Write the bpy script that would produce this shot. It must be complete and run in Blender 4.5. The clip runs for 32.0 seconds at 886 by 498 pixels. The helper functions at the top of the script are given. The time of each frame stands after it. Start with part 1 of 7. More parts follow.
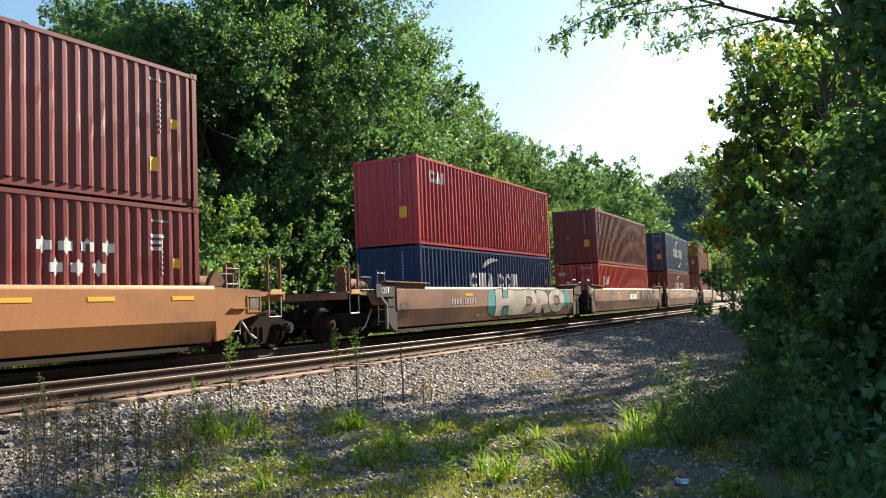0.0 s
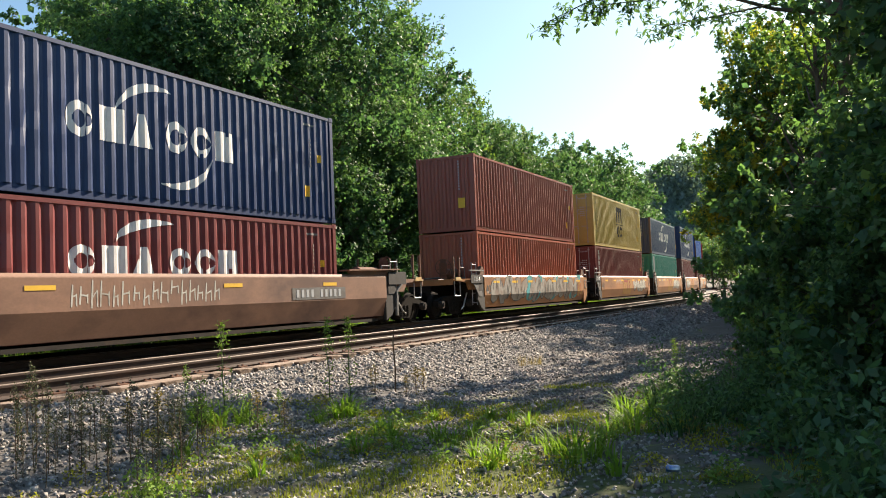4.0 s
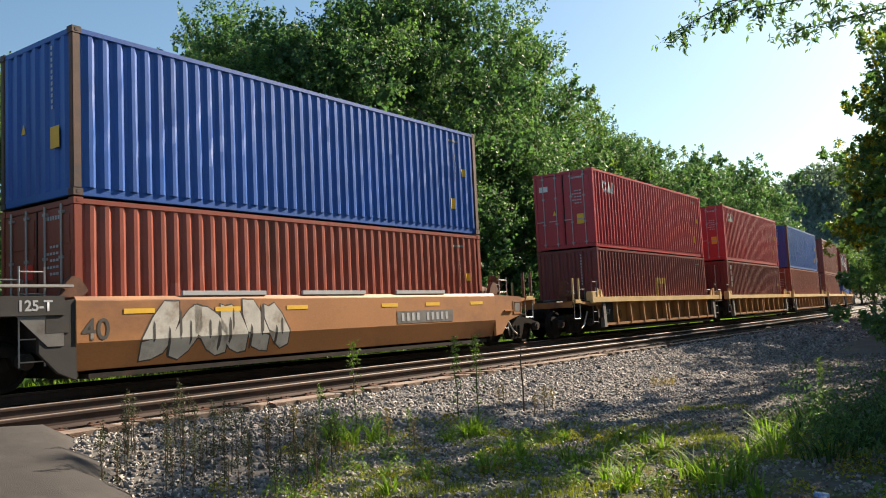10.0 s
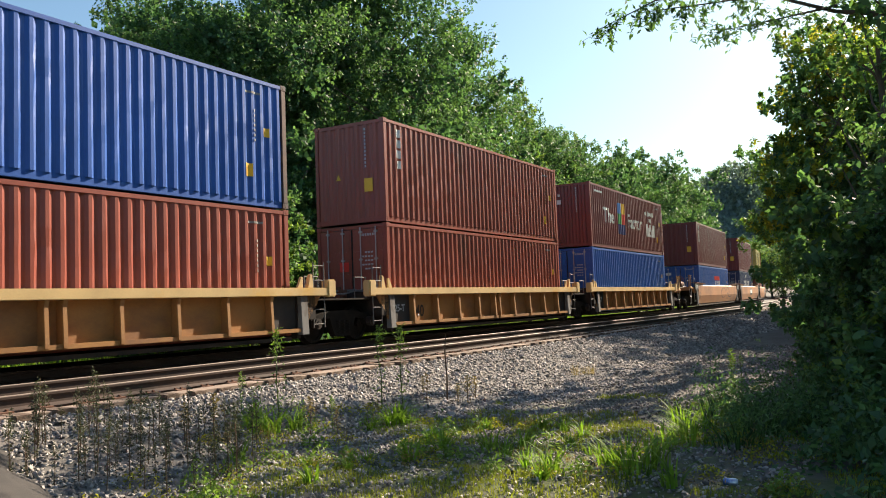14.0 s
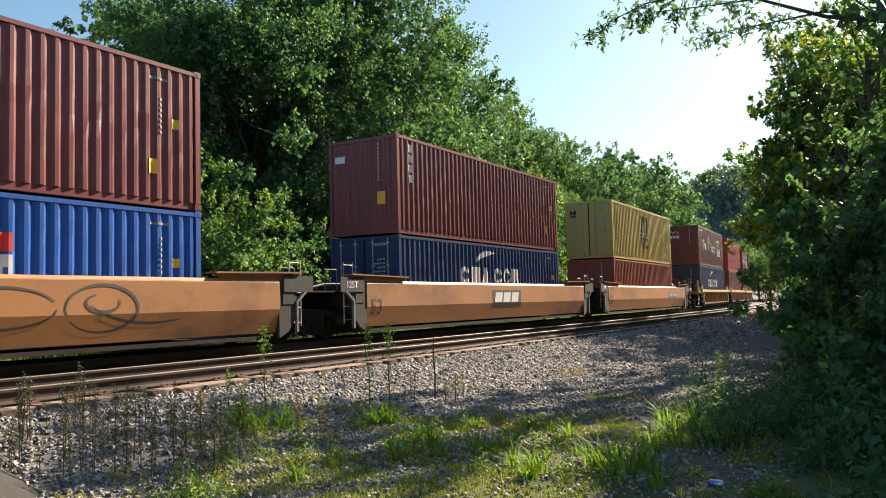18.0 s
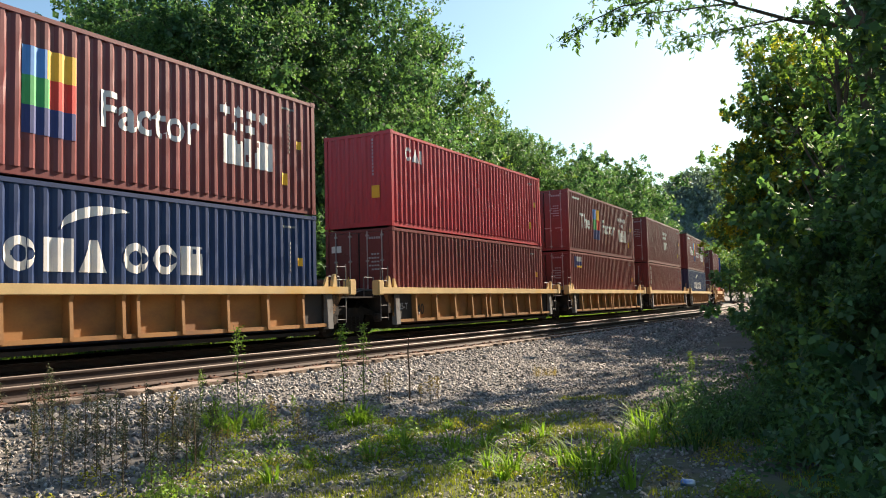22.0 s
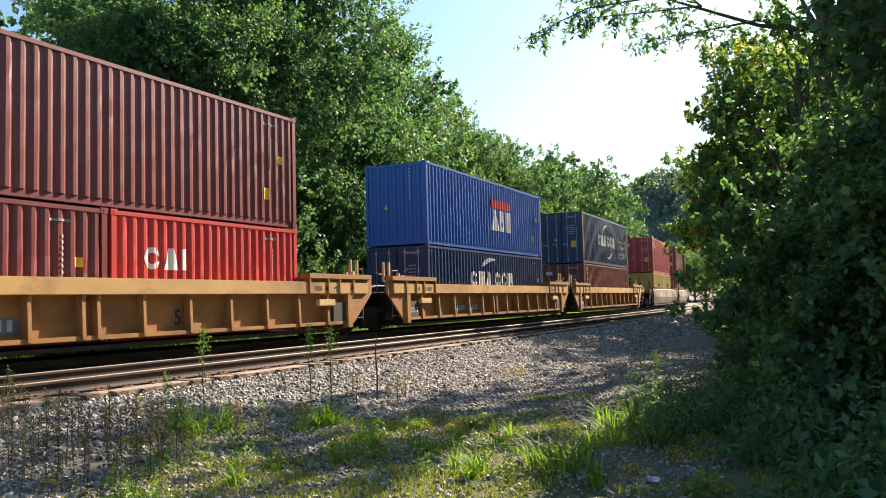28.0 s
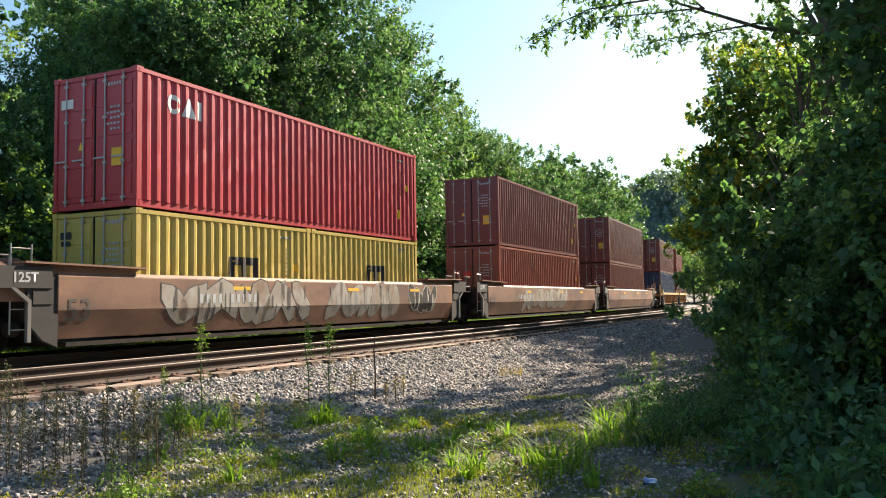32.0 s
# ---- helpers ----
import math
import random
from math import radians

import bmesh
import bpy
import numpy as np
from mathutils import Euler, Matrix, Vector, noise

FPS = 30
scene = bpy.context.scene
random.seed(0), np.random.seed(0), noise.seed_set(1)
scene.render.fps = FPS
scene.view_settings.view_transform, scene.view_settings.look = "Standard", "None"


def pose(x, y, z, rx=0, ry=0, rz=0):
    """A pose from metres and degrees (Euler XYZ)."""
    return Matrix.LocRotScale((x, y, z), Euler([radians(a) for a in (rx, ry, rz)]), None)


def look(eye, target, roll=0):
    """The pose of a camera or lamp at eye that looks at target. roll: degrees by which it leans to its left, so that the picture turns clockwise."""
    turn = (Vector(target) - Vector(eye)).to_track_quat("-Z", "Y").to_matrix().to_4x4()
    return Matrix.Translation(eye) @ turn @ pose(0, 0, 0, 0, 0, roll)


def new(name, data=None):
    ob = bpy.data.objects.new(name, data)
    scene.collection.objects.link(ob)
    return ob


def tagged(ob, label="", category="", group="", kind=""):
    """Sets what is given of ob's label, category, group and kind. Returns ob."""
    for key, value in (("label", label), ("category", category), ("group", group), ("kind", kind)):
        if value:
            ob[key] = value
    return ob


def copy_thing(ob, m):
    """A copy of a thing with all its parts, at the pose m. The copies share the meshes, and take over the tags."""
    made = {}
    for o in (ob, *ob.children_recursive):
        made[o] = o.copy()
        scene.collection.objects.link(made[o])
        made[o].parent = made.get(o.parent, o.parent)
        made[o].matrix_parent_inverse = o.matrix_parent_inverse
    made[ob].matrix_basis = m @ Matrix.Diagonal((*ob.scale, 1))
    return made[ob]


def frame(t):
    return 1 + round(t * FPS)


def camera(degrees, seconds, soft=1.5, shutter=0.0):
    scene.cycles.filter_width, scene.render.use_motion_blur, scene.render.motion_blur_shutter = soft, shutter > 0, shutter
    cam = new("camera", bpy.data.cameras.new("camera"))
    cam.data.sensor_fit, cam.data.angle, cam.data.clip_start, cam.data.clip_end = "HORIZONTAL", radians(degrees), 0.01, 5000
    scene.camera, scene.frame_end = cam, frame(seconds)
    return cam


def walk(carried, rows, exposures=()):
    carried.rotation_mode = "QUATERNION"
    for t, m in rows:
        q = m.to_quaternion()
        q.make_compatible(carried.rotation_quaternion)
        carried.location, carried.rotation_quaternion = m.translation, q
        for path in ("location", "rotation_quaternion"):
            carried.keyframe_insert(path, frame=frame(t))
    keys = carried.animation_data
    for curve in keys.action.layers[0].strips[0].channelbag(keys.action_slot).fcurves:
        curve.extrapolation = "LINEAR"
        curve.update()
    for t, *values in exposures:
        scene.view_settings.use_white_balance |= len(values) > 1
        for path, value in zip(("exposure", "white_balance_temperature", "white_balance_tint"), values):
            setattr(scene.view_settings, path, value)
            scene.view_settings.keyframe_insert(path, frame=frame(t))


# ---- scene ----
# ---- the two tracks: a long bend, s in metres along the far track, u sideways towards the viewer ----
EYE_Z = 1.6
_S = np.arange(-540.0, 660.0, 0.5)


def _bend(s):
    a = np.clip(s, -30, 140)
    k = -3.064e-4 + 4.72e-5 * a - 2.231e-7 * np.where(a > 0, a, 0) ** 2
    fade = np.clip(1 - (np.maximum(s - 140, 0) + np.maximum(-30 - s, 0)) / 80, 0, 1)
    return k * fade


_H = np.cumsum(_bend(_S)) * 0.5
_H = _H - np.interp(0, _S, _H) + radians(-27.35)
_X = np.cumsum(-np.sin(_H)) * 0.5
_Y = np.cumsum(np.cos(_H)) * 0.5
_X += -14.05 * np.cos(radians(-27.35)) - np.interp(0, _S, _X)
_Y += -14.05 * np.sin(radians(-27.35)) - np.interp(0, _S, _Y)
NEAR_U = 4.1


def rail_z(s):
    return 0.74 - 0.0045 * np.clip(s, -60, 150)


def at(s, u=0.0):
    """The plan's point and heading at s along the far track, u to its viewer's side."""
    h = float(np.interp(s, _S, _H))
    return (float(np.interp(s, _S, _X)) + u * math.cos(h), float(np.interp(s, _S, _Y)) + u * math.sin(h), h)


_m = (_S > -70) & (_S < 200)
_TS, _TX, _TY, _TH = _S[_m][::4], _X[_m][::4], _Y[_m][::4], _H[_m][::4]


def lateral(x, y):
    """s and u of points of the plan."""
    x, y = np.atleast_1d(np.asarray(x, float)), np.atleast_1d(np.asarray(y, float))
    s_out, u_out = np.empty_like(x), np.empty_like(x)
    for i in range(0, len(x), 4000):
        d = (x[i:i + 4000, None] - _TX) ** 2 + (y[i:i + 4000, None] - _TY) ** 2
        j = d.argmin(1)
        dx, dy = x[i:i + 4000] - _TX[j], y[i:i + 4000] - _TY[j]
        along = -dx * np.sin(_TH[j]) + dy * np.cos(_TH[j])
        s_out[i:i + 4000] = _TS[j] + along
        u_out[i:i + 4000] = dx * np.cos(_TH[j]) + dy * np.sin(_TH[j])
    return s_out, u_out


# ---- the camera, held by hand in one spot ----
cam = camera(56.52, 32.0, soft=1.0, shutter=0.0)
PATH = [
    (0, 0.49, 3.77, 2.39), (0.5, 0.45, 3.71, 2.29), (1, 0.23, 3.54, 2.26), (1.5, 0.27, 3.40, 2.26),
    (2, 0.13, 3.25, 2.32), (2.5, 0.16, 3.00, 2.36), (3, 0.00, 2.95, 2.37), (3.5, -0.08, 2.90, 2.48),
    (5.5, 0.06, 2.92, 2.24), (6, 0.03, 2.94, 2.22), (6.5, 0.10, 2.91, 2.27), (7, 0.06, 2.95, 2.24),
    (7.5, 0.03, 2.95, 2.14), (8, -0.04, 2.91, 2.10), (8.5, -0.23, 2.98, 2.04), (9, 1.21, 3.14, 2.15),
    (9.5, 5.69, 3.59, 2.25), (10, 8.71, 4.62, 2.91), (10.5, 10.65, 4.64, 2.86), (11, 11.03, 4.65, 2.96),
    (11.5, 11.73, 4.67, 3.12), (12, 11.67, 4.68, 3.23), (12.5, 9.22, 4.46, 2.69), (13, 7.33, 3.78, 2.10),
    (13.5, 5.48, 3.68, 2.13), (14, 3.54, 3.62, 2.25), (14.5, 2.03, 3.56, 2.21), (15, 2.08, 3.60, 2.38),
    (15.5, 2.10, 3.54, 2.34), (17.5, 3.36, 3.53, 1.71), (18, 2.77, 3.54, 1.61), (18.5, 2.79, 3.52, 1.47),
    (19, 2.75, 3.53, 1.56), (19.5, 2.42, 3.54, 1.67), (20, 2.04, 3.52, 1.64), (20.5, 1.92, 3.53, 1.58),
    (21, 1.67, 3.46, 1.58), (21.5, 1.39, 3.50, 1.60), (22, 1.03, 3.55, 1.53), (22.5, 0.80, 3.61, 1.28),
    (23, 0.47, 3.59, 1.23), (23.5, 0.15, 3.55, 1.35), (24, -0.21, 3.44, 1.74), (24.5, -0.10, 3.52, 1.76),
    (25, -0.34, 3.51, 1.80), (25.5, -0.45, 3.49, 1.85), (27.5, -2.02, 3.47, 1.92), (28, -1.21, 3.49, 1.67),
    (28.5, -0.69, 3.44, 1.40), (29, -0.59, 3.45, 1.32), (29.5, -0.69, 3.39, 1.13), (30, -0.85, 3.33, 1.21),
    (30.5, -0.92, 3.37, 1.15), (31, -1.04, 3.30, 1.19), (31.5, -1.10, 3.36, 1.06), (32, -1.28, 3.43, 1.04),
]
EXPOSURE = 1.12
GAIN = [(0, 0.16), (3, 0.08), (8, 0.03), (9, 0.03), (9.8, -0.16), (12, -0.26), (13, -0.14), (14, -0.03), (18, -0.03), (22, 0.06), (25, 0.12), (28, 0.22), (32, 0.22)]
walk(cam, [(t, pose(0, 0, EYE_Z, 90 + pitch, roll, yaw)) for t, yaw, pitch, roll in PATH], [(t, EXPOSURE + d) for t, d in GAIN])

# ---- sun and sky ----
SUN_YAW, SUN_UP = -40.5, 32.0
world = bpy.data.worlds.new("sky")
scene.world = world
world.use_nodes = True
_n = world.node_tree.nodes
_sky = _n.new("ShaderNodeTexSky")
_sky.sky_type, _sky.sun_disc = "NISHITA", False
_sky.sun_elevation, _sky.sun_rotation = radians(SUN_UP), radians(-SUN_YAW)
_sky.dust_density, _sky.air_density, _sky.ozone_density = 1.0, 1.05, 0.2
_tint = _n.new("ShaderNodeMix")
_tint.data_type, _tint.blend_type = "RGBA", "MULTIPLY"
_tint.inputs[0].default_value, _tint.inputs[7].default_value = 1.0, (0.83, 1.0, 1.06, 1)
world.node_tree.links.new(_sky.outputs[0], _tint.inputs[6])
world.node_tree.links.new(_tint.outputs[2], _n["Background"].inputs[0])
_n["Background"].inputs[1].default_value = 0.074
sun = new("sun", bpy.data.lights.new("sun", "SUN"))
sun.data.energy, sun.data.angle, sun.data.color = 6.6, radians(0.55), (1.0, 0.83, 0.65)
_a, _e = radians(SUN_YAW), radians(SUN_UP)
sun.matrix_world = look((0, 0, 0), (math.sin(_a) * math.cos(_e), -math.cos(_a) * math.cos(_e), -math.sin(_e)))
# ---- materials ----
def material(name, colour, rough=0.7, metal=0.0, vary=0.25, scale=3.0, fine=60.0, bump=0.15, second=None, amount=0.35, stretch=(1, 1, 1), leaf=0.0, island=0.0, coords="Object", spec=0.5):
    """A surface with grain at two scales; second: the colour of its stains, rust or dirt."""
    m = bpy.data.materials.new(name)
    m.use_nodes = True
    nt = m.node_tree
    N, Lk = nt.nodes, nt.links.new
    b = N["Principled BSDF"]
    b.inputs["Roughness"].default_value, b.inputs["Metallic"].default_value = rough, metal
    b.inputs["Specular IOR Level"].default_value = spec
    tc = N.new("ShaderNodeTexCoord")
    mp = N.new("ShaderNodeMapping")
    mp.inputs["Scale"].default_value = stretch
    Lk(tc.outputs[coords], mp.inputs[0])
    n1 = N.new("ShaderNodeTexNoise")
    n1.inputs["Scale"].default_value, n1.inputs["Detail"].default_value = scale, 6
    n2 = N.new("ShaderNodeTexNoise")
    n2.inputs["Scale"].default_value, n2.inputs["Detail"].default_value = fine, 4
    Lk(mp.outputs[0], n1.inputs[0]), Lk(mp.outputs[0], n2.inputs[0])
    add = N.new("ShaderNodeMath")
    add.operation = "MULTIPLY_ADD"
    Lk(n2.outputs[0], add.inputs[0])
    add.inputs[1].default_value = 0.45
    Lk(n1.outputs[0], add.inputs[2])
    ramp = N.new("ShaderNodeMapRange")
    Lk(add.outputs[0], ramp.inputs[0])
    ramp.inputs[1].default_value, ramp.inputs[2].default_value = 0.42, 1.05
    ramp.inputs[3].default_value, ramp.inputs[4].default_value = 1 - vary, 1 + vary
    mul = N.new("ShaderNodeMix")
    mul.data_type, mul.blend_type = "RGBA", "MULTIPLY"
    mul.inputs[0].default_value = 1.0
    mul.inputs[6].default_value = (*colour, 1)
    Lk(ramp.outputs[0], mul.inputs[7])
    out = mul.outputs[2]
    if second is not None:
        n3 = N.new("ShaderNodeTexNoise")
        n3.inputs["Scale"].default_value, n3.inputs["Detail"].default_value, n3.inputs["Roughness"].default_value = scale * 0.6, 8, 0.65
        off = N.new("ShaderNodeMapping")
        off.inputs["Location"].default_value = (7.3, 2.1, 4.7)
        Lk(mp.outputs[0], off.inputs[0]), Lk(off.outputs[0], n3.inputs[0])
        r3 = N.new("ShaderNodeMapRange")
        r3.inputs[1].default_value, r3.inputs[2].default_value = 0.72 - amount * 0.5, 0.86 - amount * 0.42
        Lk(n3.outputs[0], r3.inputs[0])
        mx = N.new("ShaderNodeMix")
        mx.data_type = "RGBA"
        Lk(r3.outputs[0], mx.inputs[0]), Lk(out, mx.inputs[6])
        mx.inputs[7].default_value = (*second, 1)
        out = mx.outputs[2]
    if island > 0:
        g = N.new("ShaderNodeNewGeometry")
        r4 = N.new("ShaderNodeMapRange")
        r4.inputs[3].default_value, r4.inputs[4].default_value = 1 - island, 1 + island
        Lk(g.outputs["Random Per Island"], r4.inputs[0])
        m4 = N.new("ShaderNodeMix")
        m4.data_type, m4.blend_type = "RGBA", "MULTIPLY"
        m4.inputs[0].default_value = 1.0
        Lk(out, m4.inputs[6]), Lk(r4.outputs[0], m4.inputs[7])
        out = m4.outputs[2]
    Lk(out, b.inputs["Base Color"])
    if bump > 0:
        bp = N.new("ShaderNodeBump")
        bp.inputs["Strength"].default_value, bp.inputs["Distance"].default_value = bump, 0.02
        Lk(add.outputs[0], bp.inputs["Height"]), Lk(bp.outputs[0], b.inputs["Normal"])
    if leaf > 0:
        tr = N.new("ShaderNodeBsdfTranslucent")
        bright = N.new("ShaderNodeMix")
        bright.data_type, bright.blend_type = "RGBA", "MULTIPLY"
        bright.inputs[0].default_value = 1.0
        bright.inputs[7].default_value = (1.32, 1.38, 0.72, 1)
        Lk(out, bright.inputs[6]), Lk(bright.outputs[2], tr.inputs[0])
        ms = N.new("ShaderNodeMixShader")
        ms.inputs[0].default_value = leaf
        Lk(b.outputs[0], ms.inputs[1]), Lk(tr.outputs[0], ms.inputs[2])
        Lk(ms.outputs[0], N["Material Output"].inputs[0])
    return m


def paint(name, colour, rust=0.25, rough=0.41):
    return material(name, colour, rough=rough, vary=0.2, scale=1.1, fine=26, bump=0.06, second=tuple(c * 0.35 + d for c, d in zip(colour, (0.05, 0.025, 0.015))), amount=rust, stretch=(1, 1, 0.35), spec=0.5)


PAINT = {
    "maroon": paint("maroon_container_paint", (0.16, 0.030, 0.030)),
    "redbrown": paint("red_brown_container_paint", (0.25, 0.058, 0.036), 0.35),
    "orangebrown": paint("faded_orange_brown_container_paint", (0.34, 0.085, 0.045), 0.35),
    "red": paint("red_container_paint", (0.40, 0.030, 0.042), 0.12),
    "brightred": paint("bright_red_container_paint", (0.46, 0.035, 0.030), 0.12),
    "navy": paint("navy_container_paint", (0.006, 0.027, 0.100), 0.12),
    "blue": paint("blue_container_paint", (0.010, 0.085, 0.36), 0.12),
    "green": paint("green_container_paint", (0.012, 0.20, 0.155), 0.15),
    "yellow": paint("mustard_yellow_container_paint", (0.45, 0.345, 0.085), 0.12),
}
CAR = {
    "orange": material("orange_car_paint", (0.36, 0.155, 0.048), 0.6, vary=0.22, scale=0.7, fine=30, bump=0.08, second=(0.17, 0.075, 0.035), amount=0.4, stretch=(0.6, 1, 1)),
    "brown": material("weathered_brown_car_paint", (0.22, 0.115, 0.070), 0.7, vary=0.25, scale=0.8, fine=30, bump=0.1, second=(0.10, 0.05, 0.035), amount=0.5, stretch=(0.6, 1, 1)),
    "ochre": material("ochre_car_paint", (0.31, 0.148, 0.039), 0.6, vary=0.2, scale=0.9, fine=30, bump=0.08, second=(0.15, 0.07, 0.03), amount=0.4, stretch=(0.6, 1, 1)),
}
CHORD = material("worn_yellow_chord_paint", (0.52, 0.37, 0.16), 0.6, vary=0.2, scale=1.2, fine=40, bump=0.06, second=(0.55, 0.31, 0.04), amount=0.38)
PALE_OCHRE = material("pale_ochre_chord_paint", (0.44, 0.26, 0.085), 0.6, vary=0.22, scale=1.0, fine=40, bump=0.06, second=(0.24, 0.12, 0.04), amount=0.4, stretch=(0.6, 1, 1))
SAND = material("sandy_dust", (0.26, 0.195, 0.150), 0.95, vary=0.35, scale=2.5, fine=50, bump=0.4, second=(0.15, 0.115, 0.09), amount=0.35)
# Dark grey plate paint, darkened further for the shadow under the wing.
DARK_PLATE = material("shade_darkened_plate_paint", (0.026, 0.025, 0.024), 0.75, vary=0.3, second=(0.05, 0.035, 0.026), amount=0.3)
GREY_STEEL = material("grey_primer", (0.13, 0.13, 0.125), 0.7, vary=0.25, second=(0.07, 0.05, 0.04))
DARK_STEEL = material("dark_grimy_steel", (0.026, 0.022, 0.019), 0.8, vary=0.35, scale=4, second=(0.05, 0.032, 0.022), amount=0.4, spec=0.2)
RUST = material("rusty_steel", (0.14, 0.062, 0.034), 0.85, vary=0.35, scale=4, second=(0.07, 0.035, 0.022), amount=0.5)
# Grimy steel made nearly black: the deep shade under the cars is in it.
SHADE_GRIME = material("shade_black_grime", (0.015, 0.013, 0.011), 0.85, vary=0.4, scale=4, second=(0.026, 0.019, 0.014), amount=0.35, spec=0.08)
# Rust of the rails, darkened for the shadow on their near sides.
RAIL_RUST = material("shade_darkened_rail_rust", (0.046, 0.028, 0.021), 0.8, vary=0.3, scale=2, second=(0.075, 0.045, 0.032), amount=0.35)
RAIL_TOP = material("polished_rail_top", (0.22, 0.175, 0.14), 0.6, metal=0.3, vary=0.15, scale=3, bump=0.02, stretch=(1, 1, 1))
WHITE = material("white_marking_paint", (0.66, 0.66, 0.64), 0.6, vary=0.14, scale=4, bump=0.02)
LIGHT_GREY = material("pale_grey_marking_paint", (0.40, 0.42, 0.44), 0.6, vary=0.14, scale=4, bump=0.02)
BLACK = material("black_marking_paint", (0.016, 0.015, 0.015), 0.6, vary=0.2, scale=4, bump=0.02)
YELLOW_MARK = material("yellow_marking", (0.75, 0.45, 0.03), 0.55, vary=0.1, bump=0.02)
RED_MARK = material("red_marking", (0.62, 0.035, 0.02), 0.55, vary=0.1, bump=0.02)
SKY_MARK = material("sky_blue_marking", (0.08, 0.26, 0.60), 0.55, vary=0.1, bump=0.02)
NAVY_MARK = material("dark_blue_marking", (0.02, 0.035, 0.16), 0.55, vary=0.1, bump=0.02)
GREEN_MARK = material("green_marking", (0.05, 0.36, 0.10), 0.55, vary=0.1, bump=0.02)
TEAL_MARK = material("teal_spray_paint", (0.06, 0.33, 0.37), 0.6, vary=0.2, bump=0.02)
CHALK = material("faded_white_spray_paint", (0.48, 0.47, 0.42), 0.7, vary=0.25, scale=3, bump=0.02, second=(0.24, 0.2, 0.15), amount=0.4)
GREY_CHALK = material("weathered_grey_spray_paint", (0.30, 0.285, 0.25), 0.7, vary=0.3, scale=2, bump=0.02, second=(0.20, 0.13, 0.09), amount=0.5)
FAINT = material("worn_pale_spray_paint", (0.34, 0.225, 0.105), 0.7, vary=0.3, scale=3, bump=0.02, second=(0.28, 0.14, 0.045), amount=0.5)
DARK_SPRAY = material("dark_spray_paint_outline", (0.055, 0.050, 0.045), 0.7, vary=0.3, scale=3, bump=0.02)
GREY_SPRAY = material("grey_spray_paint", (0.22, 0.23, 0.22), 0.7, vary=0.25, scale=3, bump=0.02)
SILVER = material("galvanised_rod", (0.38, 0.37, 0.36), 0.5, metal=0.4, vary=0.2)
GASKET = material("dark_rubber_gasket", (0.012, 0.012, 0.012), 0.8)
TIE_WOOD = material("creosoted_tie_timber", (0.105, 0.070, 0.048), 0.9, vary=0.4, scale=3, fine=40, bump=0.5, second=(0.19, 0.135, 0.095), amount=0.45, stretch=(1, 6, 6))
ASPHALT = material("worn_asphalt", (0.036, 0.033, 0.030), 0.95, vary=0.35, scale=1.2, fine=120, bump=0.6, second=(0.066, 0.060, 0.054), amount=0.45, coords="Object")
STONE = material("limestone_ballast", (0.275, 0.254, 0.230), 0.9, vary=0.35, scale=9, fine=60, bump=0.4, island=0.60)
BARK = material("tree_bark", (0.085, 0.066, 0.050), 0.95, vary=0.4, scale=5, fine=40, bump=0.7, stretch=(1, 1, 0.3))
TWIG = material("dry_stalk", (0.13, 0.085, 0.05), 0.9, vary=0.3)
STALK = material("green_stalk", (0.085, 0.12, 0.03), 0.8, vary=0.3)
LEAF = {
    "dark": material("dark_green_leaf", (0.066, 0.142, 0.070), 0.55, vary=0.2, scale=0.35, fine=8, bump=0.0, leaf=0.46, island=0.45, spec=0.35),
    "mid": material("mid_green_leaf", (0.100, 0.190, 0.074), 0.55, vary=0.2, scale=0.35, fine=8, bump=0.0, leaf=0.46, island=0.45, spec=0.35),
    "light": material("light_green_leaf", (0.170, 0.265, 0.055), 0.55, vary=0.2, scale=0.4, fine=8, bump=0.0, leaf=0.42, island=0.4, spec=0.35),
    # Yellow-green of low weeds; on trees it puts sunlight into the leaf colour.
    "gold": material("sunlit_yellow_leaf", (0.32, 0.31, 0.040), 0.6, vary=0.2, scale=0.4, fine=8, bump=0.0, leaf=0.55, island=0.45, spec=0.3),
    # Pale bluish base colour that stands in for the haze over the far hill.
    "far": material("haze_tinted_leaf", (0.135, 0.190, 0.190), 0.8, vary=0.25, scale=0.1, fine=2, bump=0.0, leaf=0.42, island=0.4, spec=0.2),
}
# Darker copy of the grass, the hedge's shade put into its colour.
SHADEGRASS = material("shade_dark_grass_blade", (0.045, 0.092, 0.026), 0.6, vary=0.25, scale=1.2, bump=0.0, leaf=0.35, island=0.4, spec=0.3)
GRASS = material("grass_blade", (0.150, 0.255, 0.030), 0.6, vary=0.2, scale=1.2, bump=0.0, leaf=0.50, island=0.4, spec=0.35)
DRYGRASS = material("straw_grass_blade", (0.27, 0.205, 0.085), 0.7, vary=0.25, scale=1.2, bump=0.0, leaf=0.35, island=0.35, spec=0.3)
MOSSGRASS = material("short_yellow_green_turf", (0.235, 0.265, 0.030), 0.7, vary=0.3, scale=1.5, bump=0.0, leaf=0.35, island=0.45, spec=0.3)
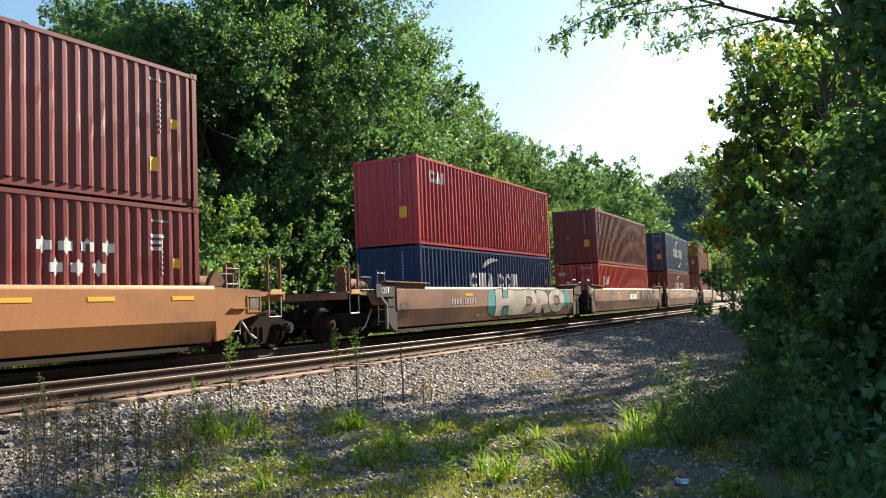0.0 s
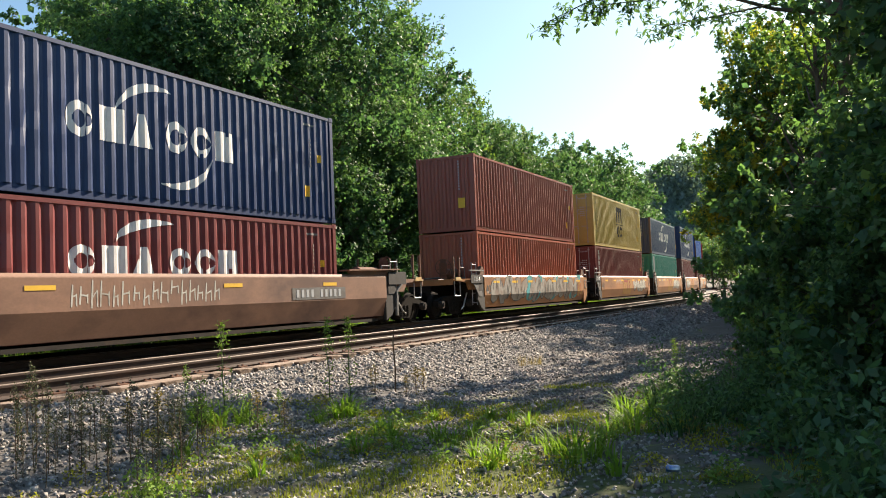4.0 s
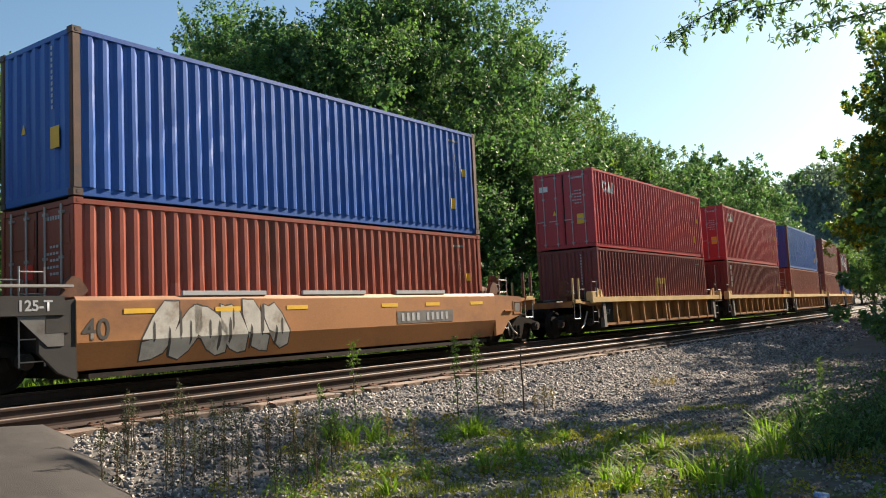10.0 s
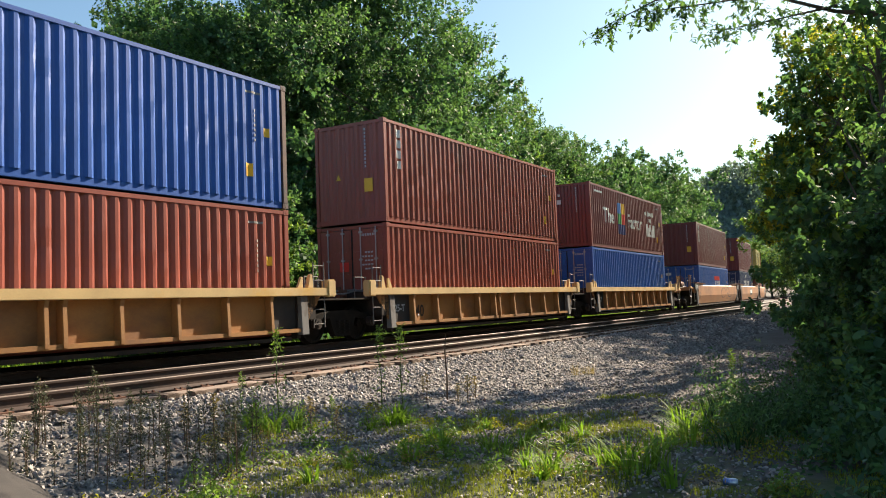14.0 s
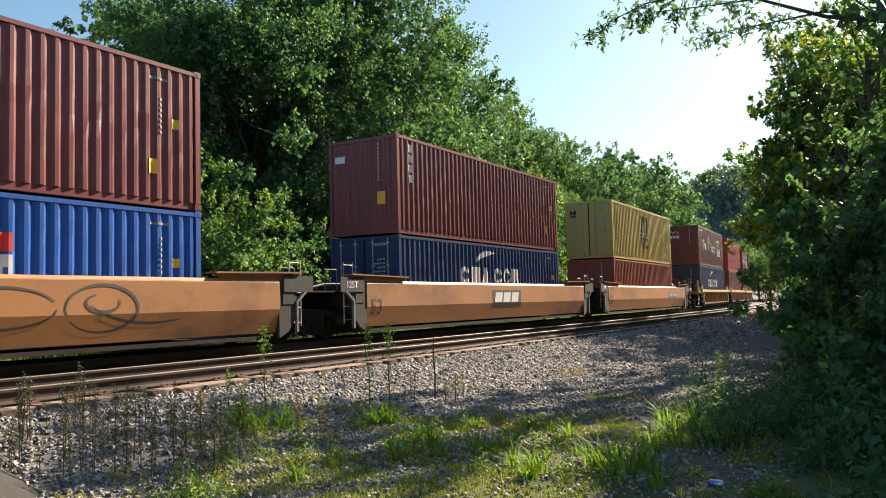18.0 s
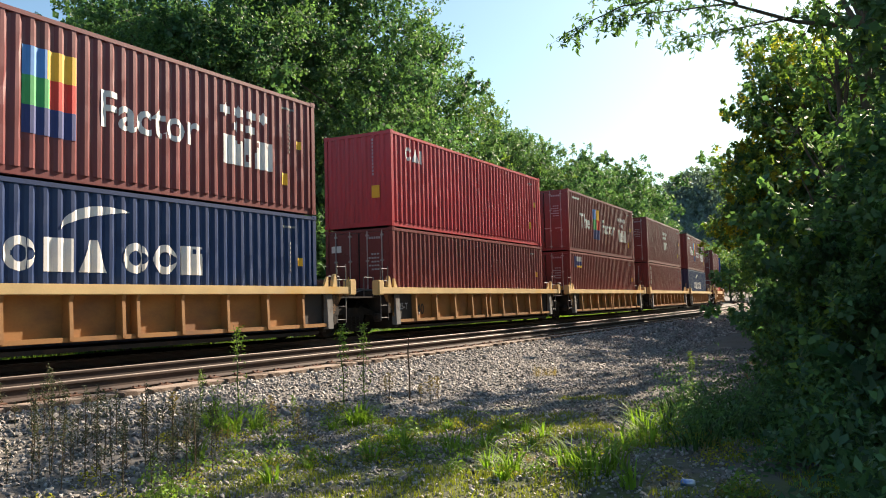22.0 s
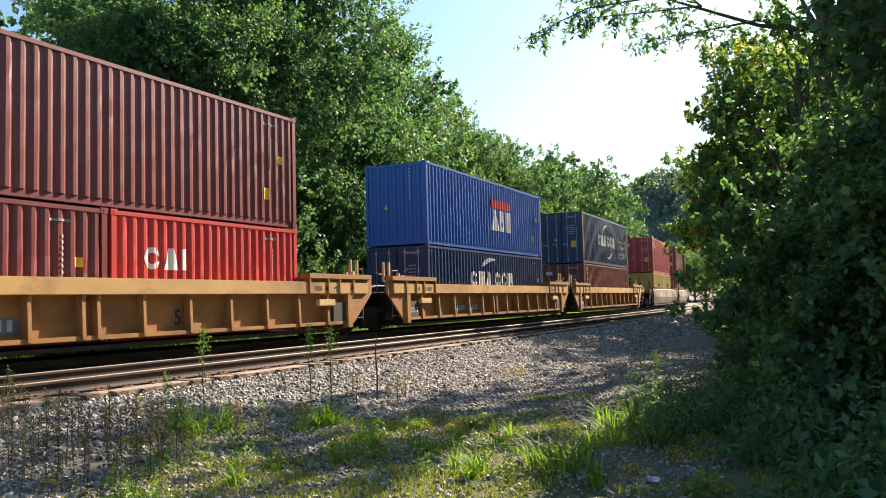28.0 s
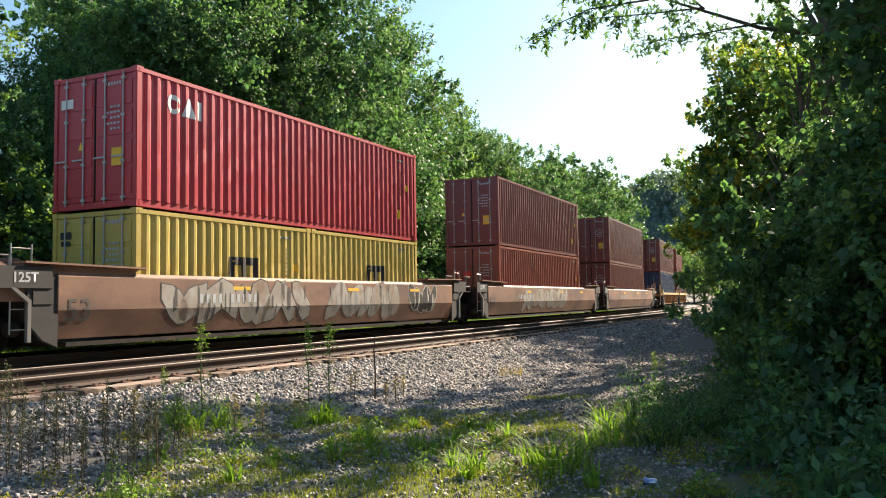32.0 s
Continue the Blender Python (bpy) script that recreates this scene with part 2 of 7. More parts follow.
# ---- mesh building ----
class Shape:
    """Collects corners and faces of one part."""

    def __init__(self):
        self.v, self.f = [], []

    def poly(self, pts):
        i = len(self.v)
        self.v += [tuple(p) for p in pts]
        self.f.append(tuple(range(i, i + len(pts))))

    def box(self, x0, x1, y0, y1, z0, z1):
        i = len(self.v)
        self.v += [(x, y, z) for z in (z0, z1) for x, y in ((x0, y0), (x1, y0), (x1, y1), (x0, y1))]
        self.f += [tuple(i + k for k in q) for q in ((3, 2, 1, 0), (4, 5, 6, 7), (0, 1, 5, 4), (1, 2, 6, 5), (2, 3, 7, 6), (3, 0, 4, 7))]
        return self

    def prism(self, pts, a0, a1, axis="x"):
        """A flat outline drawn out along an axis: x takes (y, z), y takes (x, z), z takes (x, y)."""
        def put(p, a):
            return {"x": (a, p[0], p[1]), "y": (p[0], a, p[1]), "z": (p[0], p[1], a)}[axis]
        i, n = len(self.v), len(pts)
        self.v += [put(p, a0) for p in pts] + [put(p, a1) for p in pts]
        self.f += [tuple(range(i + n - 1, i - 1, -1)), tuple(range(i + n, i + 2 * n))]
        self.f += [(i + k, i + (k + 1) % n, i + n + (k + 1) % n, i + n + k) for k in range(n)]
        return self

    def tube(self, a, b, r0, r1=None, n=8, caps=True):
        a, b = Vector(a), Vector(b)
        r1 = r0 if r1 is None else r1
        d = (b - a).normalized()
        e1 = d.orthogonal().normalized()
        e2 = d.cross(e1)
        i = len(self.v)
        for c, r in ((a, r0), (b, r1)):
            self.v += [tuple(c + (e1 * math.cos(2 * math.pi * k / n) + e2 * math.sin(2 * math.pi * k / n)) * r) for k in range(n)]
        self.f += [(i + k, i + (k + 1) % n, i + n + (k + 1) % n, i + n + k) for k in range(n)]
        if caps:
            self.f += [tuple(range(i + n - 1, i - 1, -1)), tuple(range(i + n, i + 2 * n))]
        return self

    def path(self, pts, radii, n=6):
        for a, b, r0, r1 in zip(pts, pts[1:], radii, radii[1:]):
            self.tube(a, b, r0, r1, n, caps=False)
        return self

    def mesh(self, name, mat, bevel=0.0, smooth=False):
        me = bpy.data.meshes.new(name)
        me.from_pydata(self.v, [], self.f)
        bm = bmesh.new()
        bm.from_mesh(me)
        bmesh.ops.recalc_face_normals(bm, faces=bm.faces)
        if bevel > 0:
            edges = [e for e in bm.edges if len(e.link_faces) == 2 and e.calc_face_angle(0) > 0.5]
            bmesh.ops.bevel(bm, geom=edges, offset=bevel, segments=2, affect="EDGES", clamp_overlap=True)
        bm.to_mesh(me)
        bm.free()
        if smooth:
            me.shade_smooth()
        if mat:
            me.materials.append(mat)
        return me


def part(name, data, parent, label="", m=None):
    """One mesh object under a thing or a part."""
    ob = new(name, data)
    ob.parent = parent
    if m is not None:
        ob.matrix_basis = m
    if label:
        ob["label"] = label
    return ob


_cache = {}


def shared(key, make):
    if key not in _cache:
        _cache[key] = make()
    return _cache[key]


def recolour(me, mat):
    """The same mesh with another material."""
    def go():
        c = me.copy()
        c.materials.clear()
        c.materials.append(mat)
        return c
    return shared(("recolour", me.name, mat.name), go)


def grid_mesh(name, X, Y, Z, mat, smooth=True):
    """A sheet from rows of coordinates."""
    n, k = X.shape
    me = bpy.data.meshes.new(name)
    v = np.stack([X, Y, Z], -1).reshape(-1, 3)
    idx = np.arange(n * k).reshape(n, k)
    q = np.stack([idx[:-1, :-1], idx[:-1, 1:], idx[1:, 1:], idx[1:, :-1]], -1).reshape(-1, 4)
    quads_to(me, v, q)
    if smooth:
        me.shade_smooth()
    if mat:
        me.materials.append(mat)
    return me


def quads_to(me, v, q):
    me.vertices.add(len(v))
    me.vertices.foreach_set("co", np.asarray(v, np.float32).ravel())
    w = q.shape[1]
    me.loops.add(q.size)
    me.loops.foreach_set("vertex_index", q.astype(np.int32).ravel())
    me.polygons.add(len(q))
    me.polygons.foreach_set("loop_start", np.arange(0, q.size, w, dtype=np.int32))
    me.update(calc_edges=True)
    me.validate()


def smooth_noise(x, y, size, seed=0):
    """Soft bumps between -1 and 1, from a lattice of random heights."""
    rng = np.random.default_rng(seed)
    tab = rng.uniform(-1, 1, (64, 64))
    gx, gy = np.asarray(x) / size, np.asarray(y) / size
    i, j = np.floor(gx).astype(int), np.floor(gy).astype(int)
    fx, fy = gx - i, gy - j
    fx, fy = fx * fx * (3 - 2 * fx), fy * fy * (3 - 2 * fy)
    g = lambda a, b: tab[a % 64, b % 64]
    return (g(i, j) * (1 - fx) + g(i + 1, j) * fx) * (1 - fy) + (g(i, j + 1) * (1 - fx) + g(i + 1, j + 1) * fx) * fy


# ---- the ground ----
def ground_z(x, y):
    """The height of the ground: ballast bed of both tracks, shoulder, dirt lot, bank behind the rails, hedge bank, far hill."""
    shape = np.shape(x)
    x, y = np.ravel(np.asarray(x, float)), np.ravel(np.asarray(y, float))
    s, u = lateral(x, y)
    bed = rail_z(s) - 0.25
    low = -0.0030 * np.clip(s, 0, 150) + 0.05 * smooth_noise(x, y, 4.0, 3) + 0.030 * smooth_noise(x, y, 0.9, 4)
    foot = 8.6 + 0.35 * smooth_noise(s, s * 0 + 3, 6, 6)
    k = np.clip((u - 5.5) / (foot - 5.5), 0, 1)
    k = k * k * (3 - 2 * k) * 0.6 + k * 0.4
    z = bed * (1 - k) + np.minimum(low, bed) * k
    back = np.clip((-u - 2.6) / 3.0, 0, 1)
    z = np.where(u < 0, (bed) * (1 - back) + (bed - 0.35 + 0.12 * smooth_noise(x, y, 3.5, 8)) * back, z)
    z = z + np.clip((-u - 9) / 30, 0, 1) * 1.2
    edge = hedge_edge(s)
    z = z + np.clip((u - edge) / 6, 0, 1) * 0.7 * np.clip((s + 6) / 10, 0, 1)
    far = np.hypot(x, y)
    z = z + np.clip((far - 190) / 150, 0, 1) * 3
    return z.reshape(shape)


def hedge_edge(s):
    """Where the hedge on the viewer's side begins, as u."""
    return np.interp(s, [-20, 4, 12, 26, 40, 52, 70, 200], [19.5, 15.0, 13.2, 11.0, 8.6, 7.0, 6.8, 6.8])


def build_ground():
    a = np.concatenate([np.linspace(-700, -60, 14), np.linspace(-50, -14, 14), np.arange(-12, 46, 0.33), np.linspace(47, 130, 50), np.linspace(140, 900, 18)])
    b = np.concatenate([np.linspace(-900, -40, 14), np.linspace(-32, -20, 5), np.arange(-19, 20, 0.3), np.linspace(21, 60, 18), np.linspace(80, 900, 10)])
    # laid along the bend's first heading
    h = radians(-27.35)
    A, B = np.meshgrid(a, b, indexing="ij")
    X = -12.48 + A * -math.sin(h) + B * math.cos(h)
    Y = 6.45 + A * math.cos(h) + B * math.sin(h)
    Z = ground_z(X, Y)
    ob = new("ground", grid_mesh("ground", X, Y, Z, GROUND))
    return tagged(ob, "gravel and bare dirt lot with mossy patches beside the tracks", "ground", kind="structure")


def ground_material():
    """Crushed stone by the rails, trodden grey dirt, mossy turf, brown earth."""
    # Stone base coloured dark so the gaps between scattered stones look shaded.
    m = material("gravel_dirt_ground", (0.125, 0.116, 0.104), 0.95, vary=0.45, scale=5, fine=22, bump=0.9, coords="Object")
    nt = m.node_tree
    N, Lk = nt.nodes, nt.links.new
    b = N["Principled BSDF"]
    src = b.inputs["Base Color"].links[0].from_socket
    tc = N["Texture Coordinate"]

    def blend(mask, colour, prev):
        mx = N.new("ShaderNodeMix")
        mx.data_type = "RGBA"
        Lk(mask, mx.inputs[0]), Lk(prev, mx.inputs[6])
        mx.inputs[7].default_value = (*colour, 1)
        return mx.outputs[2]

    def attr(name):
        a = N.new("ShaderNodeAttribute")
        a.attribute_name = name
        return a.outputs["Fac"]

    def broken(mask, scale, sharp):
        n = N.new("ShaderNodeTexNoise")
        n.inputs["Scale"].default_value, n.inputs["Detail"].default_value = scale, 8
        Lk(tc.outputs["Object"], n.inputs[0])
        s = N.new("ShaderNodeMath")
        s.operation = "ADD"
        Lk(mask, s.inputs[0]), Lk(n.outputs[0], s.inputs[1])
        r = N.new("ShaderNodeMapRange")
        r.inputs[1].default_value, r.inputs[2].default_value = 1.0 - sharp, 1.0 + sharp
        Lk(s.outputs[0], r.inputs[0])
        return r.outputs[0]

    out = blend(broken(attr("dirt"), 2.2, 0.22), (0.082, 0.072, 0.058), src)
    out = blend(broken(attr("moss"), 2.6, 0.16), (0.062, 0.080, 0.018), out)
    out = blend(broken(attr("earth"), 1.6, 0.14), (0.060, 0.045, 0.030), out)
    Lk(out, b.inputs["Base Color"])
    return m


GROUND = ground_material()
ground = build_ground()


def paint_ground():
    me = ground.data
    co = np.empty(len(me.vertices) * 3)
    me.vertices.foreach_get("co", co)
    co = co.reshape(-1, 3)
    s, u = lateral(co[:, 0], co[:, 1])
    edge = hedge_edge(s)
    soft = lambda v, a, b: np.clip((v - a) / (b - a), 0, 1)
    dirt = soft(u, 7.6, 9.0) * 0.55 + 0.12
    moss = soft(u, 7.9, 8.8) * (1 - soft(s, 13, 18)) * (0.46 + 0.4 * smooth_noise(co[:, 0], co[:, 1], 1.6, 21))
    moss = np.maximum(moss, soft(-u, 3.2, 5.0) * 0.9)
    earth = soft(u - edge, -1.2, 0.8) * 0.75
    earth = np.maximum(earth, soft(-u, 9, 12) * 0.6)
    for name, val in (("dirt", dirt), ("moss", moss), ("earth", earth)):
        a = me.attributes.new(name, "FLOAT", "POINT")
        a.data.foreach_set("value", val.astype(np.float32))


paint_ground()
# ---- containers ----
LONG, SHORT, WIDE = 12.192, 6.058, 2.438
HIGH, STD = 2.896, 2.591
PITCH, DEPTH = 0.278, 0.038


def knots(x0, x1):
    """The fold lines of corrugated sheet from x0 to x1: place and depth below the outer face."""
    n = max(1, round((x1 - x0) / PITCH))
    p = (x1 - x0) / n
    out = []
    for i in range(n):
        a = x0 + i * p
        out += [(a, DEPTH), (a + 0.25 * p, DEPTH), (a + 0.5 * p, 0.0), (a + 0.76 * p, 0.0)]
    return out + [(x1, DEPTH)]


def side_span(length):
    return -length / 2 + 0.16, length / 2 - 0.16


def corrugated(length, z0, z1):
    """A folded steel side wall, its outer faces towards -y at y = 0, slightly buckled."""
    ks = knots(*side_span(length))
    zs = np.linspace(z0, z1, 9)
    rng = np.random.default_rng(int(length * 100 + z1 * 10))
    buckle = rng.normal(0, 1, (len(zs), len(ks) // 4 + 2))
    sh = Shape()
    n = len(zs)
    for i, (x, d) in enumerate(ks):
        for j, z in enumerate(zs):
            w = math.sin(math.pi * j / (n - 1))
            b = buckle[j, (i + 1) // 4] * w
            sh.v.append((x + 0.006 * b, d + 0.006 * buckle[j, i // 4] * w, z))
    for i in range(len(ks) - 1):
        for j in range(n - 1):
            a = i * n + j
            sh.f.append((a, a + n, a + n + 1, a + 1))
    return sh


def end_wall(z0, z1):
    """The blind front wall: broad upright folds, outer faces towards -x at x = 0."""
    sh = Shape()
    y, ys = -1.10, []
    while y < 1.08:
        ys += [(y, 0.045), (y + 0.11, 0.045), (y + 0.16, 0.0), (y + 0.27, 0.0)]
        y += 0.318
    ys = [(min(a, 1.10), b) for a, b in ys] + [(1.10, 0.045)]
    for i in range(len(ys) - 1):
        (a, p), (b, q) = ys[i], ys[i + 1]
        if b > a:
            sh.poly([(p, a, z0), (q, b, z0), (q, b, z1), (p, a, z1)])
    return sh


def on_folds(length, spans):
    """Flat marking that follows the folds of a side wall. spans(x) gives the (low, high) stretches painted at x."""
    ks = knots(*side_span(length))
    sh = Shape()
    for (xa, da), (xb, db) in zip(ks, ks[1:]):
        cut = 3 if xb - xa > 0.05 else 1
        for c in range(cut):
            a, b = xa + (xb - xa) * c / cut, xa + (xb - xa) * (c + 1) / cut
            p, q = da + (db - da) * c / cut - 0.010, da + (db - da) * (c + 1) / cut - 0.010
            left, right = spans(a + 1e-5), spans(b - 1e-5)
            if len(left) != len(right):
                left = right = spans((a + b) / 2)
            for (z0, z1), (w0, w1) in zip(left, right):
                sh.poly([(a, p, z0), (b, q, w0), (b, q, w1), (a, p, z1)])
    seen, keep, idx = {}, [], []
    for v in sh.v:
        k = tuple(round(c, 3) for c in v)
        if k not in seen:
            seen[k] = len(keep)
            keep.append(v)
        idx.append(seen[k])
    faces = [tuple(dict.fromkeys(idx[i] for i in f)) for f in sh.f]
    sh.v, sh.f = keep, [f for f in faces if len(f) > 2]
    return sh


def drape(me_text, length):
    """Wraps a flat lettering mesh (in x, z) on the folds of a side wall."""
    bm = bmesh.new()
    bm.from_mesh(me_text)
    ks = knots(*side_span(length))
    xs = [v.co.x for v in bm.verts]
    for x, _ in ks:
        if min(xs) < x < max(xs):
            bmesh.ops.bisect_plane(bm, geom=bm.verts[:] + bm.edges[:] + bm.faces[:], plane_co=(x, 0, 0), plane_no=(1, 0, 0))
    kx, kd = [k[0] for k in ks], [k[1] for k in ks]
    for v in bm.verts:
        v.co.y = float(np.interp(v.co.x, kx, kd)) - 0.010
    bm.to_mesh(me_text)
    bm.free()
    return me_text


def lettering(text, size, mat, x=0.0, z=0.0, stretch=1.0, bold=0.0):
    """Upright letters in the xz plane, facing -y, from the built-in font."""
    cu = bpy.data.curves.new("lettering", "FONT")
    cu.body, cu.size, cu.fill_mode, cu.offset = text, size, "BOTH", bold
    cu.resolution_u = 3
    ob = bpy.data.objects.new("lettering", cu)
    scene.collection.objects.link(ob)
    me = bpy.data.meshes.new_from_object(ob.evaluated_get(bpy.context.evaluated_depsgraph_get()))
    bpy.data.objects.remove(ob)
    bpy.data.curves.remove(cu)
    for v in me.vertices:
        v.co = (x + v.co.x * stretch, 0.0, z + v.co.y)
    me.materials.clear()
    me.materials.append(mat)
    return me


# plain shapes for marks: each gives the painted stretches at x
def m_rect(x0, x1, z0, z1):
    return lambda x: [(z0, z1)] if x0 <= x <= x1 else []


def m_ring(cx, cz, rx, rz, hole=0.55, open_side=0.0):
    def go(x):
        t = (x - cx) / rx
        if abs(t) >= 1:
            return []
        o = rz * math.sqrt(1 - t * t)
        h = t / hole
        if open_side and t > open_side:
            return [(cz + o * 0.45, cz + o), (cz - o, cz - o * 0.45)]
        if abs(h) >= 1:
            return [(cz - o, cz + o)]
        i = rz * hole * math.sqrt(1 - h * h)
        return [(cz - o, cz - i), (cz + i, cz + o)]
    return go


def m_wedge(x0, x1, z0, z1):
    """A blunt triangle standing on its base."""
    def go(x):
        t = abs((x - x0) / (x1 - x0) - 0.5) * 2
        if t >= 1:
            return []
        top = z1 - (z1 - z0) * max(0, t - 0.25) / 0.75
        return [(z0, top)] if top > z0 else []
    return go


def m_twin(x0, x1, z0, z1, n=3, thick=0.3):
    """Upright posts under a top bar."""
    w = (x1 - x0) / (n - 1 + thick)
    def go(x):
        if not x0 <= x <= x1:
            return []
        k = ((x - x0) % w) / w
        return [(z0, z1)] if k < thick else [(z1 - (z1 - z0) * 0.3, z1)]
    return go


def m_arc(cx, cz, rx, rz, a0, a1, thick):
    def go(x):
        t = (x - cx) / rx
        if abs(t) >= 1:
            return []
        a = math.degrees(math.acos(t))
        out = []
        for sign, ang in ((1, a), (-1, 360 - a)):
            if a0 <= ang <= a1:
                k = thick * math.sin(math.pi * (ang - a0) / (a1 - a0)) + 0.02
                z = cz + sign * rz * math.sqrt(1 - t * t)
                out.append((z - k / 2, z + k / 2))
        return out
    return go


def m_star(cx, cz, r):
    """A star of six points: two triangles laid over each other."""
    def go(x):
        t = abs(x - cx) / r
        if t >= 0.866:
            return []
        spans = [(-0.5, 1 - 1.732 * t) if 1 - 1.732 * t > -0.5 else None, (-1 + 1.732 * t, 0.5) if -1 + 1.732 * t < 0.5 else None]
        spans = [s for s in spans if s]
        return [(cz + r * min(s[0] for s in spans), cz + r * max(s[1] for s in spans))] if spans else []
    return go


def union(*fs):
    def go(x):
        spans = sorted(s for f in fs for s in f(x))
        out = []
        for a, b in spans:
            if out and a <= out[-1][1]:
                out[-1] = (out[-1][0], max(b, out[-1][1]))
            else:
                out.append((a, b))
        return out
    return go


def word_of(shapes, x, z, w, h, gap):
    """A row of plain shapes as wide as the letters of a company's name."""
    out = []
    for c in shapes:
        a, b = x, x + w
        if c == "o":
            out.append(m_ring(x + w / 2, z + h / 2, w / 2, h / 2, 0.5))
        elif c == "c":
            out.append(m_ring(x + w / 2, z + h / 2, w / 2, h / 2, 0.5, 0.45))
        elif c == "^":
            out.append(m_wedge(a, b, z, z + h))
        elif c == "m":
            out.append(m_twin(a, b + w * 0.15, z, z + h, 3, 0.42))
            x += w * 0.15
        elif c == "n":
            out.append(m_twin(a, b, z, z + h, 2, 0.32))
        elif c == "|":
            out.append(m_rect(a, a + w * 0.32, z, z + h))
            x -= w * 0.6
        elif c == "#":
            out.append(m_rect(a, b, z, z + h))
        x += w + gap
    return out


def bars(x, z, w, h, n, gap):
    return [m_rect(x, x + w * (1 - 0.3 * ((i * 7) % 3) / 2), z - i * gap, z - i * gap + h) for i in range(n)]


def marks(kind, H, length):
    """The plain coloured shapes of a mark on the side wall: pieces of (name, material, shapes)."""
    if kind in ("arcs_word", "arcs_eco"):  # white word between two swooshes
        w = word_of("c#^", -2.4, H * 0.40, 0.60, 0.68, 0.14) + word_of("cc#", 0.02, H * 0.40, 0.60, 0.68, 0.14)
        a = [m_arc(-0.1, H * 0.55, 1.2, 0.85, 75, 172, 0.18), m_arc(0.2, H * 0.45, 1.2, 0.85, 255, 352, 0.18)]
        return [("company_mark", WHITE, *(*w, *a))]
    if kind == "arcs_word_low":
        w = word_of("c#^", -2.4, H * 0.45, 0.60, 0.60, 0.14) + word_of("cc#", 0.05, H * 0.45, 0.60, 0.60, 0.14)
        a = [m_arc(-0.02, H * 0.70, 1.3, 0.46, 80, 178, 0.18)]
        return [("company_mark", WHITE, *(*w, *a))]
    if kind == "black_stack":
        return [("company_mark", BLACK, *(m_twin(-0.70, 0.72, H * 0.54, H * 0.86, 3, 0.4), m_rect(-0.88, 0.85, H * 0.49, H * 0.505), *word_of("oc", -0.66, H * 0.23, 0.62, 0.70, 0.08))),
                ("side_lettering", BLACK, *bars(-5.47, H * 0.80, 0.15, 0.14, 9, 0.20), *bars(-5.15, H * 0.76, 0.11, 0.11, 7, 0.21))]
    if kind == "black_twin":
        return [("company_mark", BLACK, m_twin(-0.2, 0.85, H * 0.42, H * 0.66, 3, 0.4))]
    if kind == "yellow_twin":
        return [("company_mark", material_of("faded_yellow"), *(m_twin(-0.45, 0.75, H * 0.36, H * 0.64, 3, 0.4), *word_of("oc", -0.45, H * 0.09, 0.56, 0.62, 0.08)))]
    if kind == "corner_word":
        x = -length / 2 + 0.85
        return [("company_mark", WHITE, *word_of("c^|", x, H * 0.72, 0.40, 0.42, 0.06))]
    if kind == "low_corner_word":
        x = -length / 2 + 0.85
        return [("company_mark", WHITE, *word_of("c^|", x, H * 0.55, 0.46, 0.46, 0.07))]
    if kind == "upright_word":
        x = -length / 2 + 0.62
        return [("side_lettering", WHITE, *[m_rect(x + 0.03 * (i % 2), x + 0.24, H * 0.84 - i * 0.30, H * 0.84 - i * 0.30 + 0.23) for i in range(4)])]
    if kind == "white_panel":
        x = -length / 2 + 0.55
        return [("marking_panel", LIGHT_GREY, m_rect(x, x + 0.55, 0.2, H - 0.2)),]
    if kind == "factor":
        out = [("emblem_panel", SKY_MARK, m_rect(-2.08, -1.62, H * 0.61, H * 0.79)), ("emblem_panel", YELLOW_MARK, m_rect(-1.62, -1.0, H * 0.61, H * 0.79)),
               ("emblem_panel", GREEN_MARK, m_rect(-2.08, -1.55, H * 0.43, H * 0.61)), ("emblem_panel", NAVY_MARK, m_rect(-2.08, -1.0, H * 0.26, H * 0.43)),
               ("emblem_panel", RED_MARK, m_rect(-1.55, -1.0, H * 0.43, H * 0.61)),
               ("company_mark", WHITE, *(*[m_star(2.85 + 0.42 * i, H * 0.73, 0.17) for i in range(4)], *[m_star(3.25 + 0.42 * i, H * 0.615, 0.17) for i in range(2)], *word_of("#|#", 2.76, H * 0.31, 0.62, 0.66, 0.09), m_rect(-5.4, -4.3, H * 0.87, H * 0.90)))]
        return out
    if kind == "stars_word":
        return [("company_mark", WHITE, *(*[m_star(-0.7 + 0.4 * i, H * 0.74, 0.15) for i in range(4)], *[m_star(-0.5 + 0.4 * i, H * 0.64, 0.15) for i in range(3)], *word_of("#|m", -0.45, H * 0.36, 0.36, 0.5, 0.08)))]
    if kind == "low_stars":
        return [("company_mark", WHITE, *(*[m_star(2.35 + 0.46 * i, H * 0.67, 0.17) for i in range(4)], *[m_star(2.6 + 0.46 * i, H * 0.535, 0.17) for i in range(3)])),
                ("code_bar", LIGHT_GREY, *bars(4.75, H * 0.76, 0.4, 0.07, 3, 0.13))]
    if kind == "red_bar_word":
        return [("red_bar", RED_MARK, m_rect(-0.2, 2.0, H * 0.62, H * 0.74)), ("company_mark", WHITE, *(m_wedge(-0.15, 0.70, H * 0.30, H * 0.60), m_rect(0.78, 1.32, H * 0.30, H * 0.60), m_rect(1.42, 2.0, H * 0.30, H * 0.60)))]
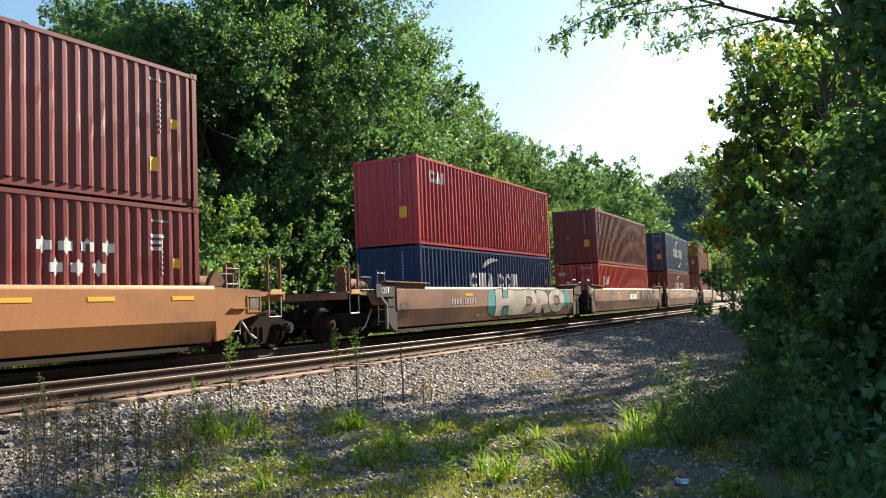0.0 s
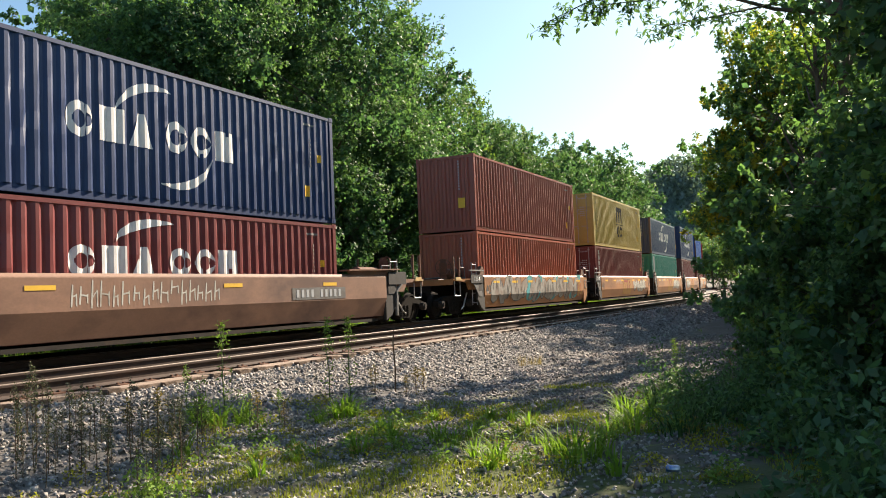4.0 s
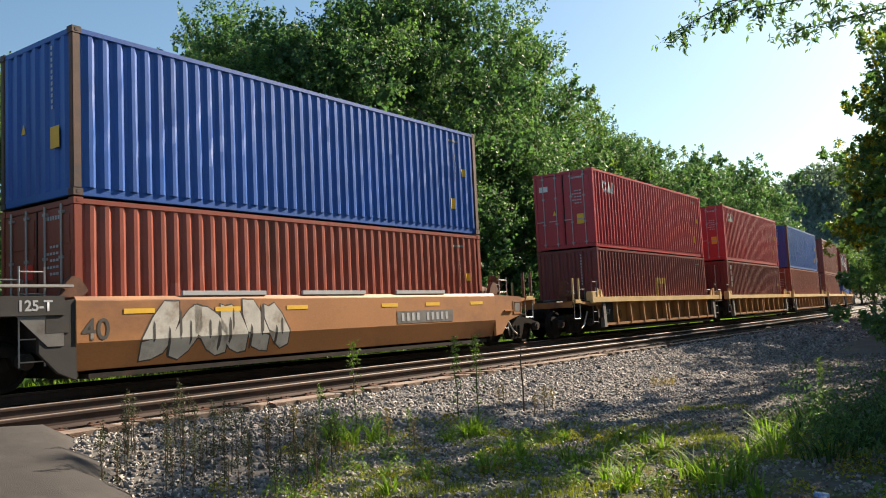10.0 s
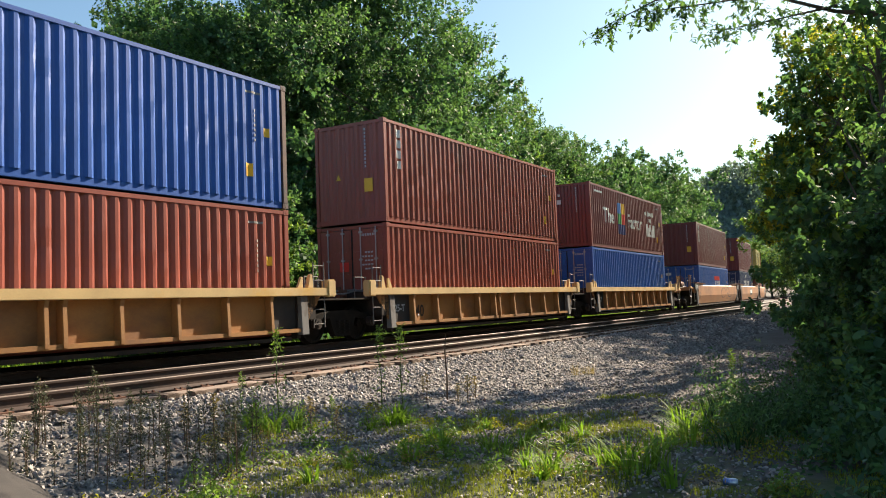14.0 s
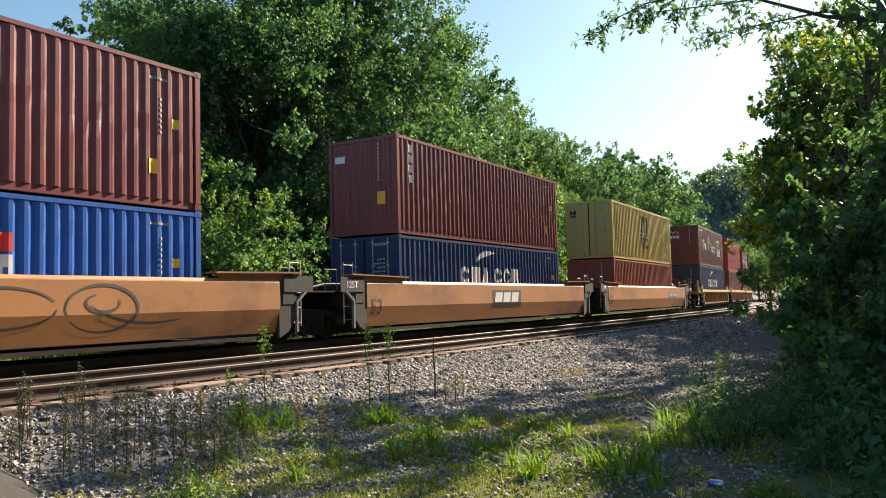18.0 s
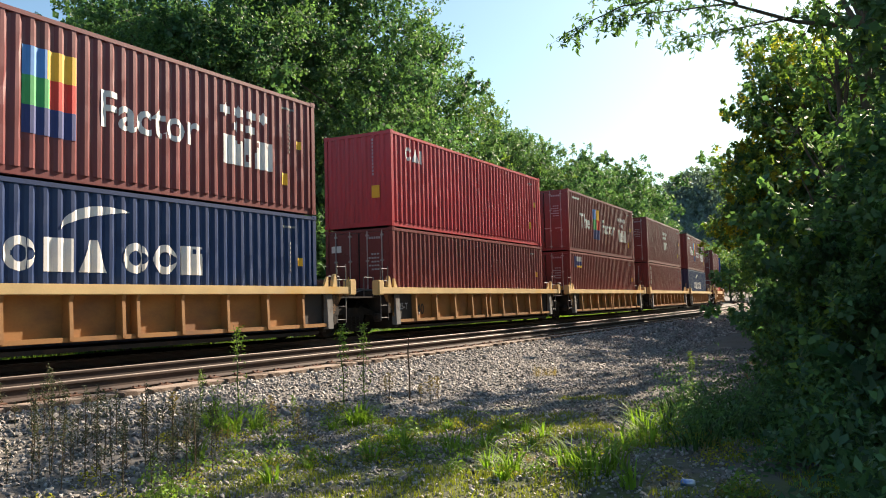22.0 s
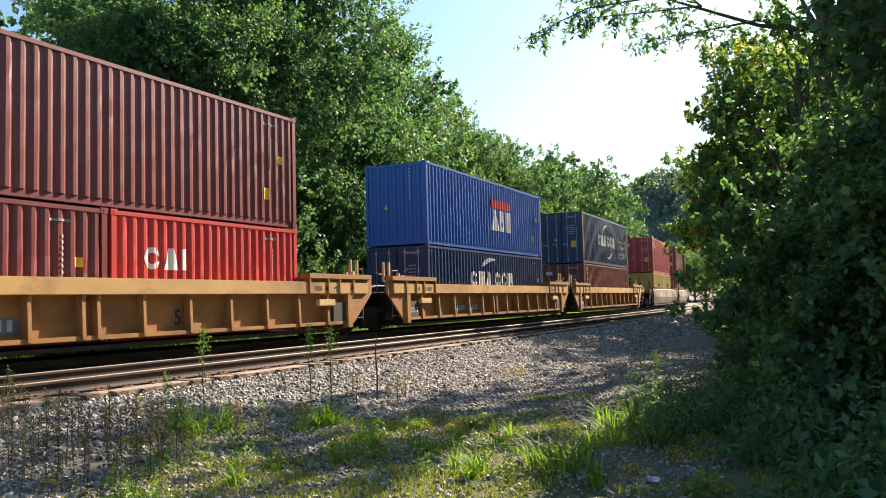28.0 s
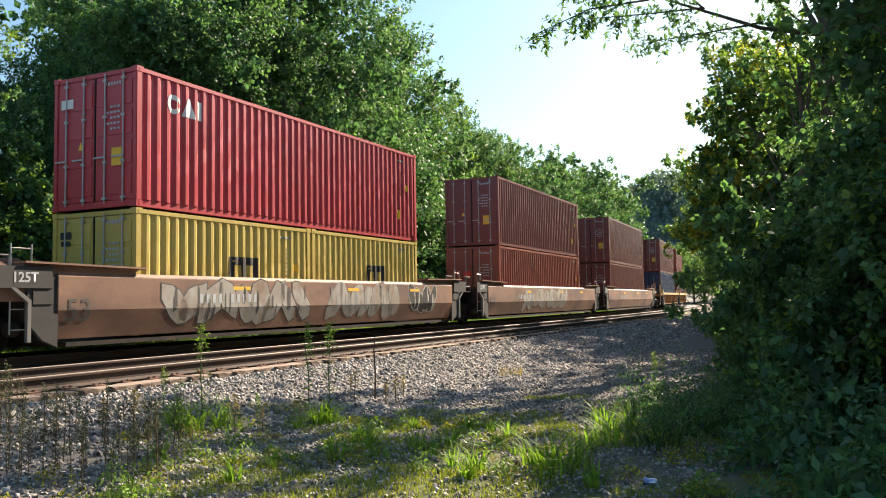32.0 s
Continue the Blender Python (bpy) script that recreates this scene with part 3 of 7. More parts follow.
    if kind == "small_sign":
        return [("marking_panel", NAVY_MARK, m_rect(-5.38, -5.02, H * 0.74, H * 0.92)), ("marking_panel", LIGHT_GREY, m_rect(-5.02, -4.26, H * 0.84, H * 0.92)), ("marking_panel", NAVY_MARK, m_rect(-5.02, -4.26, H * 0.77, H * 0.84)), ("marking_panel", YELLOW_MARK, m_rect(-5.02, -4.26, H * 0.74, H * 0.77))]
    return []


_extra = {"faded_yellow": material("faded_yellow_marking", (0.34, 0.22, 0.04), 0.65, vary=0.2)}


def material_of(name):
    return _extra[name]


def door_marks(kind, H):
    """Small plates, code bars and the company's mark on a container's end, as (name, material, y0, y1, z0, z1); y runs from -1.1 at the viewer's side."""
    out = []
    if "plate" in kind:
        out.append(("warning_label", YELLOW_MARK, -0.80, -0.52, H * 0.30, H * 0.43))
    if "tri" in kind:
        out.append(("warning_triangle", YELLOW_MARK, 0.30, 0.46, H * 0.44, H * 0.50))
    if "word" in kind:
        out += [("company_mark", WHITE, 0.62 - 0.0, 0.98, H * 0.76, H * 0.83)]
    if "black" in kind:
        out += [("company_mark", BLACK, 0.64, 0.96, H * 0.78, H * 0.84), ("company_mark", BLACK, 0.66, 0.94, H * 0.725, H * 0.765)]
    if "stars" in kind:
        out += [("company_mark", WHITE, 0.20 + 0.17 * i, 0.29 + 0.17 * i, H * 0.80 + 0.1 * (i % 2), H * 0.84 + 0.1 * (i % 2)) for i in range(4)] + [("company_mark", WHITE, 0.15 + 0.25 * i, 0.35 + 0.25 * i, H * 0.68, H * 0.75) for i in range(3)]
    if "pink" in kind:
        out.append(("warning_label", RED_MARK, 0.10, 0.42, H * 0.55, H * 0.64))
    return out


def end_codes(end, H):
    """Rows of short bars, as long as the codes on an end."""
    sh = Shape()
    if end == "doors":
        for k in range(7):
            sh.box(0, 0.004, -0.86 + 0.082 * k, -0.81 + 0.082 * k, H * 0.885, H * 0.885 + 0.07)
        for r in range(5):
            for k in range(3 + r % 2):
                sh.box(0, 0.004, -0.74 + 0.10 * k, -0.67 + 0.10 * k, H * 0.72 - 0.115 * r, H * 0.72 - 0.115 * r + 0.045)
    else:
        for k in range(11):
            sh.box(0, 0.004, -0.60, -0.55, H * 0.90 - 0.105 * k, H * 0.90 - 0.105 * k + 0.065)
    return sh


def container(colour, H, length, end, mark, label, end_mark="plate", frame_colour=None):
    """A steel box container: origin at the middle of its floor, its near end towards -x, the viewer's side at -y."""
    mat = PAINT[colour]
    fmat = frame_colour or mat
    root = new("shipping_container")
    tagged(root, label, "container", kind="thing")
    hl, hw = length / 2, WIDE / 2
    key = (colour, H, length, fmat.name)
    wall = shared(("side", H, length), lambda: corrugated(length, 0.15, H - 0.11).mesh("side_panel", PAINT["maroon"]))
    for sgn in (-1, 1):
        part("side_panel", recolour(wall, mat), root, "", Matrix.Translation((0, -hw + 0.012, 0)) if sgn < 0 else pose(0, hw - 0.012, 0, 0, 0, 180))
    rail = shared(("rails", length), lambda: Shape().box(-hl + 0.14, hl - 0.14, -0.035, 0.035, 0, 0.09).mesh("top_rail", PAINT["maroon"], 0.008))
    low = shared(("low_rails", length), lambda: Shape().box(-hl + 0.16, hl - 0.16, -0.04, 0.045, 0.0, 0.155).mesh("bottom_rail", PAINT["maroon"], 0.008))
    for sgn in (-1, 1):
        part("top_rail", recolour(rail, mat), root, "", Matrix.Translation((0, sgn * (hw - 0.037), H - 0.115)))
        part("bottom_rail", recolour(low, mat), root, "", Matrix.Translation((0, sgn * (hw - 0.085), 0.0)))
    post = shared(("post", H), lambda: Shape().box(-0.075, 0.075, -0.06, 0.06, 0.12, H - 0.12).mesh("corner_post", PAINT["maroon"], 0.012))
    cast = shared("casting", lambda: casting().mesh("corner_casting", PAINT["maroon"], 0.008))
    for sx in (-1, 1):
        for sy in (-1, 1):
            part("corner_post", recolour(post, fmat), root, "", Matrix.Translation((sx * (hl - 0.078), sy * (hw - 0.063), 0)))
            for z in (0.0, H - 0.118):
                part("corner_casting", recolour(cast, fmat), root, "", pose(sx * (hl - 0.085), sy * (hw - 0.078), z, 0, 0, 0 if sy < 0 else 180))
    roof = shared(("roof", H, length), lambda: Shape().box(-hl + 0.05, hl - 0.05, -hw + 0.05, hw - 0.05, H - 0.06, H - 0.03).mesh("roof", PAINT["maroon"]))
    part("roof", recolour(roof, mat), root)
    floor = shared(("floor", length), lambda: Shape().box(-hl + 0.1, hl - 0.1, -hw + 0.06, hw - 0.06, 0.03, 0.14).mesh("underframe", DARK_STEEL))
    part("underframe", floor, root)
    blind = shared(("blind", H), lambda: end_wall(0.14, H - 0.11).mesh("end_panel", PAINT["maroon"]))
    head = shared(("head", H), lambda: Shape().box(0.0, 0.07, -hw + 0.12, hw - 0.12, H - 0.12, H - 0.02).mesh("end_header", PAINT["maroon"], 0.008))
    sill = shared("end_sill", lambda: Shape().box(0.0, 0.07, -hw + 0.12, hw - 0.12, 0.015, 0.15).mesh("end_sill", PAINT["maroon"], 0.008))
    for sx in (-1, 1):
        flip = Matrix.Identity(4) if sx < 0 else pose(0, 0, 0, 0, 0, 180)
        part("end_header", recolour(head, mat), root, "", flip @ Matrix.Translation((-hl + 0.015, 0, 0)))
        part("end_sill", recolour(sill, mat), root, "", flip @ Matrix.Translation((-hl + 0.015, 0, 0)))
        if (end == "doors") == (sx < 0):
            for sy in (-1, 1):
                leaf = shared(("door", H), lambda: door_leaf(H).mesh("door", PAINT["maroon"], 0.006))
                d = part("door", recolour(leaf, mat), root, "", flip @ Matrix.Translation((-hl + 0.03, sy * 0.572, 0)))
                rise = (H - 0.42) / 4
                pane = shared(("door_panel", H), lambda: Shape().box(-0.018, 0.004, -0.50, 0.50, 0.06, rise - 0.06).mesh("door_panel", PAINT["maroon"], 0.006))
                for k in range(4):
                    part("door_panel", recolour(pane, mat), d, "", Matrix.Translation((0, 0, 0.22 + k * rise)))
                for k in (-0.28, 0.24):
                    rod = shared(("rod", H), lambda: lock_rod(H).mesh("locking_rod", SILVER))
                    part("locking_rod", rod, d, "", Matrix.Translation((-0.045, k, 0)))
            part("gasket", shared(("gasket", H), lambda: Shape().box(0.02, 0.06, -0.012, 0.012, 0.16, H - 0.13).mesh("gasket", GASKET)), root, "", flip @ Matrix.Translation((-hl, 0, 0)))
        else:
            part("end_panel", recolour(blind, mat), root, "", flip @ Matrix.Translation((-hl + 0.02, 0, 0)))
    off = -hl - 0.006 if end != "doors" else -hl - 0.004
    codes = shared(("end_codes", end, H), lambda: end_codes(end, H).mesh("code_marking", LIGHT_GREY))
    tagged(part("code_marking", codes, root, "", Matrix.Translation((off, 0, 0))), kind="stuff")
    for name, mm, y0, y1, z0, z1 in door_marks(end_mark, H):
        if "triangle" in name:
            sh = Shape().prism([(y0, z0), (y1, z0), ((y0 + y1) / 2, z1)], 0, 0.005)
        else:
            sh = Shape().box(0, 0.005, y0, y1, z0, z1)
        part(name, shared(("end", name, mm.name, y0, y1, z0, z1), lambda: sh.mesh(name, mm)), root, "", Matrix.Translation((off, 0, 0)))
    for i, (name, mm, *shapes) in enumerate(marks(mark, H, length)):
        for j, spans in enumerate(shapes):
            me = shared(("mark", i, j, name, mm.name, mark, H, length), lambda: on_folds(length, spans).mesh(name, mm))
            part(name, me, root, "", Matrix.Translation((0, -hw + 0.012, 0)))
    if mark == "arcs_eco":
        for txt, size, x, z in (("eco", 0.42, 3.0, 0.40), ("container", 0.42, 3.82, 0.40), ("bamboo", 0.34, 3.1, 0.26), ("flooring", 0.34, 4.35, 0.26)):
            me = shared(("letters", txt, H), lambda: drape(lettering(txt, size, LIGHT_GREY, x, H * z, 0.86, 0.004), length))
            part("lettering", me, root, "pale lettering", Matrix.Translation((0, -hw + 0.012, 0)))
        for q in ((2.85, 5.55, H * 0.565, H * 0.58), (2.85, 5.55, H * 0.20, H * 0.215), (2.85, 2.92, H * 0.215, H * 0.565), (5.48, 5.55, H * 0.215, H * 0.565)):
            part("frame_line", shared(("frame", q), lambda: on_folds(length, m_rect(*q)).mesh("frame_line", LIGHT_GREY)), root, "", Matrix.Translation((0, -hw + 0.012, 0)))
    if mark == "factor":
        for txt, x in (("The", -4.25), ("Factor", -0.53)):
            me = shared(("letters", txt, H), lambda: drape(lettering(txt, 0.98, WHITE, x, H * (0.42 if txt == "The" else 0.40), 1.0, 0.018), length))
            part("lettering", me, root, "white lettering", Matrix.Translation((0, -hw + 0.012, 0)))
    if end_mark != "plain":
        for k, q in enumerate(((hl - 1.32, hl - 1.12, H * 0.22, H * 0.32), (hl - 0.74, hl - 0.58, H * 0.55, H * 0.62))):
            tag = shared(("tags", k, H, length), lambda: on_folds(length, m_rect(*q)).mesh("warning_label", YELLOW_MARK))
            part("warning_label", tag, root, "", Matrix.Translation((0, -hw + 0.012, 0)))
    code = shared(("codes", H, length), lambda: on_folds(length, union(*bars(hl - 1.3, H * 0.87, 0.45, 0.05, 1, 0.12), *[m_rect(hl - 1.05, hl - 0.98, H * 0.5 + 0.11 * i, H * 0.5 + 0.11 * i + 0.06) for i in range(7)])).mesh("code_marking", GREY_SPRAY))
    tagged(part("code_marking", code, root, "", Matrix.Translation((0, -hw + 0.012, 0))), kind="stuff")
    return root


def casting():
    """A corner block with its slot."""
    sh = Shape()
    sh.box(-0.088, 0.088, -0.08, 0.08, 0, 0.118)
    sh.box(-0.03, 0.03, -0.084, -0.078, 0.03, 0.09)
    return sh


def door_leaf(H):
    """One door leaf; its four pressed panels are set on it."""
    sh = Shape().box(0.0, 0.05, -0.545, 0.545, 0.16, H - 0.13)
    return sh


def lock_rod(H):
    sh = Shape().tube((0, 0, 0.1), (0, 0, H - 0.08), 0.019, n=6)
    for z in (0.2, H * 0.33, H * 0.66, H - 0.22):
        sh.box(-0.02, 0.05, -0.05, 0.05, z - 0.025, z + 0.025)
    sh.box(-0.035, -0.012, -0.02, 0.30, H * 0.36, H * 0.36 + 0.035)
    return sh
# ---- well cars ----
def truck_side():
    """A cast side frame: arched top chord, spring nest and two journal boxes; outer face towards -y."""
    sh = Shape()
    out = [(-1.25, 0.42), (-1.25, 0.64), (-0.95, 0.72), (-0.45, 0.80), (0.45, 0.80), (0.95, 0.72), (1.25, 0.64), (1.25, 0.42), (0.98, 0.42), (0.92, 0.58), (0.52, 0.62), (0.40, 0.30), (0.30, 0.16), (-0.30, 0.16), (-0.40, 0.30), (-0.52, 0.62), (-0.92, 0.58), (-0.98, 0.42)]
    for a, b, c, d in ((0, 1, 2, 17), (17, 2, 2, 16), (16, 2, 3, 15), (15, 3, 4, 10), (10, 4, 5, 9), (9, 5, 6, 8), (8, 6, 7, 7), (15, 10, 11, 14), (14, 11, 12, 13)):
        pts = []
        for i in (a, b, c, d):
            if out[i] not in pts:
                pts.append(out[i])
        if len(pts) > 2:
            sh.prism(pts, -0.09, 0.09, "y")
    return sh


def wheel_shape():
    sh = Shape()
    n = 28
    prof = [(0.10, -0.07), (0.36, -0.03), (0.38, -0.075), (0.44, -0.075), (0.455, 0.04), (0.49, 0.055), (0.49, 0.075), (0.38, 0.075), (0.36, 0.02), (0.10, 0.05)]
    for k in range(n):
        a, b = 2 * math.pi * k / n, 2 * math.pi * (k + 1) / n
        for (r, y), (q, w) in zip(prof, prof[1:]):
            sh.poly([(r * math.cos(a), y, r * math.sin(a)), (q * math.cos(a), w, q * math.sin(a)), (q * math.cos(b), w, q * math.sin(b)), (r * math.cos(b), y, r * math.sin(b))])
    sh.tube((0, -0.16, 0), (0, 0.1, 0), 0.11, n=12)
    return sh


def truck(car, x, lit=False):
    """A four-wheeled truck under a car's end."""
    t = part("truck", shared("bolster", lambda: Shape().box(-0.28, 0.28, -0.95, 0.95, 0.42, 0.72).box(-0.14, 0.14, -0.3, 0.3, 0.7, 0.86).mesh("truck", SHADE_GRIME, 0.02)), car, "grimy four-wheeled truck, blackened as in deep shade", Matrix.Translation((x, 0, 0)))
    side = shared("truck_side", lambda: truck_side().mesh("side_frame", SHADE_GRIME))
    spring = shared("springs", lambda: springs().mesh("spring_nest", SHADE_GRIME))
    cap = shared("bearing", lambda: Shape().tube((0, -0.13, 0), (0, 0.0, 0), 0.13, n=14).tube((0, -0.16, 0), (0, -0.13, 0), 0.07, n=10).mesh("bearing_cap", DARK_STEEL))
    wheel = shared("wheel", lambda: wheel_shape().mesh("wheel", SHADE_GRIME, smooth=False))
    axle = shared("axle", lambda: Shape().tube((0, -0.7, 0), (0, 0.7, 0), 0.085, n=10).mesh("axle", SHADE_GRIME))
    for sy in (-1, 1):
        flip = Matrix.Identity(4) if sy < 0 else pose(0, 0, 0, 0, 0, 180)
        part("side_frame", side, t, "", flip @ Matrix.Translation((0, -1.0, 0)))
        tagged(part("spring_nest", spring, t, "", flip @ Matrix.Translation((0, -1.0, 0))), kind="stuff")
        for sx in (-1, 1):
            part("wheel", wheel, t, "", flip @ Matrix.Translation((sx * 0.89, -0.78, 0.465)))
            part("bearing_cap", cap, t, "", flip @ Matrix.Translation((sx * 1.11, -1.09, 0.5)))
    for sx in (-1, 1):
        part("axle", axle, t, "", Matrix.Translation((sx * 0.89, 0, 0.465)))
    return t


def springs():
    sh = Shape()
    for i in range(3):
        for k in range(5):
            sh.tube((-0.2 + 0.2 * i, -0.04, 0.24 + k * 0.07), (-0.2 + 0.2 * i, -0.04, 0.27 + k * 0.07), 0.085, n=8)
    return sh


def ladder(h=1.15, w=0.42, rungs=4, r=0.014):
    sh = Shape()
    for y in (-w / 2, w / 2):
        sh.tube((y, 0, 0), (y, 0, h), r, n=6)
    for i in range(rungs):
        z = 0.08 + i * (h - 0.16) / (rungs - 1)
        sh.tube((-w / 2, 0, z), (w / 2, 0, z), r * 0.8, n=6)
    return sh


def rail_stand(h=0.55, w=0.5, r=0.016):
    sh = Shape()
    for x in (0, w):
        sh.tube((x, 0, 0), (x, 0, h), r, n=6)
    sh.tube((0, 0, h), (w, 0, h), r, n=6)
    return sh


def end_gear(car, x, sx, tint, top, hand_wheel=False):
    """The platform over the truck at a car's end: deck, draft beam, grab irons, uprights, brake rigging."""
    m = Matrix.Translation((x, 0, 0)) @ (Matrix.Identity(4) if sx < 0 else Matrix.Diagonal((-1, 1, 1, 1)))
    deck = shared(("deck", tint.name, top), lambda: Shape().box(-1.55, 0.25, -1.05, 1.05, top - 0.30, top - 0.25).box(-1.6, 0.3, -0.32, 0.32, 0.80, top - 0.28).box(-0.1, 0.3, -1.42, 1.42, 0.62, top - 0.1).mesh("end_platform", DARK_STEEL, 0.012))
    part("end_platform", deck, car, "grimy steel end platform", m)
    brace = shared(("brace", tint.name, top), lambda: Shape().prism([(0.30, 0.45), (0.30, top - 0.12), (-0.35, top - 0.12)], -1.42, -1.38, "y").mesh("end_brace", tint))
    part("end_brace", brace, car, "", m)
    part("end_brace", brace, car, "", m @ Matrix.Translation((0, 2.8, 0)))
    lad = shared(("ladder", "ochre" in tint.name), lambda: ladder(1.55, 0.40, 5).mesh("ladder", GREY_STEEL if "ochre" in tint.name else SILVER))
    part("ladder", lad, car, "steel grab ladder", m @ Matrix.Translation((-0.25, -1.40, 0.42)))
    stand = shared("hand_rail", lambda: rail_stand().mesh("hand_rail", GREY_STEEL))
    part("hand_rail", stand, car, "", m @ Matrix.Translation((-0.7, -1.0, top - 0.26)))
    hose = shared("hose", lambda: Shape().path([(0, 0, 0.75), (-0.15, -0.05, 0.5), (-0.4, -0.05, 0.36), (-0.7, 0, 0.5)], [0.025] * 4, 7).mesh("brake_hose", GASKET))
    part("brake_hose", hose, car, "", m @ Matrix.Translation((-0.9, -0.6, 0)))
    coupler = shared("coupler", lambda: Shape().box(-2.3, -1.5, -0.11, 0.11, 0.70, 0.92).prism([(-2.3, -0.16), (-2.62, -0.20), (-2.66, -0.08), (-2.46, 0.0), (-2.60, 0.10), (-2.52, 0.20), (-2.3, 0.14)], 0.66, 0.96, "z").mesh("coupler", SHADE_GRIME, 0.015))
    tank = shared("reservoir", lambda: Shape().tube((-0.52, 0, 0), (0.52, 0, 0), 0.20, n=18).tube((-0.62, 0, 0), (-0.52, 0, 0), 0.11, 0.20, 18).tube((0.52, 0, 0), (0.62, 0, 0), 0.20, 0.11, 18).box(-0.34, -0.28, -0.21, 0.21, -0.22, 0.03).box(0.28, 0.34, -0.21, 0.21, -0.22, 0.03).mesh("air_reservoir", RUST))
    pipes = shared("pipes", lambda: Shape().path([(-1.9, -0.75, -0.06), (-0.9, -0.78, -0.06), (-0.3, -0.70, 0.02), (0.5, -0.70, 0.02)], [0.022] * 4, 6).path([(-1.7, 0.30, -0.12), (-0.6, 0.32, -0.04), (0.5, 0.28, -0.04)], [0.018] * 3, 6).path([(-1.8, -0.2, 0.0), (0.4, -0.25, 0.06)], [0.03, 0.03], 6).mesh("brake_pipe", GREY_STEEL))
    tagged(part("brake_pipe", pipes, car, "grey brake pipes", m @ Matrix.Translation((0, 0, top - 0.08))), kind="stuff")
    valve = shared("valve_box", lambda: Shape().box(-0.17, 0.17, -0.15, 0.15, 0, 0.24).box(-0.10, 0.10, -0.20, -0.15, 0.05, 0.18).tube((0.0, 0.0, 0.24), (0.0, 0.0, 0.32), 0.06, n=10).mesh("brake_valve", RUST, 0.012))
    part("brake_valve", valve, car, "rusty brake valve", m @ Matrix.Translation((-0.25, -0.15, top - 0.25)))
    part("air_reservoir", tank, car, "rusty brake air reservoir", m @ Matrix.Translation((-0.15 if hand_wheel else -0.55, -0.45 if hand_wheel else 0.45, top + 0.08)))
    if hand_wheel:
        part("coupler", coupler, car, "grimy coupler, blackened as in deep shade", m)
        hi = top - 0.30 if "ochre" in tint.name else top - 0.52
        side = shared(("end_side", tint.name, top), lambda: Shape().prism([(-2.0, top - 0.20), (-2.0, top - 0.13), (0.25, top - 0.13), (0.25, hi), (-0.75, hi), (-0.95, top - 0.26)], -1.44, -1.37, "y").box(-2.05, 0.25, -1.44, -1.05, top - 0.18, top - 0.13).box(-2.06, -1.98, -1.40, 0.9, top - 0.34, top - 0.14).mesh("end_side_plate", tint, 0.01))
        part("end_side_plate", side, car, "", m)
        step = shared("end_step", lambda: Shape().path([(-0.22, 0, 0.50), (-0.22, 0, 0), (0.22, 0, 0), (0.22, 0, 0.50)], [0.016] * 4, 6).mesh("step", SILVER))
        part("step", step, car, "pale steel step", m @ Matrix.Translation((-1.68, -1.40, top - 0.72)))
        seat = shared("step_tread", lambda: Shape().box(-0.26, 0.26, -0.12, 0.10, 0, 0.05).box(-0.20, 0.20, -0.10, 0.02, 0.05, 0.12).mesh("step_tread", CHORD, 0.008))
        part("step_tread", seat, car, "", m @ Matrix.Translation((-1.68, -1.36, top - 0.20)))
        post = shared(("post_pair", tint.name), lambda: Shape().box(-0.025, 0.025, -0.03, 0.03, 0, 0.86).mesh("upright_post", CHORD if "ochre" in tint.name else RUST, 0.006))
        loop = shared("post_loop", lambda: Shape().path([(0.03, 0, 0.80), (0.10, 0, 0.80), (0.10, 0, 0.34), (0.03, 0, 0.34)], [0.011] * 4, 6).mesh("grab_iron", GREY_STEEL))
        for dx, dy in ((-1.90, -1.38), (-1.46, -1.38), (-1.90, 0.95)):
            part("upright_post", post, car, "", m @ Matrix.Translation((dx, dy, top - 0.22)))
            part("grab_iron", loop, car, "", m @ Matrix.Translation((dx, dy, top - 0.22)))
        lever = shared("lever", lambda: Shape().path([(-0.55, -1.22, 0.86), (-0.95, -1.26, 0.40), (-1.15, -1.26, 0.30)], [0.030, 0.026, 0.02], 6).mesh("uncoupling_lever", SILVER))
        part("uncoupling_lever", lever, car, "pale steel lever", m)
        part("hand_brake", shared("hand_brake", lambda: hand_brake().mesh("hand_brake", RUST)), car, "rusty hand brake wheel", m @ pose(-1.15, -0.62, top + 0.02, 0, 0, -62))


def hand_brake():
    sh = Shape()
    n = 18
    for k in range(n):
        a, b = 2 * math.pi * k / n, 2 * math.pi * (k + 1) / n
        sh.tube((0.28 * math.cos(a), 0, 0.3 + 0.28 * math.sin(a)), (0.28 * math.cos(b), 0, 0.3 + 0.28 * math.sin(b)), 0.016, n=5, caps=False)
    for k in range(4):
        a = math.pi * k / 2 + 0.4
        sh.tube((0, 0.03, 0.3), (0.28 * math.cos(a), 0, 0.3 + 0.28 * math.sin(a)), 0.012, n=5)
    sh.box(-0.13, 0.13, 0.03, 0.22, -0.28, 0.44)
    sh.prism([(0.03, 0.44), (0.22, 0.44), (0.18, 0.56), (0.07, 0.56)], -0.10, 0.10)
    return sh


def plate_text(car, text, size, x, z, y, mat, name="lettering", back=None, stretch=1.0, tilt=0.0):
    me = shared(("plate", text, size, mat.name, stretch), lambda: lettering(text, size, mat, 0, 0, stretch, 0.006))
    part(name, me, car, "", Matrix.Translation((x, y, z)) @ pose(0, 0, 0, tilt))


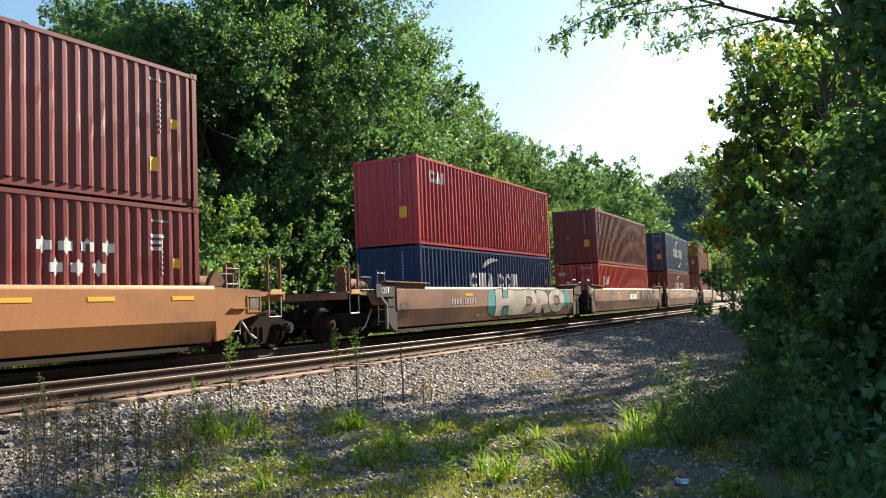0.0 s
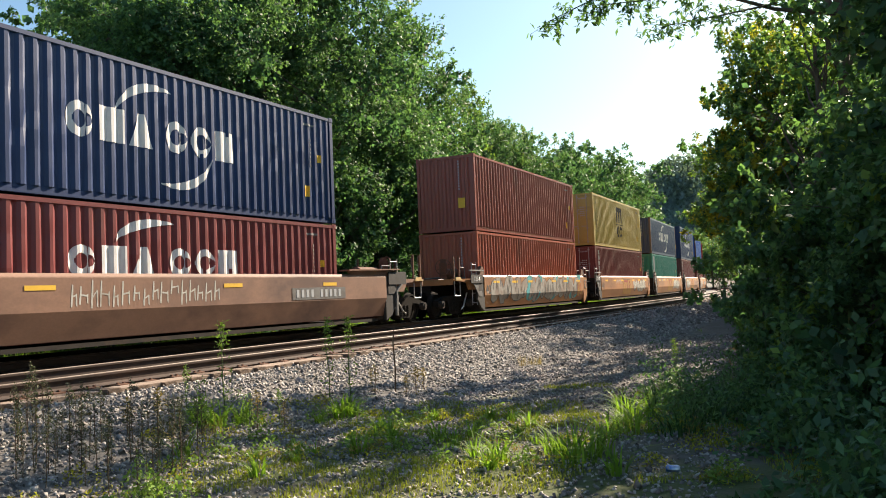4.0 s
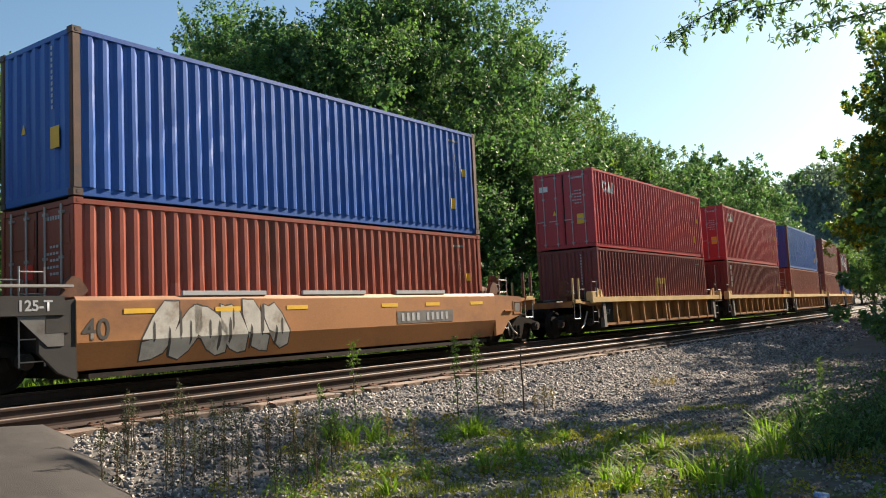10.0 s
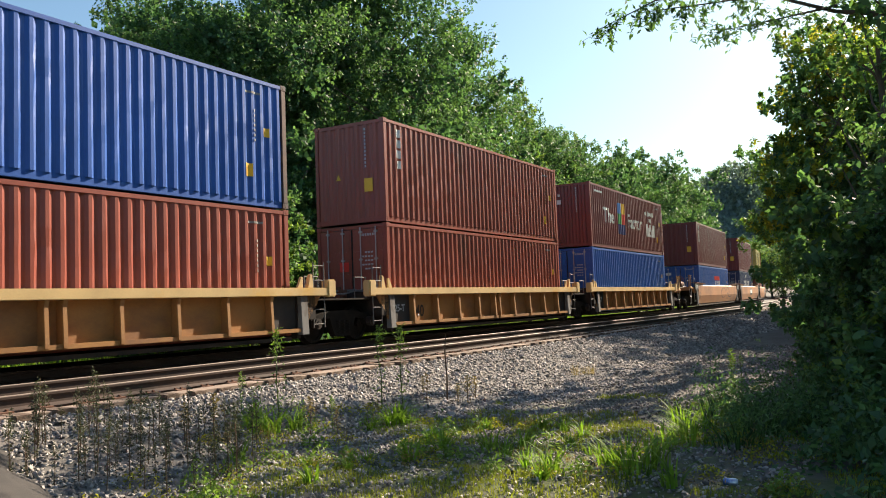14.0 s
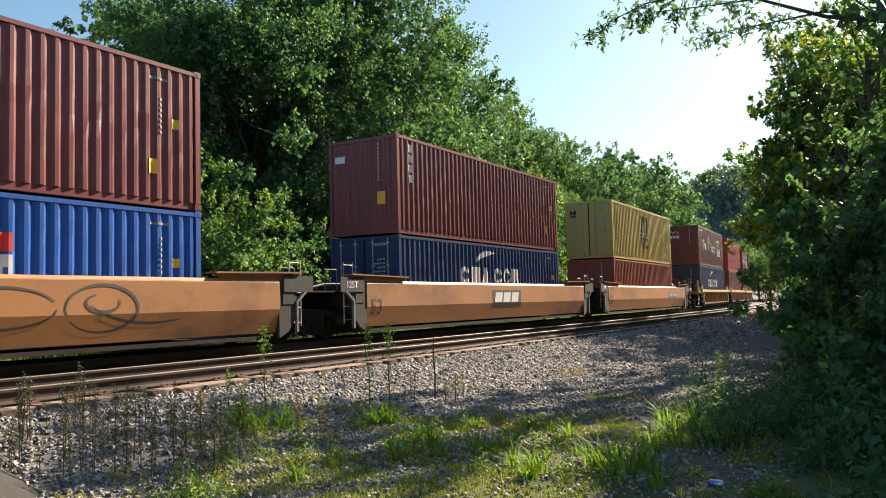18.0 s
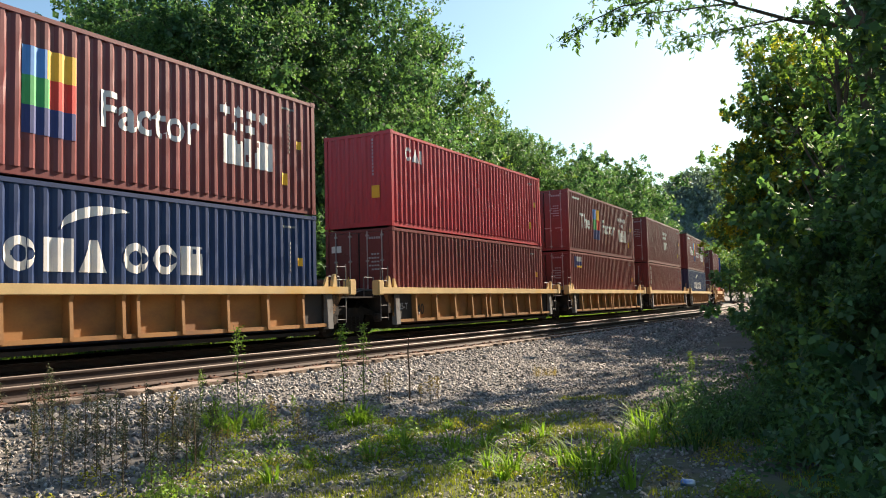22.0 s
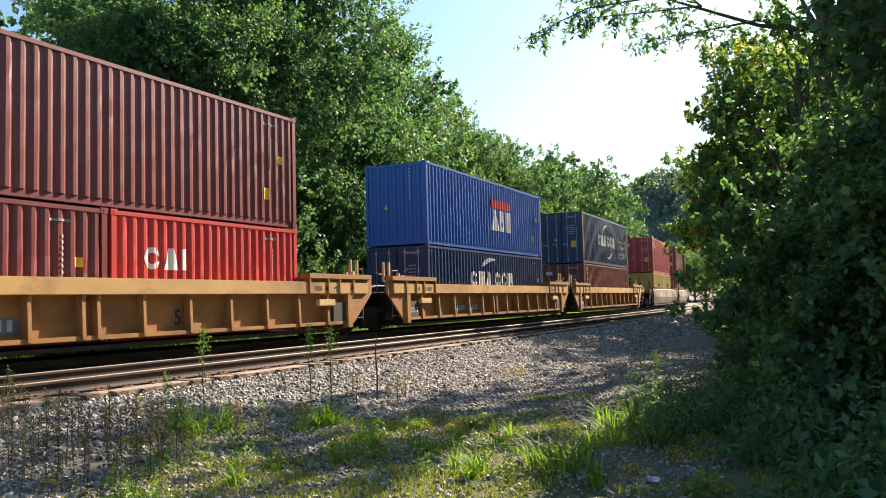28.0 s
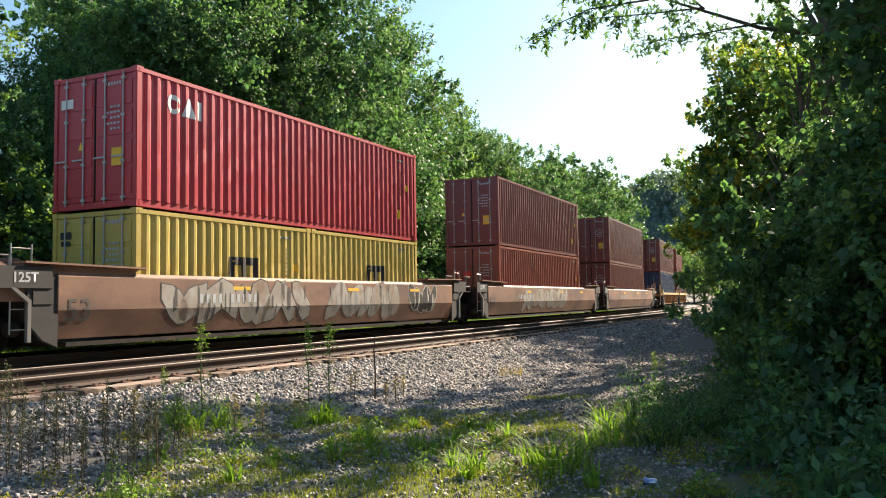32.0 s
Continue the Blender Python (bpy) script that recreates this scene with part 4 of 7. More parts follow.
FOLD = (0.75, 0.82)
LOGO_YELLOW = material("faded_logo_yellow", (0.42, 0.22, 0.035), 0.65, vary=0.25, scale=2, bump=0.04, second=(0.28, 0.13, 0.04), amount=0.4)
LOGO_BROWN = material("brown_spray_paint", (0.26, 0.12, 0.06), 0.7, vary=0.25, scale=3, bump=0.02)
LOGO_RED = material("faded_logo_red", (0.30, 0.05, 0.025), 0.65, vary=0.25, scale=2, bump=0.04, second=(0.25, 0.09, 0.03), amount=0.35)


def flank_y(z, fold):
    return -1.522 if z >= fold else -1.522 + 0.15 * (fold - z) / (fold - 0.30)


def flank_text(text, size, x, z, mat, fold):
    """Stencilled figures bent over the flank's fold."""
    me = lettering(text, size, mat, x, z, 1.0, 0.004)
    bm = bmesh.new()
    bm.from_mesh(me)
    bmesh.ops.bisect_plane(bm, geom=bm.verts[:] + bm.edges[:] + bm.faces[:], plane_co=(0, 0, fold), plane_no=(0, 0, 1))
    for v in bm.verts:
        v.co.y = flank_y(v.co.z, fold) - 0.003
    bm.to_mesh(me)
    bm.free()
    return me


def painted(sh, cols, fold, lift):
    """A sprayed patch on the flank from columns (x, low, high), bent over the fold."""
    for (xa, a0, a1), (xb, b0, b1) in zip(cols, cols[1:]):
        for lo, hi in ((-9.0, fold), (fold, 9.0)):
            p0, p1, q0, q1 = (min(max(v, lo), hi) for v in (a0, a1, b0, b1))
            if p1 - p0 > 1e-4 or q1 - q0 > 1e-4:
                sh.poly([(xa, flank_y(p0, fold) - lift, p0), (xb, flank_y(q0, fold) - lift, q0), (xb, flank_y(q1, fold) - lift, q1), (xa, flank_y(p1, fold) - lift, p1)])


def bubble(rng, cx, w, z0, z1, grow=0.0):
    """One sprayed stroke: a slanted slab with ragged ends, or a rounded one."""
    h, s = z1 - z0, rng.choice((-1, 1))
    j = [rng.uniform(-0.06, 0.06) * h for _ in range(8)]
    if rng.random() < 0.7:
        k = rng.uniform(0.25, 0.5)
        cols = [(-0.5, 0.0, k), (-0.2, 0.0, 0.55 + k * 0.6), (0.1, 0.12, 1.0), (0.32, 0.5 - k * 0.4, 1.0), (0.5, 1.0 - k, 1.0)]
    else:
        cols = [(-0.5, 0.35, 0.65), (-0.36, 0.08, 0.92), (0.0, 0.0, 1.0), (0.36, 0.08, 0.92), (0.5, 0.35, 0.65)]
    out = [(cx + s * x * (w + 2 * grow), z0 + h * a + j[n] - grow, z0 + h * b + j[n + 3] + grow) for n, (x, a, b) in enumerate(cols)]
    return sorted(out)


def spray(car, seed, x0, x1, zt, zb, fold, mats):
    """Fat sprayed bubble shapes that nobody could read, outlined, with drips of a second colour round them; or a thin scrawl."""
    rng = random.Random(seed)
    fill, line = mats[0], mats[1] if len(mats) > 1 else None
    layers = {}

    def put(m, cols, lift):
        painted(layers.setdefault((m.name, lift), (m, Shape()))[1], cols, fold, lift)
    if line is None:
        x = x0
        while x < x1:
            h = (zt - zb) * rng.uniform(0.5, 1)
            z = zb + rng.uniform(0, zt - zb - h)
            w = rng.uniform(0.10, 0.2)
            k = rng.uniform(-0.08, 0.08)
            put(fill, [(x, z, z + h * 0.25), (x + 0.03, z, z + h), (x + 0.055, z + h * 0.7, z + h)], 0.001)
            put(fill, [(x + 0.03, z + h * (0.4 + k), z + h * (0.4 + k) + 0.03), (x + w, z + h * (0.5 - k), z + h * (0.5 - k) + 0.03)], 0.002)
            put(fill, [(x + w, z + h * 0.1, z + h * (0.6 - k)), (x + w + 0.028, z, z + h * 0.6)], 0.001)
            x += w + rng.uniform(0.06, 0.12)
    else:
        n = max(3, round((x1 - x0) / (zt - zb) / 0.55))
        w = (x1 - x0) / n
        for k in range(n):
            cx = x0 + (k + 0.5) * w
            a, b = zb + rng.uniform(0, 0.16), zt - rng.uniform(0, 0.14)
            ww = w * rng.uniform(1.15, 1.5)
            if len(mats) > 2 and (k == 0 or k == n - 1 or rng.random() < 0.3):
                put(mats[2], bubble(rng, cx + (-0.25 if k == 0 else 0.2), ww * 1.2, a + 0.02, b + 0.03, 0.06), 0.001)
            st = rng.getstate()
            put(line, bubble(rng, cx, ww, a, b, 0.028), 0.002)
            rng.setstate(st)
            put(fill, bubble(rng, cx, ww, a, b), 0.004)
            for _ in range(2):
                xs, hh = cx + rng.uniform(-0.25, 0.25) * ww, (b - a) * rng.uniform(0.35, 0.75)
                zs = rng.choice((a + 0.02, (a + b) / 2 - hh / 2, b - hh - 0.02))
                th = rng.uniform(0.012, 0.03)
                put(line, [(xs - th, zs + hh * 0.1, zs + hh * 0.7), (xs, zs, zs + hh), (xs + th * 1.5, zs + hh * 0.2, zs + hh * 0.85)], 0.007)
    for m, sh in layers.values():
        if sh.f:
            tagged(part("spray_paint", sh.mesh("spray_paint", m), car, "faded spray paint"), kind="stuff")


def spray_word(car, text, x0, x1, zt, zb, fold, fill, line, fat=0.06):
    """A fat sprayed word with an outline, bent over the flank's fold."""
    for mat, grow, lift in ((line, fat + 0.035, 0.004), (fill, fat, 0.009)):
        me = lettering(text, 1.0, mat, 0, 0, 1.0, grow)
        co = np.array([v.co for v in me.vertices])
        lo, hi = co.min(0), co.max(0)
        g = (grow - fat) * 1.2
        bm = bmesh.new()
        bm.from_mesh(me)
        for v in bm.verts:
            u = (v.co.x - lo[0]) / (hi[0] - lo[0])
            w = (v.co.z - lo[2]) / (hi[2] - lo[2])
            v.co.x = x0 - g + u * (x1 - x0 + 2 * g) + 0.07 * math.sin(w * 5 + u * 9)
            v.co.z = zb - g + w * (zt - zb + 2 * g) + 0.035 * math.sin(u * 17) * (0.3 + w)
        bmesh.ops.bisect_plane(bm, geom=bm.verts[:] + bm.edges[:] + bm.faces[:], plane_co=(0, 0, fold), plane_no=(0, 0, 1))
        for v in bm.verts:
            v.co.y = flank_y(v.co.z, fold) - lift
        bm.to_mesh(me)
        bm.free()
        part("spray_paint", me, car, "fat sprayed word with an outline")


def flank_loops(car, fold):
    """Long thin dark sprayed loops over the flank."""
    sh = Shape()
    for cx, cz, rx, rz, a0, a1 in ((1.6, 0.95, 1.0, 0.34, 0.3, 6.2), (3.5, 0.92, 0.75, 0.42, -2.6, 3.4), (3.5, 1.02, 0.35, 0.16, 2.0, 6.6), (4.6, 1.25, 1.5, 0.62, -2.7, -1.1), (0.9, 0.98, 0.35, 0.2, 0.0, 4.4)):
        n = 26
        pts = [(cx + rx * math.cos(a0 + (a1 - a0) * k / n), cz + rz * math.sin(a0 + (a1 - a0) * k / n)) for k in range(n + 1)]
        for k, ((xa, za), (xb, zb)) in enumerate(zip(pts, pts[1:])):
            w = 0.012 + 0.018 * math.sin(math.pi * k / n)
            d = math.hypot(xb - xa, zb - za)
            nx, nz = -(zb - za) / d * w, (xb - xa) / d * w
            sh.poly([(x, flank_y(z, fold) - 0.005, z) for x, z in ((xa - nx, za - nz), (xb - nx, zb - nz), (xb + nx, zb + nz), (xa + nx, za + nz))])
    tagged(part("spray_paint", sh.mesh("spray_paint", DARK_SPRAY), car, "thin dark sprayed loops"), kind="stuff")


def emblem_board(car, x, fold):
    """A dark painted board with three pale slanted blocks."""
    board = shared("emblem_board", lambda: painted_board(fold))
    part("emblem_panel", board, car, "dark painted emblem panel", Matrix.Translation((x, 0, 0)))
    def shapes():
        sh = Shape()
        z0, z1 = fold + 0.03, fold + 0.36
        for a in (0.22, 0.88, 1.54):
            sh.prism([(a, z1), (a + 0.56, z1), (a + 0.46, z0), (a - 0.10, z0)], -0.003, 0, "y")
        return sh.mesh("emblem", WHITE)
    part("emblem", shared("emblem_shapes", shapes), car, "pale slanted emblem shapes", Matrix.Translation((x, -1.531, 0)))


def painted_board(fold):
    sh = Shape()
    painted(sh, [(0.0, fold - 0.12, fold + 0.44), (2.3, fold - 0.12, fold + 0.44)], fold, 0.004)
    return sh.mesh("emblem_panel", DARK_SPRAY)


def smooth_car(tint, half, first, last, label, number, light=False, strips=False, logo=False):
    """A well car with plain flanks that fold inwards below. Origin at rail height under the middle of its load."""
    car = new("well_car")
    tagged(car, label, "railway car", group="cars of the train", kind="thing")
    top, fold, low = 1.50, FOLD[half > 7], 0.30
    flank = shared(("flank", half, tint.name), lambda: Shape().prism([(-1.52, fold), (-1.52, top - 0.07), (-1.46, top), (-1.26, top), (-1.26, top - 0.06), (-1.44, top - 0.1), (-1.46, fold), (-1.30, low), (-1.37, low)], -half, half).mesh("side_sill", tint, 0.008))
    part("side_sill", flank, car, "", None)
    part("side_sill", flank, car, "", pose(0, 0, 0, 0, 0, 180))
    well = shared(("well", half), lambda: Shape().box(-half + 0.3, half - 0.3, -1.36, 1.36, 0.16, 0.24).box(-half, -half + 0.12, -1.36, 1.36, 0.2, 1.35).box(half - 0.12, half, -1.36, 1.36, 0.2, 1.35).mesh("well_floor", DARK_STEEL))
    part("well_floor", well, car)
    for sx in (-1, 1):
        m = Matrix.Identity(4) if sx < 0 else Matrix.Diagonal((-1, 1, 1, 1))
        wing = shared(("wing", half, tint.name), lambda: Shape().prism([(-half - 0.55, top - 0.22), (-half - 0.55, top + 0.16), (-half + 2.0, top + 0.12), (-half + 1.7, top - 0.02), (-half + 0.9, top - 0.24)], -1.47, -1.40, "y").prism([(-half - 0.7, top + 0.13), (-half - 0.7, top + 0.17), (-half + 2.0, top + 0.13), (-half + 2.0, top + 0.09)], -1.58, -1.25, "y").mesh("walkway_bracket", tint, 0.006))
        cap = shared(("cap", half, tint.name, half > 7 or sx < 0), lambda: Shape().prism([(-half - 0.60, 0.62), (-half - 0.60, top - 0.12), (-half + 0.02, top - 0.04), (-half + 0.02, 0.16), (-half - 0.30, 0.3)], -1.50, -1.42, "y").box(-half - 0.5, -half - 0.1, -1.515, -1.50, 0.92, 1.26).mesh("end_plate", DARK_PLATE if half > 7 or sx < 0 else tint, 0.008))
        if half > 7:
            part("walkway_bracket", wing, car, "", m)
        long_end = half < 7 and sx > 0 and last
        if long_end:
            cap = shared(("skirt", half, tint.name), lambda: Shape().prism([(-half - 1.45, 0.88), (-half - 1.45, top - 0.10), (-half + 0.02, top - 0.03), (-half + 0.02, 0.31), (-half - 0.32, 0.35), (-half - 0.72, 0.72)], -1.515, -1.43, "y").box(-half - 0.92, -half - 0.45, -1.56, -1.515, 0.98, 1.02).mesh("end_plate", tint, 0.008))
            pale = shared(("skirt_plate", half), lambda: Shape().box(-half - 1.36, -half - 1.06, -1.522, -1.514, 0.98, 1.22).mesh("plate", GREY_STEEL, 0.003))
            part("plate", pale, car, "pale worn plate", m)
        part("end_plate", cap, car, "", m)
        if half > 7:
            ep = shared("load_plate", lambda: Shape().box(-half - 1.15, -half - 0.12, -1.535, -1.505, 1.20, 1.58).mesh("load_plate", DARK_PLATE, 0.006))
            part("load_plate", ep, car, "dark steel load plate", m)
            strut = shared("end_strut", lambda: Shape().prism([(-half - 0.62, 0.28), (-half - 0.54, 0.28), (-half - 0.54, 1.0), (-half - 0.85, 1.22), (-half - 0.95, 1.22), (-half - 0.62, 0.96)], -1.54, -1.47, "y").mesh("end_strut", GREY_STEEL, 0.006))
            part("end_strut", strut, car, "grey steel strut", m)
            lab_ = shared("load_label", lambda: Shape().box(-half - 0.42, -half - 0.24, -1.512, -1.502, 1.0, 1.16).mesh("load_label", YELLOW_MARK))
            part("load_label", lab_, car, "yellow label", m)
            if sx < 0:
                plate_text(car, "125T", 0.24, -half - 0.92, 1.31, -1.539, LIGHT_GREY)
        frame_ = shared(("capframe", half), lambda: Shape().box(-half - 0.52, -half - 0.08, -1.53, -1.51, 0.90, 0.93).box(-half - 0.52, -half - 0.08, -1.53, -1.51, 1.25, 1.28).box(-half - 0.53, -half - 0.50, -1.53, -1.51, 0.90, 1.28).box(-half - 0.10, -half - 0.07, -1.53, -1.51, 0.90, 1.28).mesh("plate_frame", SILVER))
        if half < 7 and sx > 0:
            part("plate_frame", frame_ if not long_end else recolour(frame_, tint), car, "", m @ Matrix.Translation((-0.90 if long_end else 0.0, 0, 0)))
        elif half < 7:
            ep = shared("short_load_plate", lambda: Shape().box(-half - 1.2, -half - 0.19, -1.535, -1.505, 1.20, 1.51).mesh("load_plate", DARK_PLATE, 0.006))
            part("load_plate", ep, car, "dark steel load plate")
            plate_text(car, "125-T", 0.23, -half - 0.95, 1.28, -1.539, LIGHT_GREY)
            bar_ = shared("grip_bar", lambda: Shape().box(-half - 1.21, -half - 0.02, -1.52, -1.44, 1.64, 1.69).mesh("grip_bar", SILVER, 0.01))
            part("grip_bar", bar_, car, "pale steel bar")
            web = shared("end_web", lambda: Shape().prism([(-half - 0.95, 1.2), (-half - 0.2, 1.2), (-half - 0.2, 0.72), (-half - 0.46, 0.72)], -1.512, -1.502, "y").mesh("end_web", GREY_STEEL))
            part("end_web", web, car, "grey steel web plate")
        end_gear(car, sx * (half + 0.4), sx, tint, top, hand_wheel=(sx < 0 and first) or (sx > 0 and last))
        if half < 7:
            guide = shared("guide", lambda: Shape().prism([(-0.18, 0), (0.22, 0), (0.34, 0.12), (0.2, 0.32), (0.05, 0.36), (-0.1, 0.2)], -0.06, 0.06, "y").mesh("corner_guide", RUST, 0.01))
            part("corner_guide", guide, car, "rusty container guide", Matrix.Translation((sx * (half + 0.05), -1.36, top - 0.02)))
    truck(car, -half - 1.75)
    if last:
        truck(car, half + 1.75)
    y = -1.524
    plate = shared("plate_dark", lambda: Shape().box(0, 2.3, -0.004, 0.0, 0, 0.30).mesh("number_panel", GREY_STEEL))
    if number:
        part("number_panel", plate, car, "dark number panel", Matrix.Translation((1.85 if half < 7 else 3.7, y, fold + 0.04)))
        code = shared("code_on_plate", lambda: on_plate())
        tagged(part("code_marking", code, car, "white code bars", Matrix.Translation((2.0 if half < 7 else 3.85, y - 0.006, fold + 0.10))), kind="stuff")
    elif half > 7 and tint is CAR["brown"]:
        code = shared("code_on_plate", lambda: on_plate())
        tagged(part("code_marking", code, car, "pale code bars", Matrix.Translation((-4.6, y - 0.002, fold + 0.10))), kind="stuff")
    if half > 7:
        big = shared("flank_53", lambda: flank_text("53", 0.58, -half + 0.16, 0.62, DARK_SPRAY, fold))
        part("lettering", big, car)
    else:
        plate_text(car, "40", 0.50, -half + 0.10, 0.79, y - 0.002, DARK_SPRAY)
    if logo:
        lean = math.degrees(math.atan2(0.15, fold - low))
        up_ = shared(("logo_up", half), lambda: Shape().box(-1.1, 1.07, -0.003, 0, fold, 1.27).mesh("emblem_panel", LOGO_YELLOW))
        dn_ = shared(("logo_dn", half), lambda: Shape().box(-1.1, 1.07, -0.003, 0, -(fold - 0.42) * 1.07, 0).mesh("emblem_panel", LOGO_YELLOW))
        part("emblem_panel", up_, car, "faded yellow emblem panel", Matrix.Translation((0, y + 0.002, 0)))
        part("emblem_panel", dn_, car, "faded yellow emblem panel", Matrix.Translation((0, y + 0.002, fold)) @ pose(0, 0, 0, lean))
        red = shared(("logo_red", half), lambda: Shape().box(-0.95, 0.15, -0.003, 0, 1.12, 1.25).box(-0.78, -0.62, -0.003, 0, fold + 0.01, 1.12).box(-0.22, -0.06, -0.003, 0, fold + 0.01, 1.12).mesh("emblem", LOGO_RED))
        part("emblem", red, car, "faded red emblem shape", Matrix.Translation((0, y - 0.002, 0)))
        red2 = shared(("logo_red2", half), lambda: Shape().prism([(0.30, 1.25), (0.48, 1.25), (0.80, 1.01), (0.48, fold + 0.02), (0.30, fold + 0.02), (0.60, 1.01)], -0.003, 0, "y").mesh("emblem", LOGO_RED))
        part("emblem", red2, car, "faded red emblem shape", Matrix.Translation((0, y - 0.002, 0)))
        line = shared("logo_line", lambda: Shape().prism([(-1.35, 1.40), (-1.31, 1.40), (-0.98, 1.30), (0.75, 1.30), (0.75, 1.275), (-1.0, 1.275)], -0.003, 0, "y").mesh("black_line", BLACK))
        part("black_line", line, car, "", Matrix.Translation((0, y - 0.001, 0)))
    for k, xx in enumerate((-5.4, -3.5, -1.7, 1.3, 3.0, 5.0)):
        st = shared("reflector", lambda: Shape().box(0, 0.60, -0.003, 0, 0, 0.085).mesh("reflector_strip", YELLOW_MARK))
        if half < 7 or (k % 2 == 1 and tint is CAR["brown"]):
            part("reflector_strip", st, car, "", Matrix.Translation((xx, y, 1.20)))
    if strips:
        st2 = shared("top_strip", lambda: Shape().box(0, 2.0, -0.03, 0.03, 0, 0.09).mesh("top_strip", LIGHT_GREY, 0.01))
        for xx in (-4.2, -1.2, 1.9):
            part("top_strip", st2, car, "pale edge strip", Matrix.Translation((xx, -1.47, top)))
    return car


def on_plate():
    sh = Shape()
    x = 0.0
    for i in range(10):
        if i != 4:
            sh.box(x + 0.015, x + 0.115, -0.003, 0, 0, 0.19)
        x += 0.2
    return sh.mesh("code_marking", LIGHT_GREY)


def ribbed_car(half, first, last, label, deep=False):
    """A well car with a yellow top chord and upright ribs on its flanks. Origin at rail height under the middle of its load."""
    car = new("well_car")
    tagged(car, label, "railway car", group="cars of the train", kind="thing")
    tint = CAR["ochre"]
    top, cb, low = (1.50, 1.18, 0.40) if deep else (1.36, 1.17, 0.40)
    chord = shared(("chord", half, deep), lambda: Shape().prism([(-1.52, cb), (-1.52, top), (-1.28, top), (-1.28, cb)], -half - 0.95, half + 0.95).mesh("top_chord", PALE_OCHRE if deep else CHORD, 0.012))
    sheet = shared(("sheet", half), lambda: Shape().box(-half + 0.1, half - 0.1, -1.295, -1.27, low, cb + 0.02).mesh("side_sheet", tint))
    foot = shared(("foot", half), lambda: Shape().prism([(-1.47, low - 0.06), (-1.47, low + 0.03), (-1.44, low + 0.03), (-1.28, low), (-1.28, low - 0.06)], -half + 0.1, half - 0.1).mesh("bottom_sill", tint, 0.006))
    for flip in (None, pose(0, 0, 0, 0, 0, 180)):
        part("top_chord", chord, car, "yellow top chord" if not deep else "", flip)
        part("side_sheet", sheet, car, "", flip)
        part("bottom_sill", foot, car, "", flip)
    n = 8 if half < 7 else 11
    rib = shared(("rib", deep), lambda: Shape().prism([(-1.50, low - 0.04), (-1.50, low + 0.05), (-1.47, cb - 0.12), (-1.51, cb), (-1.28, cb), (-1.28, low - 0.04)], -0.045, 0.045).mesh("rib", tint, 0.008))
    for i in range(n + 1):
        x = -half + 1.05 + i * (2 * half - 2.1) / n
        if i == n // 2:
            part("rib", rib, car, "", Matrix.Translation((x + 0.17, 0, 0)))
            x -= 0.17
        part("rib", rib, car, "", Matrix.Translation((x, 0, 0)))
        part("rib", rib, car, "", pose(-x, 0, 0, 0, 0, 180))
    well = shared(("well", half), lambda: Shape().box(-half + 0.3, half - 0.3, -1.26, 1.26, 0.2, 0.28).box(-half, -half + 0.12, -1.33, 1.33, 0.2, 1.2).box(half - 0.12, half, -1.33, 1.33, 0.2, 1.2).mesh("well_floor", DARK_STEEL))
    part("well_floor", well, car)
    for sx in (-1, 1):
        m = Matrix.Identity(4) if sx < 0 else Matrix.Diagonal((-1, 1, 1, 1))
        bay = shared(("bay", half), lambda: Shape().box(-half - 0.02, -half + 1.02, -1.325, -1.30, low, cb).mesh("end_bay_panel", DARK_PLATE))
        post = shared(("baypost", half), lambda: Shape().prism([(-1.50, 0.28), (-1.46, cb), (-1.34, cb), (-1.34, 0.28)], -half - 0.16, -half + 0.08).mesh("end_post", GREY_STEEL, 0.01))
        block = shared(("block", half, deep), lambda: Shape().box(-half - 1.15, -half - 0.85, -1.54, -1.30, top - 0.22, top + 0.2).mesh("end_block", CHORD, 0.03))
        part("end_bay_panel", bay if not deep else shared("bay_o", lambda: Shape().box(-half - 0.02, -half + 1.02, -1.325, -1.30, low, cb).mesh("end_bay_panel", tint)), car, "", m)
        part("end_post", post if not deep else shared(("baypost2", half), lambda: Shape().prism([(-1.52, 0.24), (-1.52, cb), (-1.34, cb), (-1.34, 0.24)], -half - 0.1, -half + 0.14).mesh("end_post", tint, 0.01)), car, "", m)
        if not deep:
            part("end_block", block, car, "", m)
        else:
            plat = shared(("plat", half), lambda: Shape().box(-half - 1.1, -half + 2.0, -1.56, -1.25, top + 0.08, top + 0.22).box(-half - 1.25, -half + 2.0, -1.46, -1.38, cb - 0.02, top + 0.10).prism([(-half - 1.25, cb), (-half - 0.25, low - 0.05), (-half + 0.1, low - 0.05), (-half + 0.1, cb)], -1.46, -1.40, "y").mesh("end_girder", tint, 0.012))
            part("end_girder", plat, car, "", m)
            fin = shared("girder_fin", lambda: Shape().box(-0.025, 0.025, -1.55, -1.44, cb + 0.02, top + 0.09).mesh("rib", tint))
            for xx in (-half - 0.15, -half + 0.55, -half + 1.1, -half + 1.95):
                part("rib", fin, car, "", m @ Matrix.Translation((xx, 0, 0)))
            box_ = shared("step_box", lambda: Shape().box(-0.38, 0.38, -1.56, -1.44, 0, 0.17).mesh("step_box", CHORD, 0.012))
            part("step_box", box_, car, "", m @ Matrix.Translation((-half + 1.20, 0, 0.86)))
            dark = shared("dark_plate", lambda: Shape().box(-0.30, 0.30, -1.466, -1.45, 0, 0.52).mesh("dark_plate", DARK_PLATE))
            part("dark_plate", dark, car, "dark grey plate", m @ Matrix.Translation((-half + 0.48, 0.0, 0.42)))
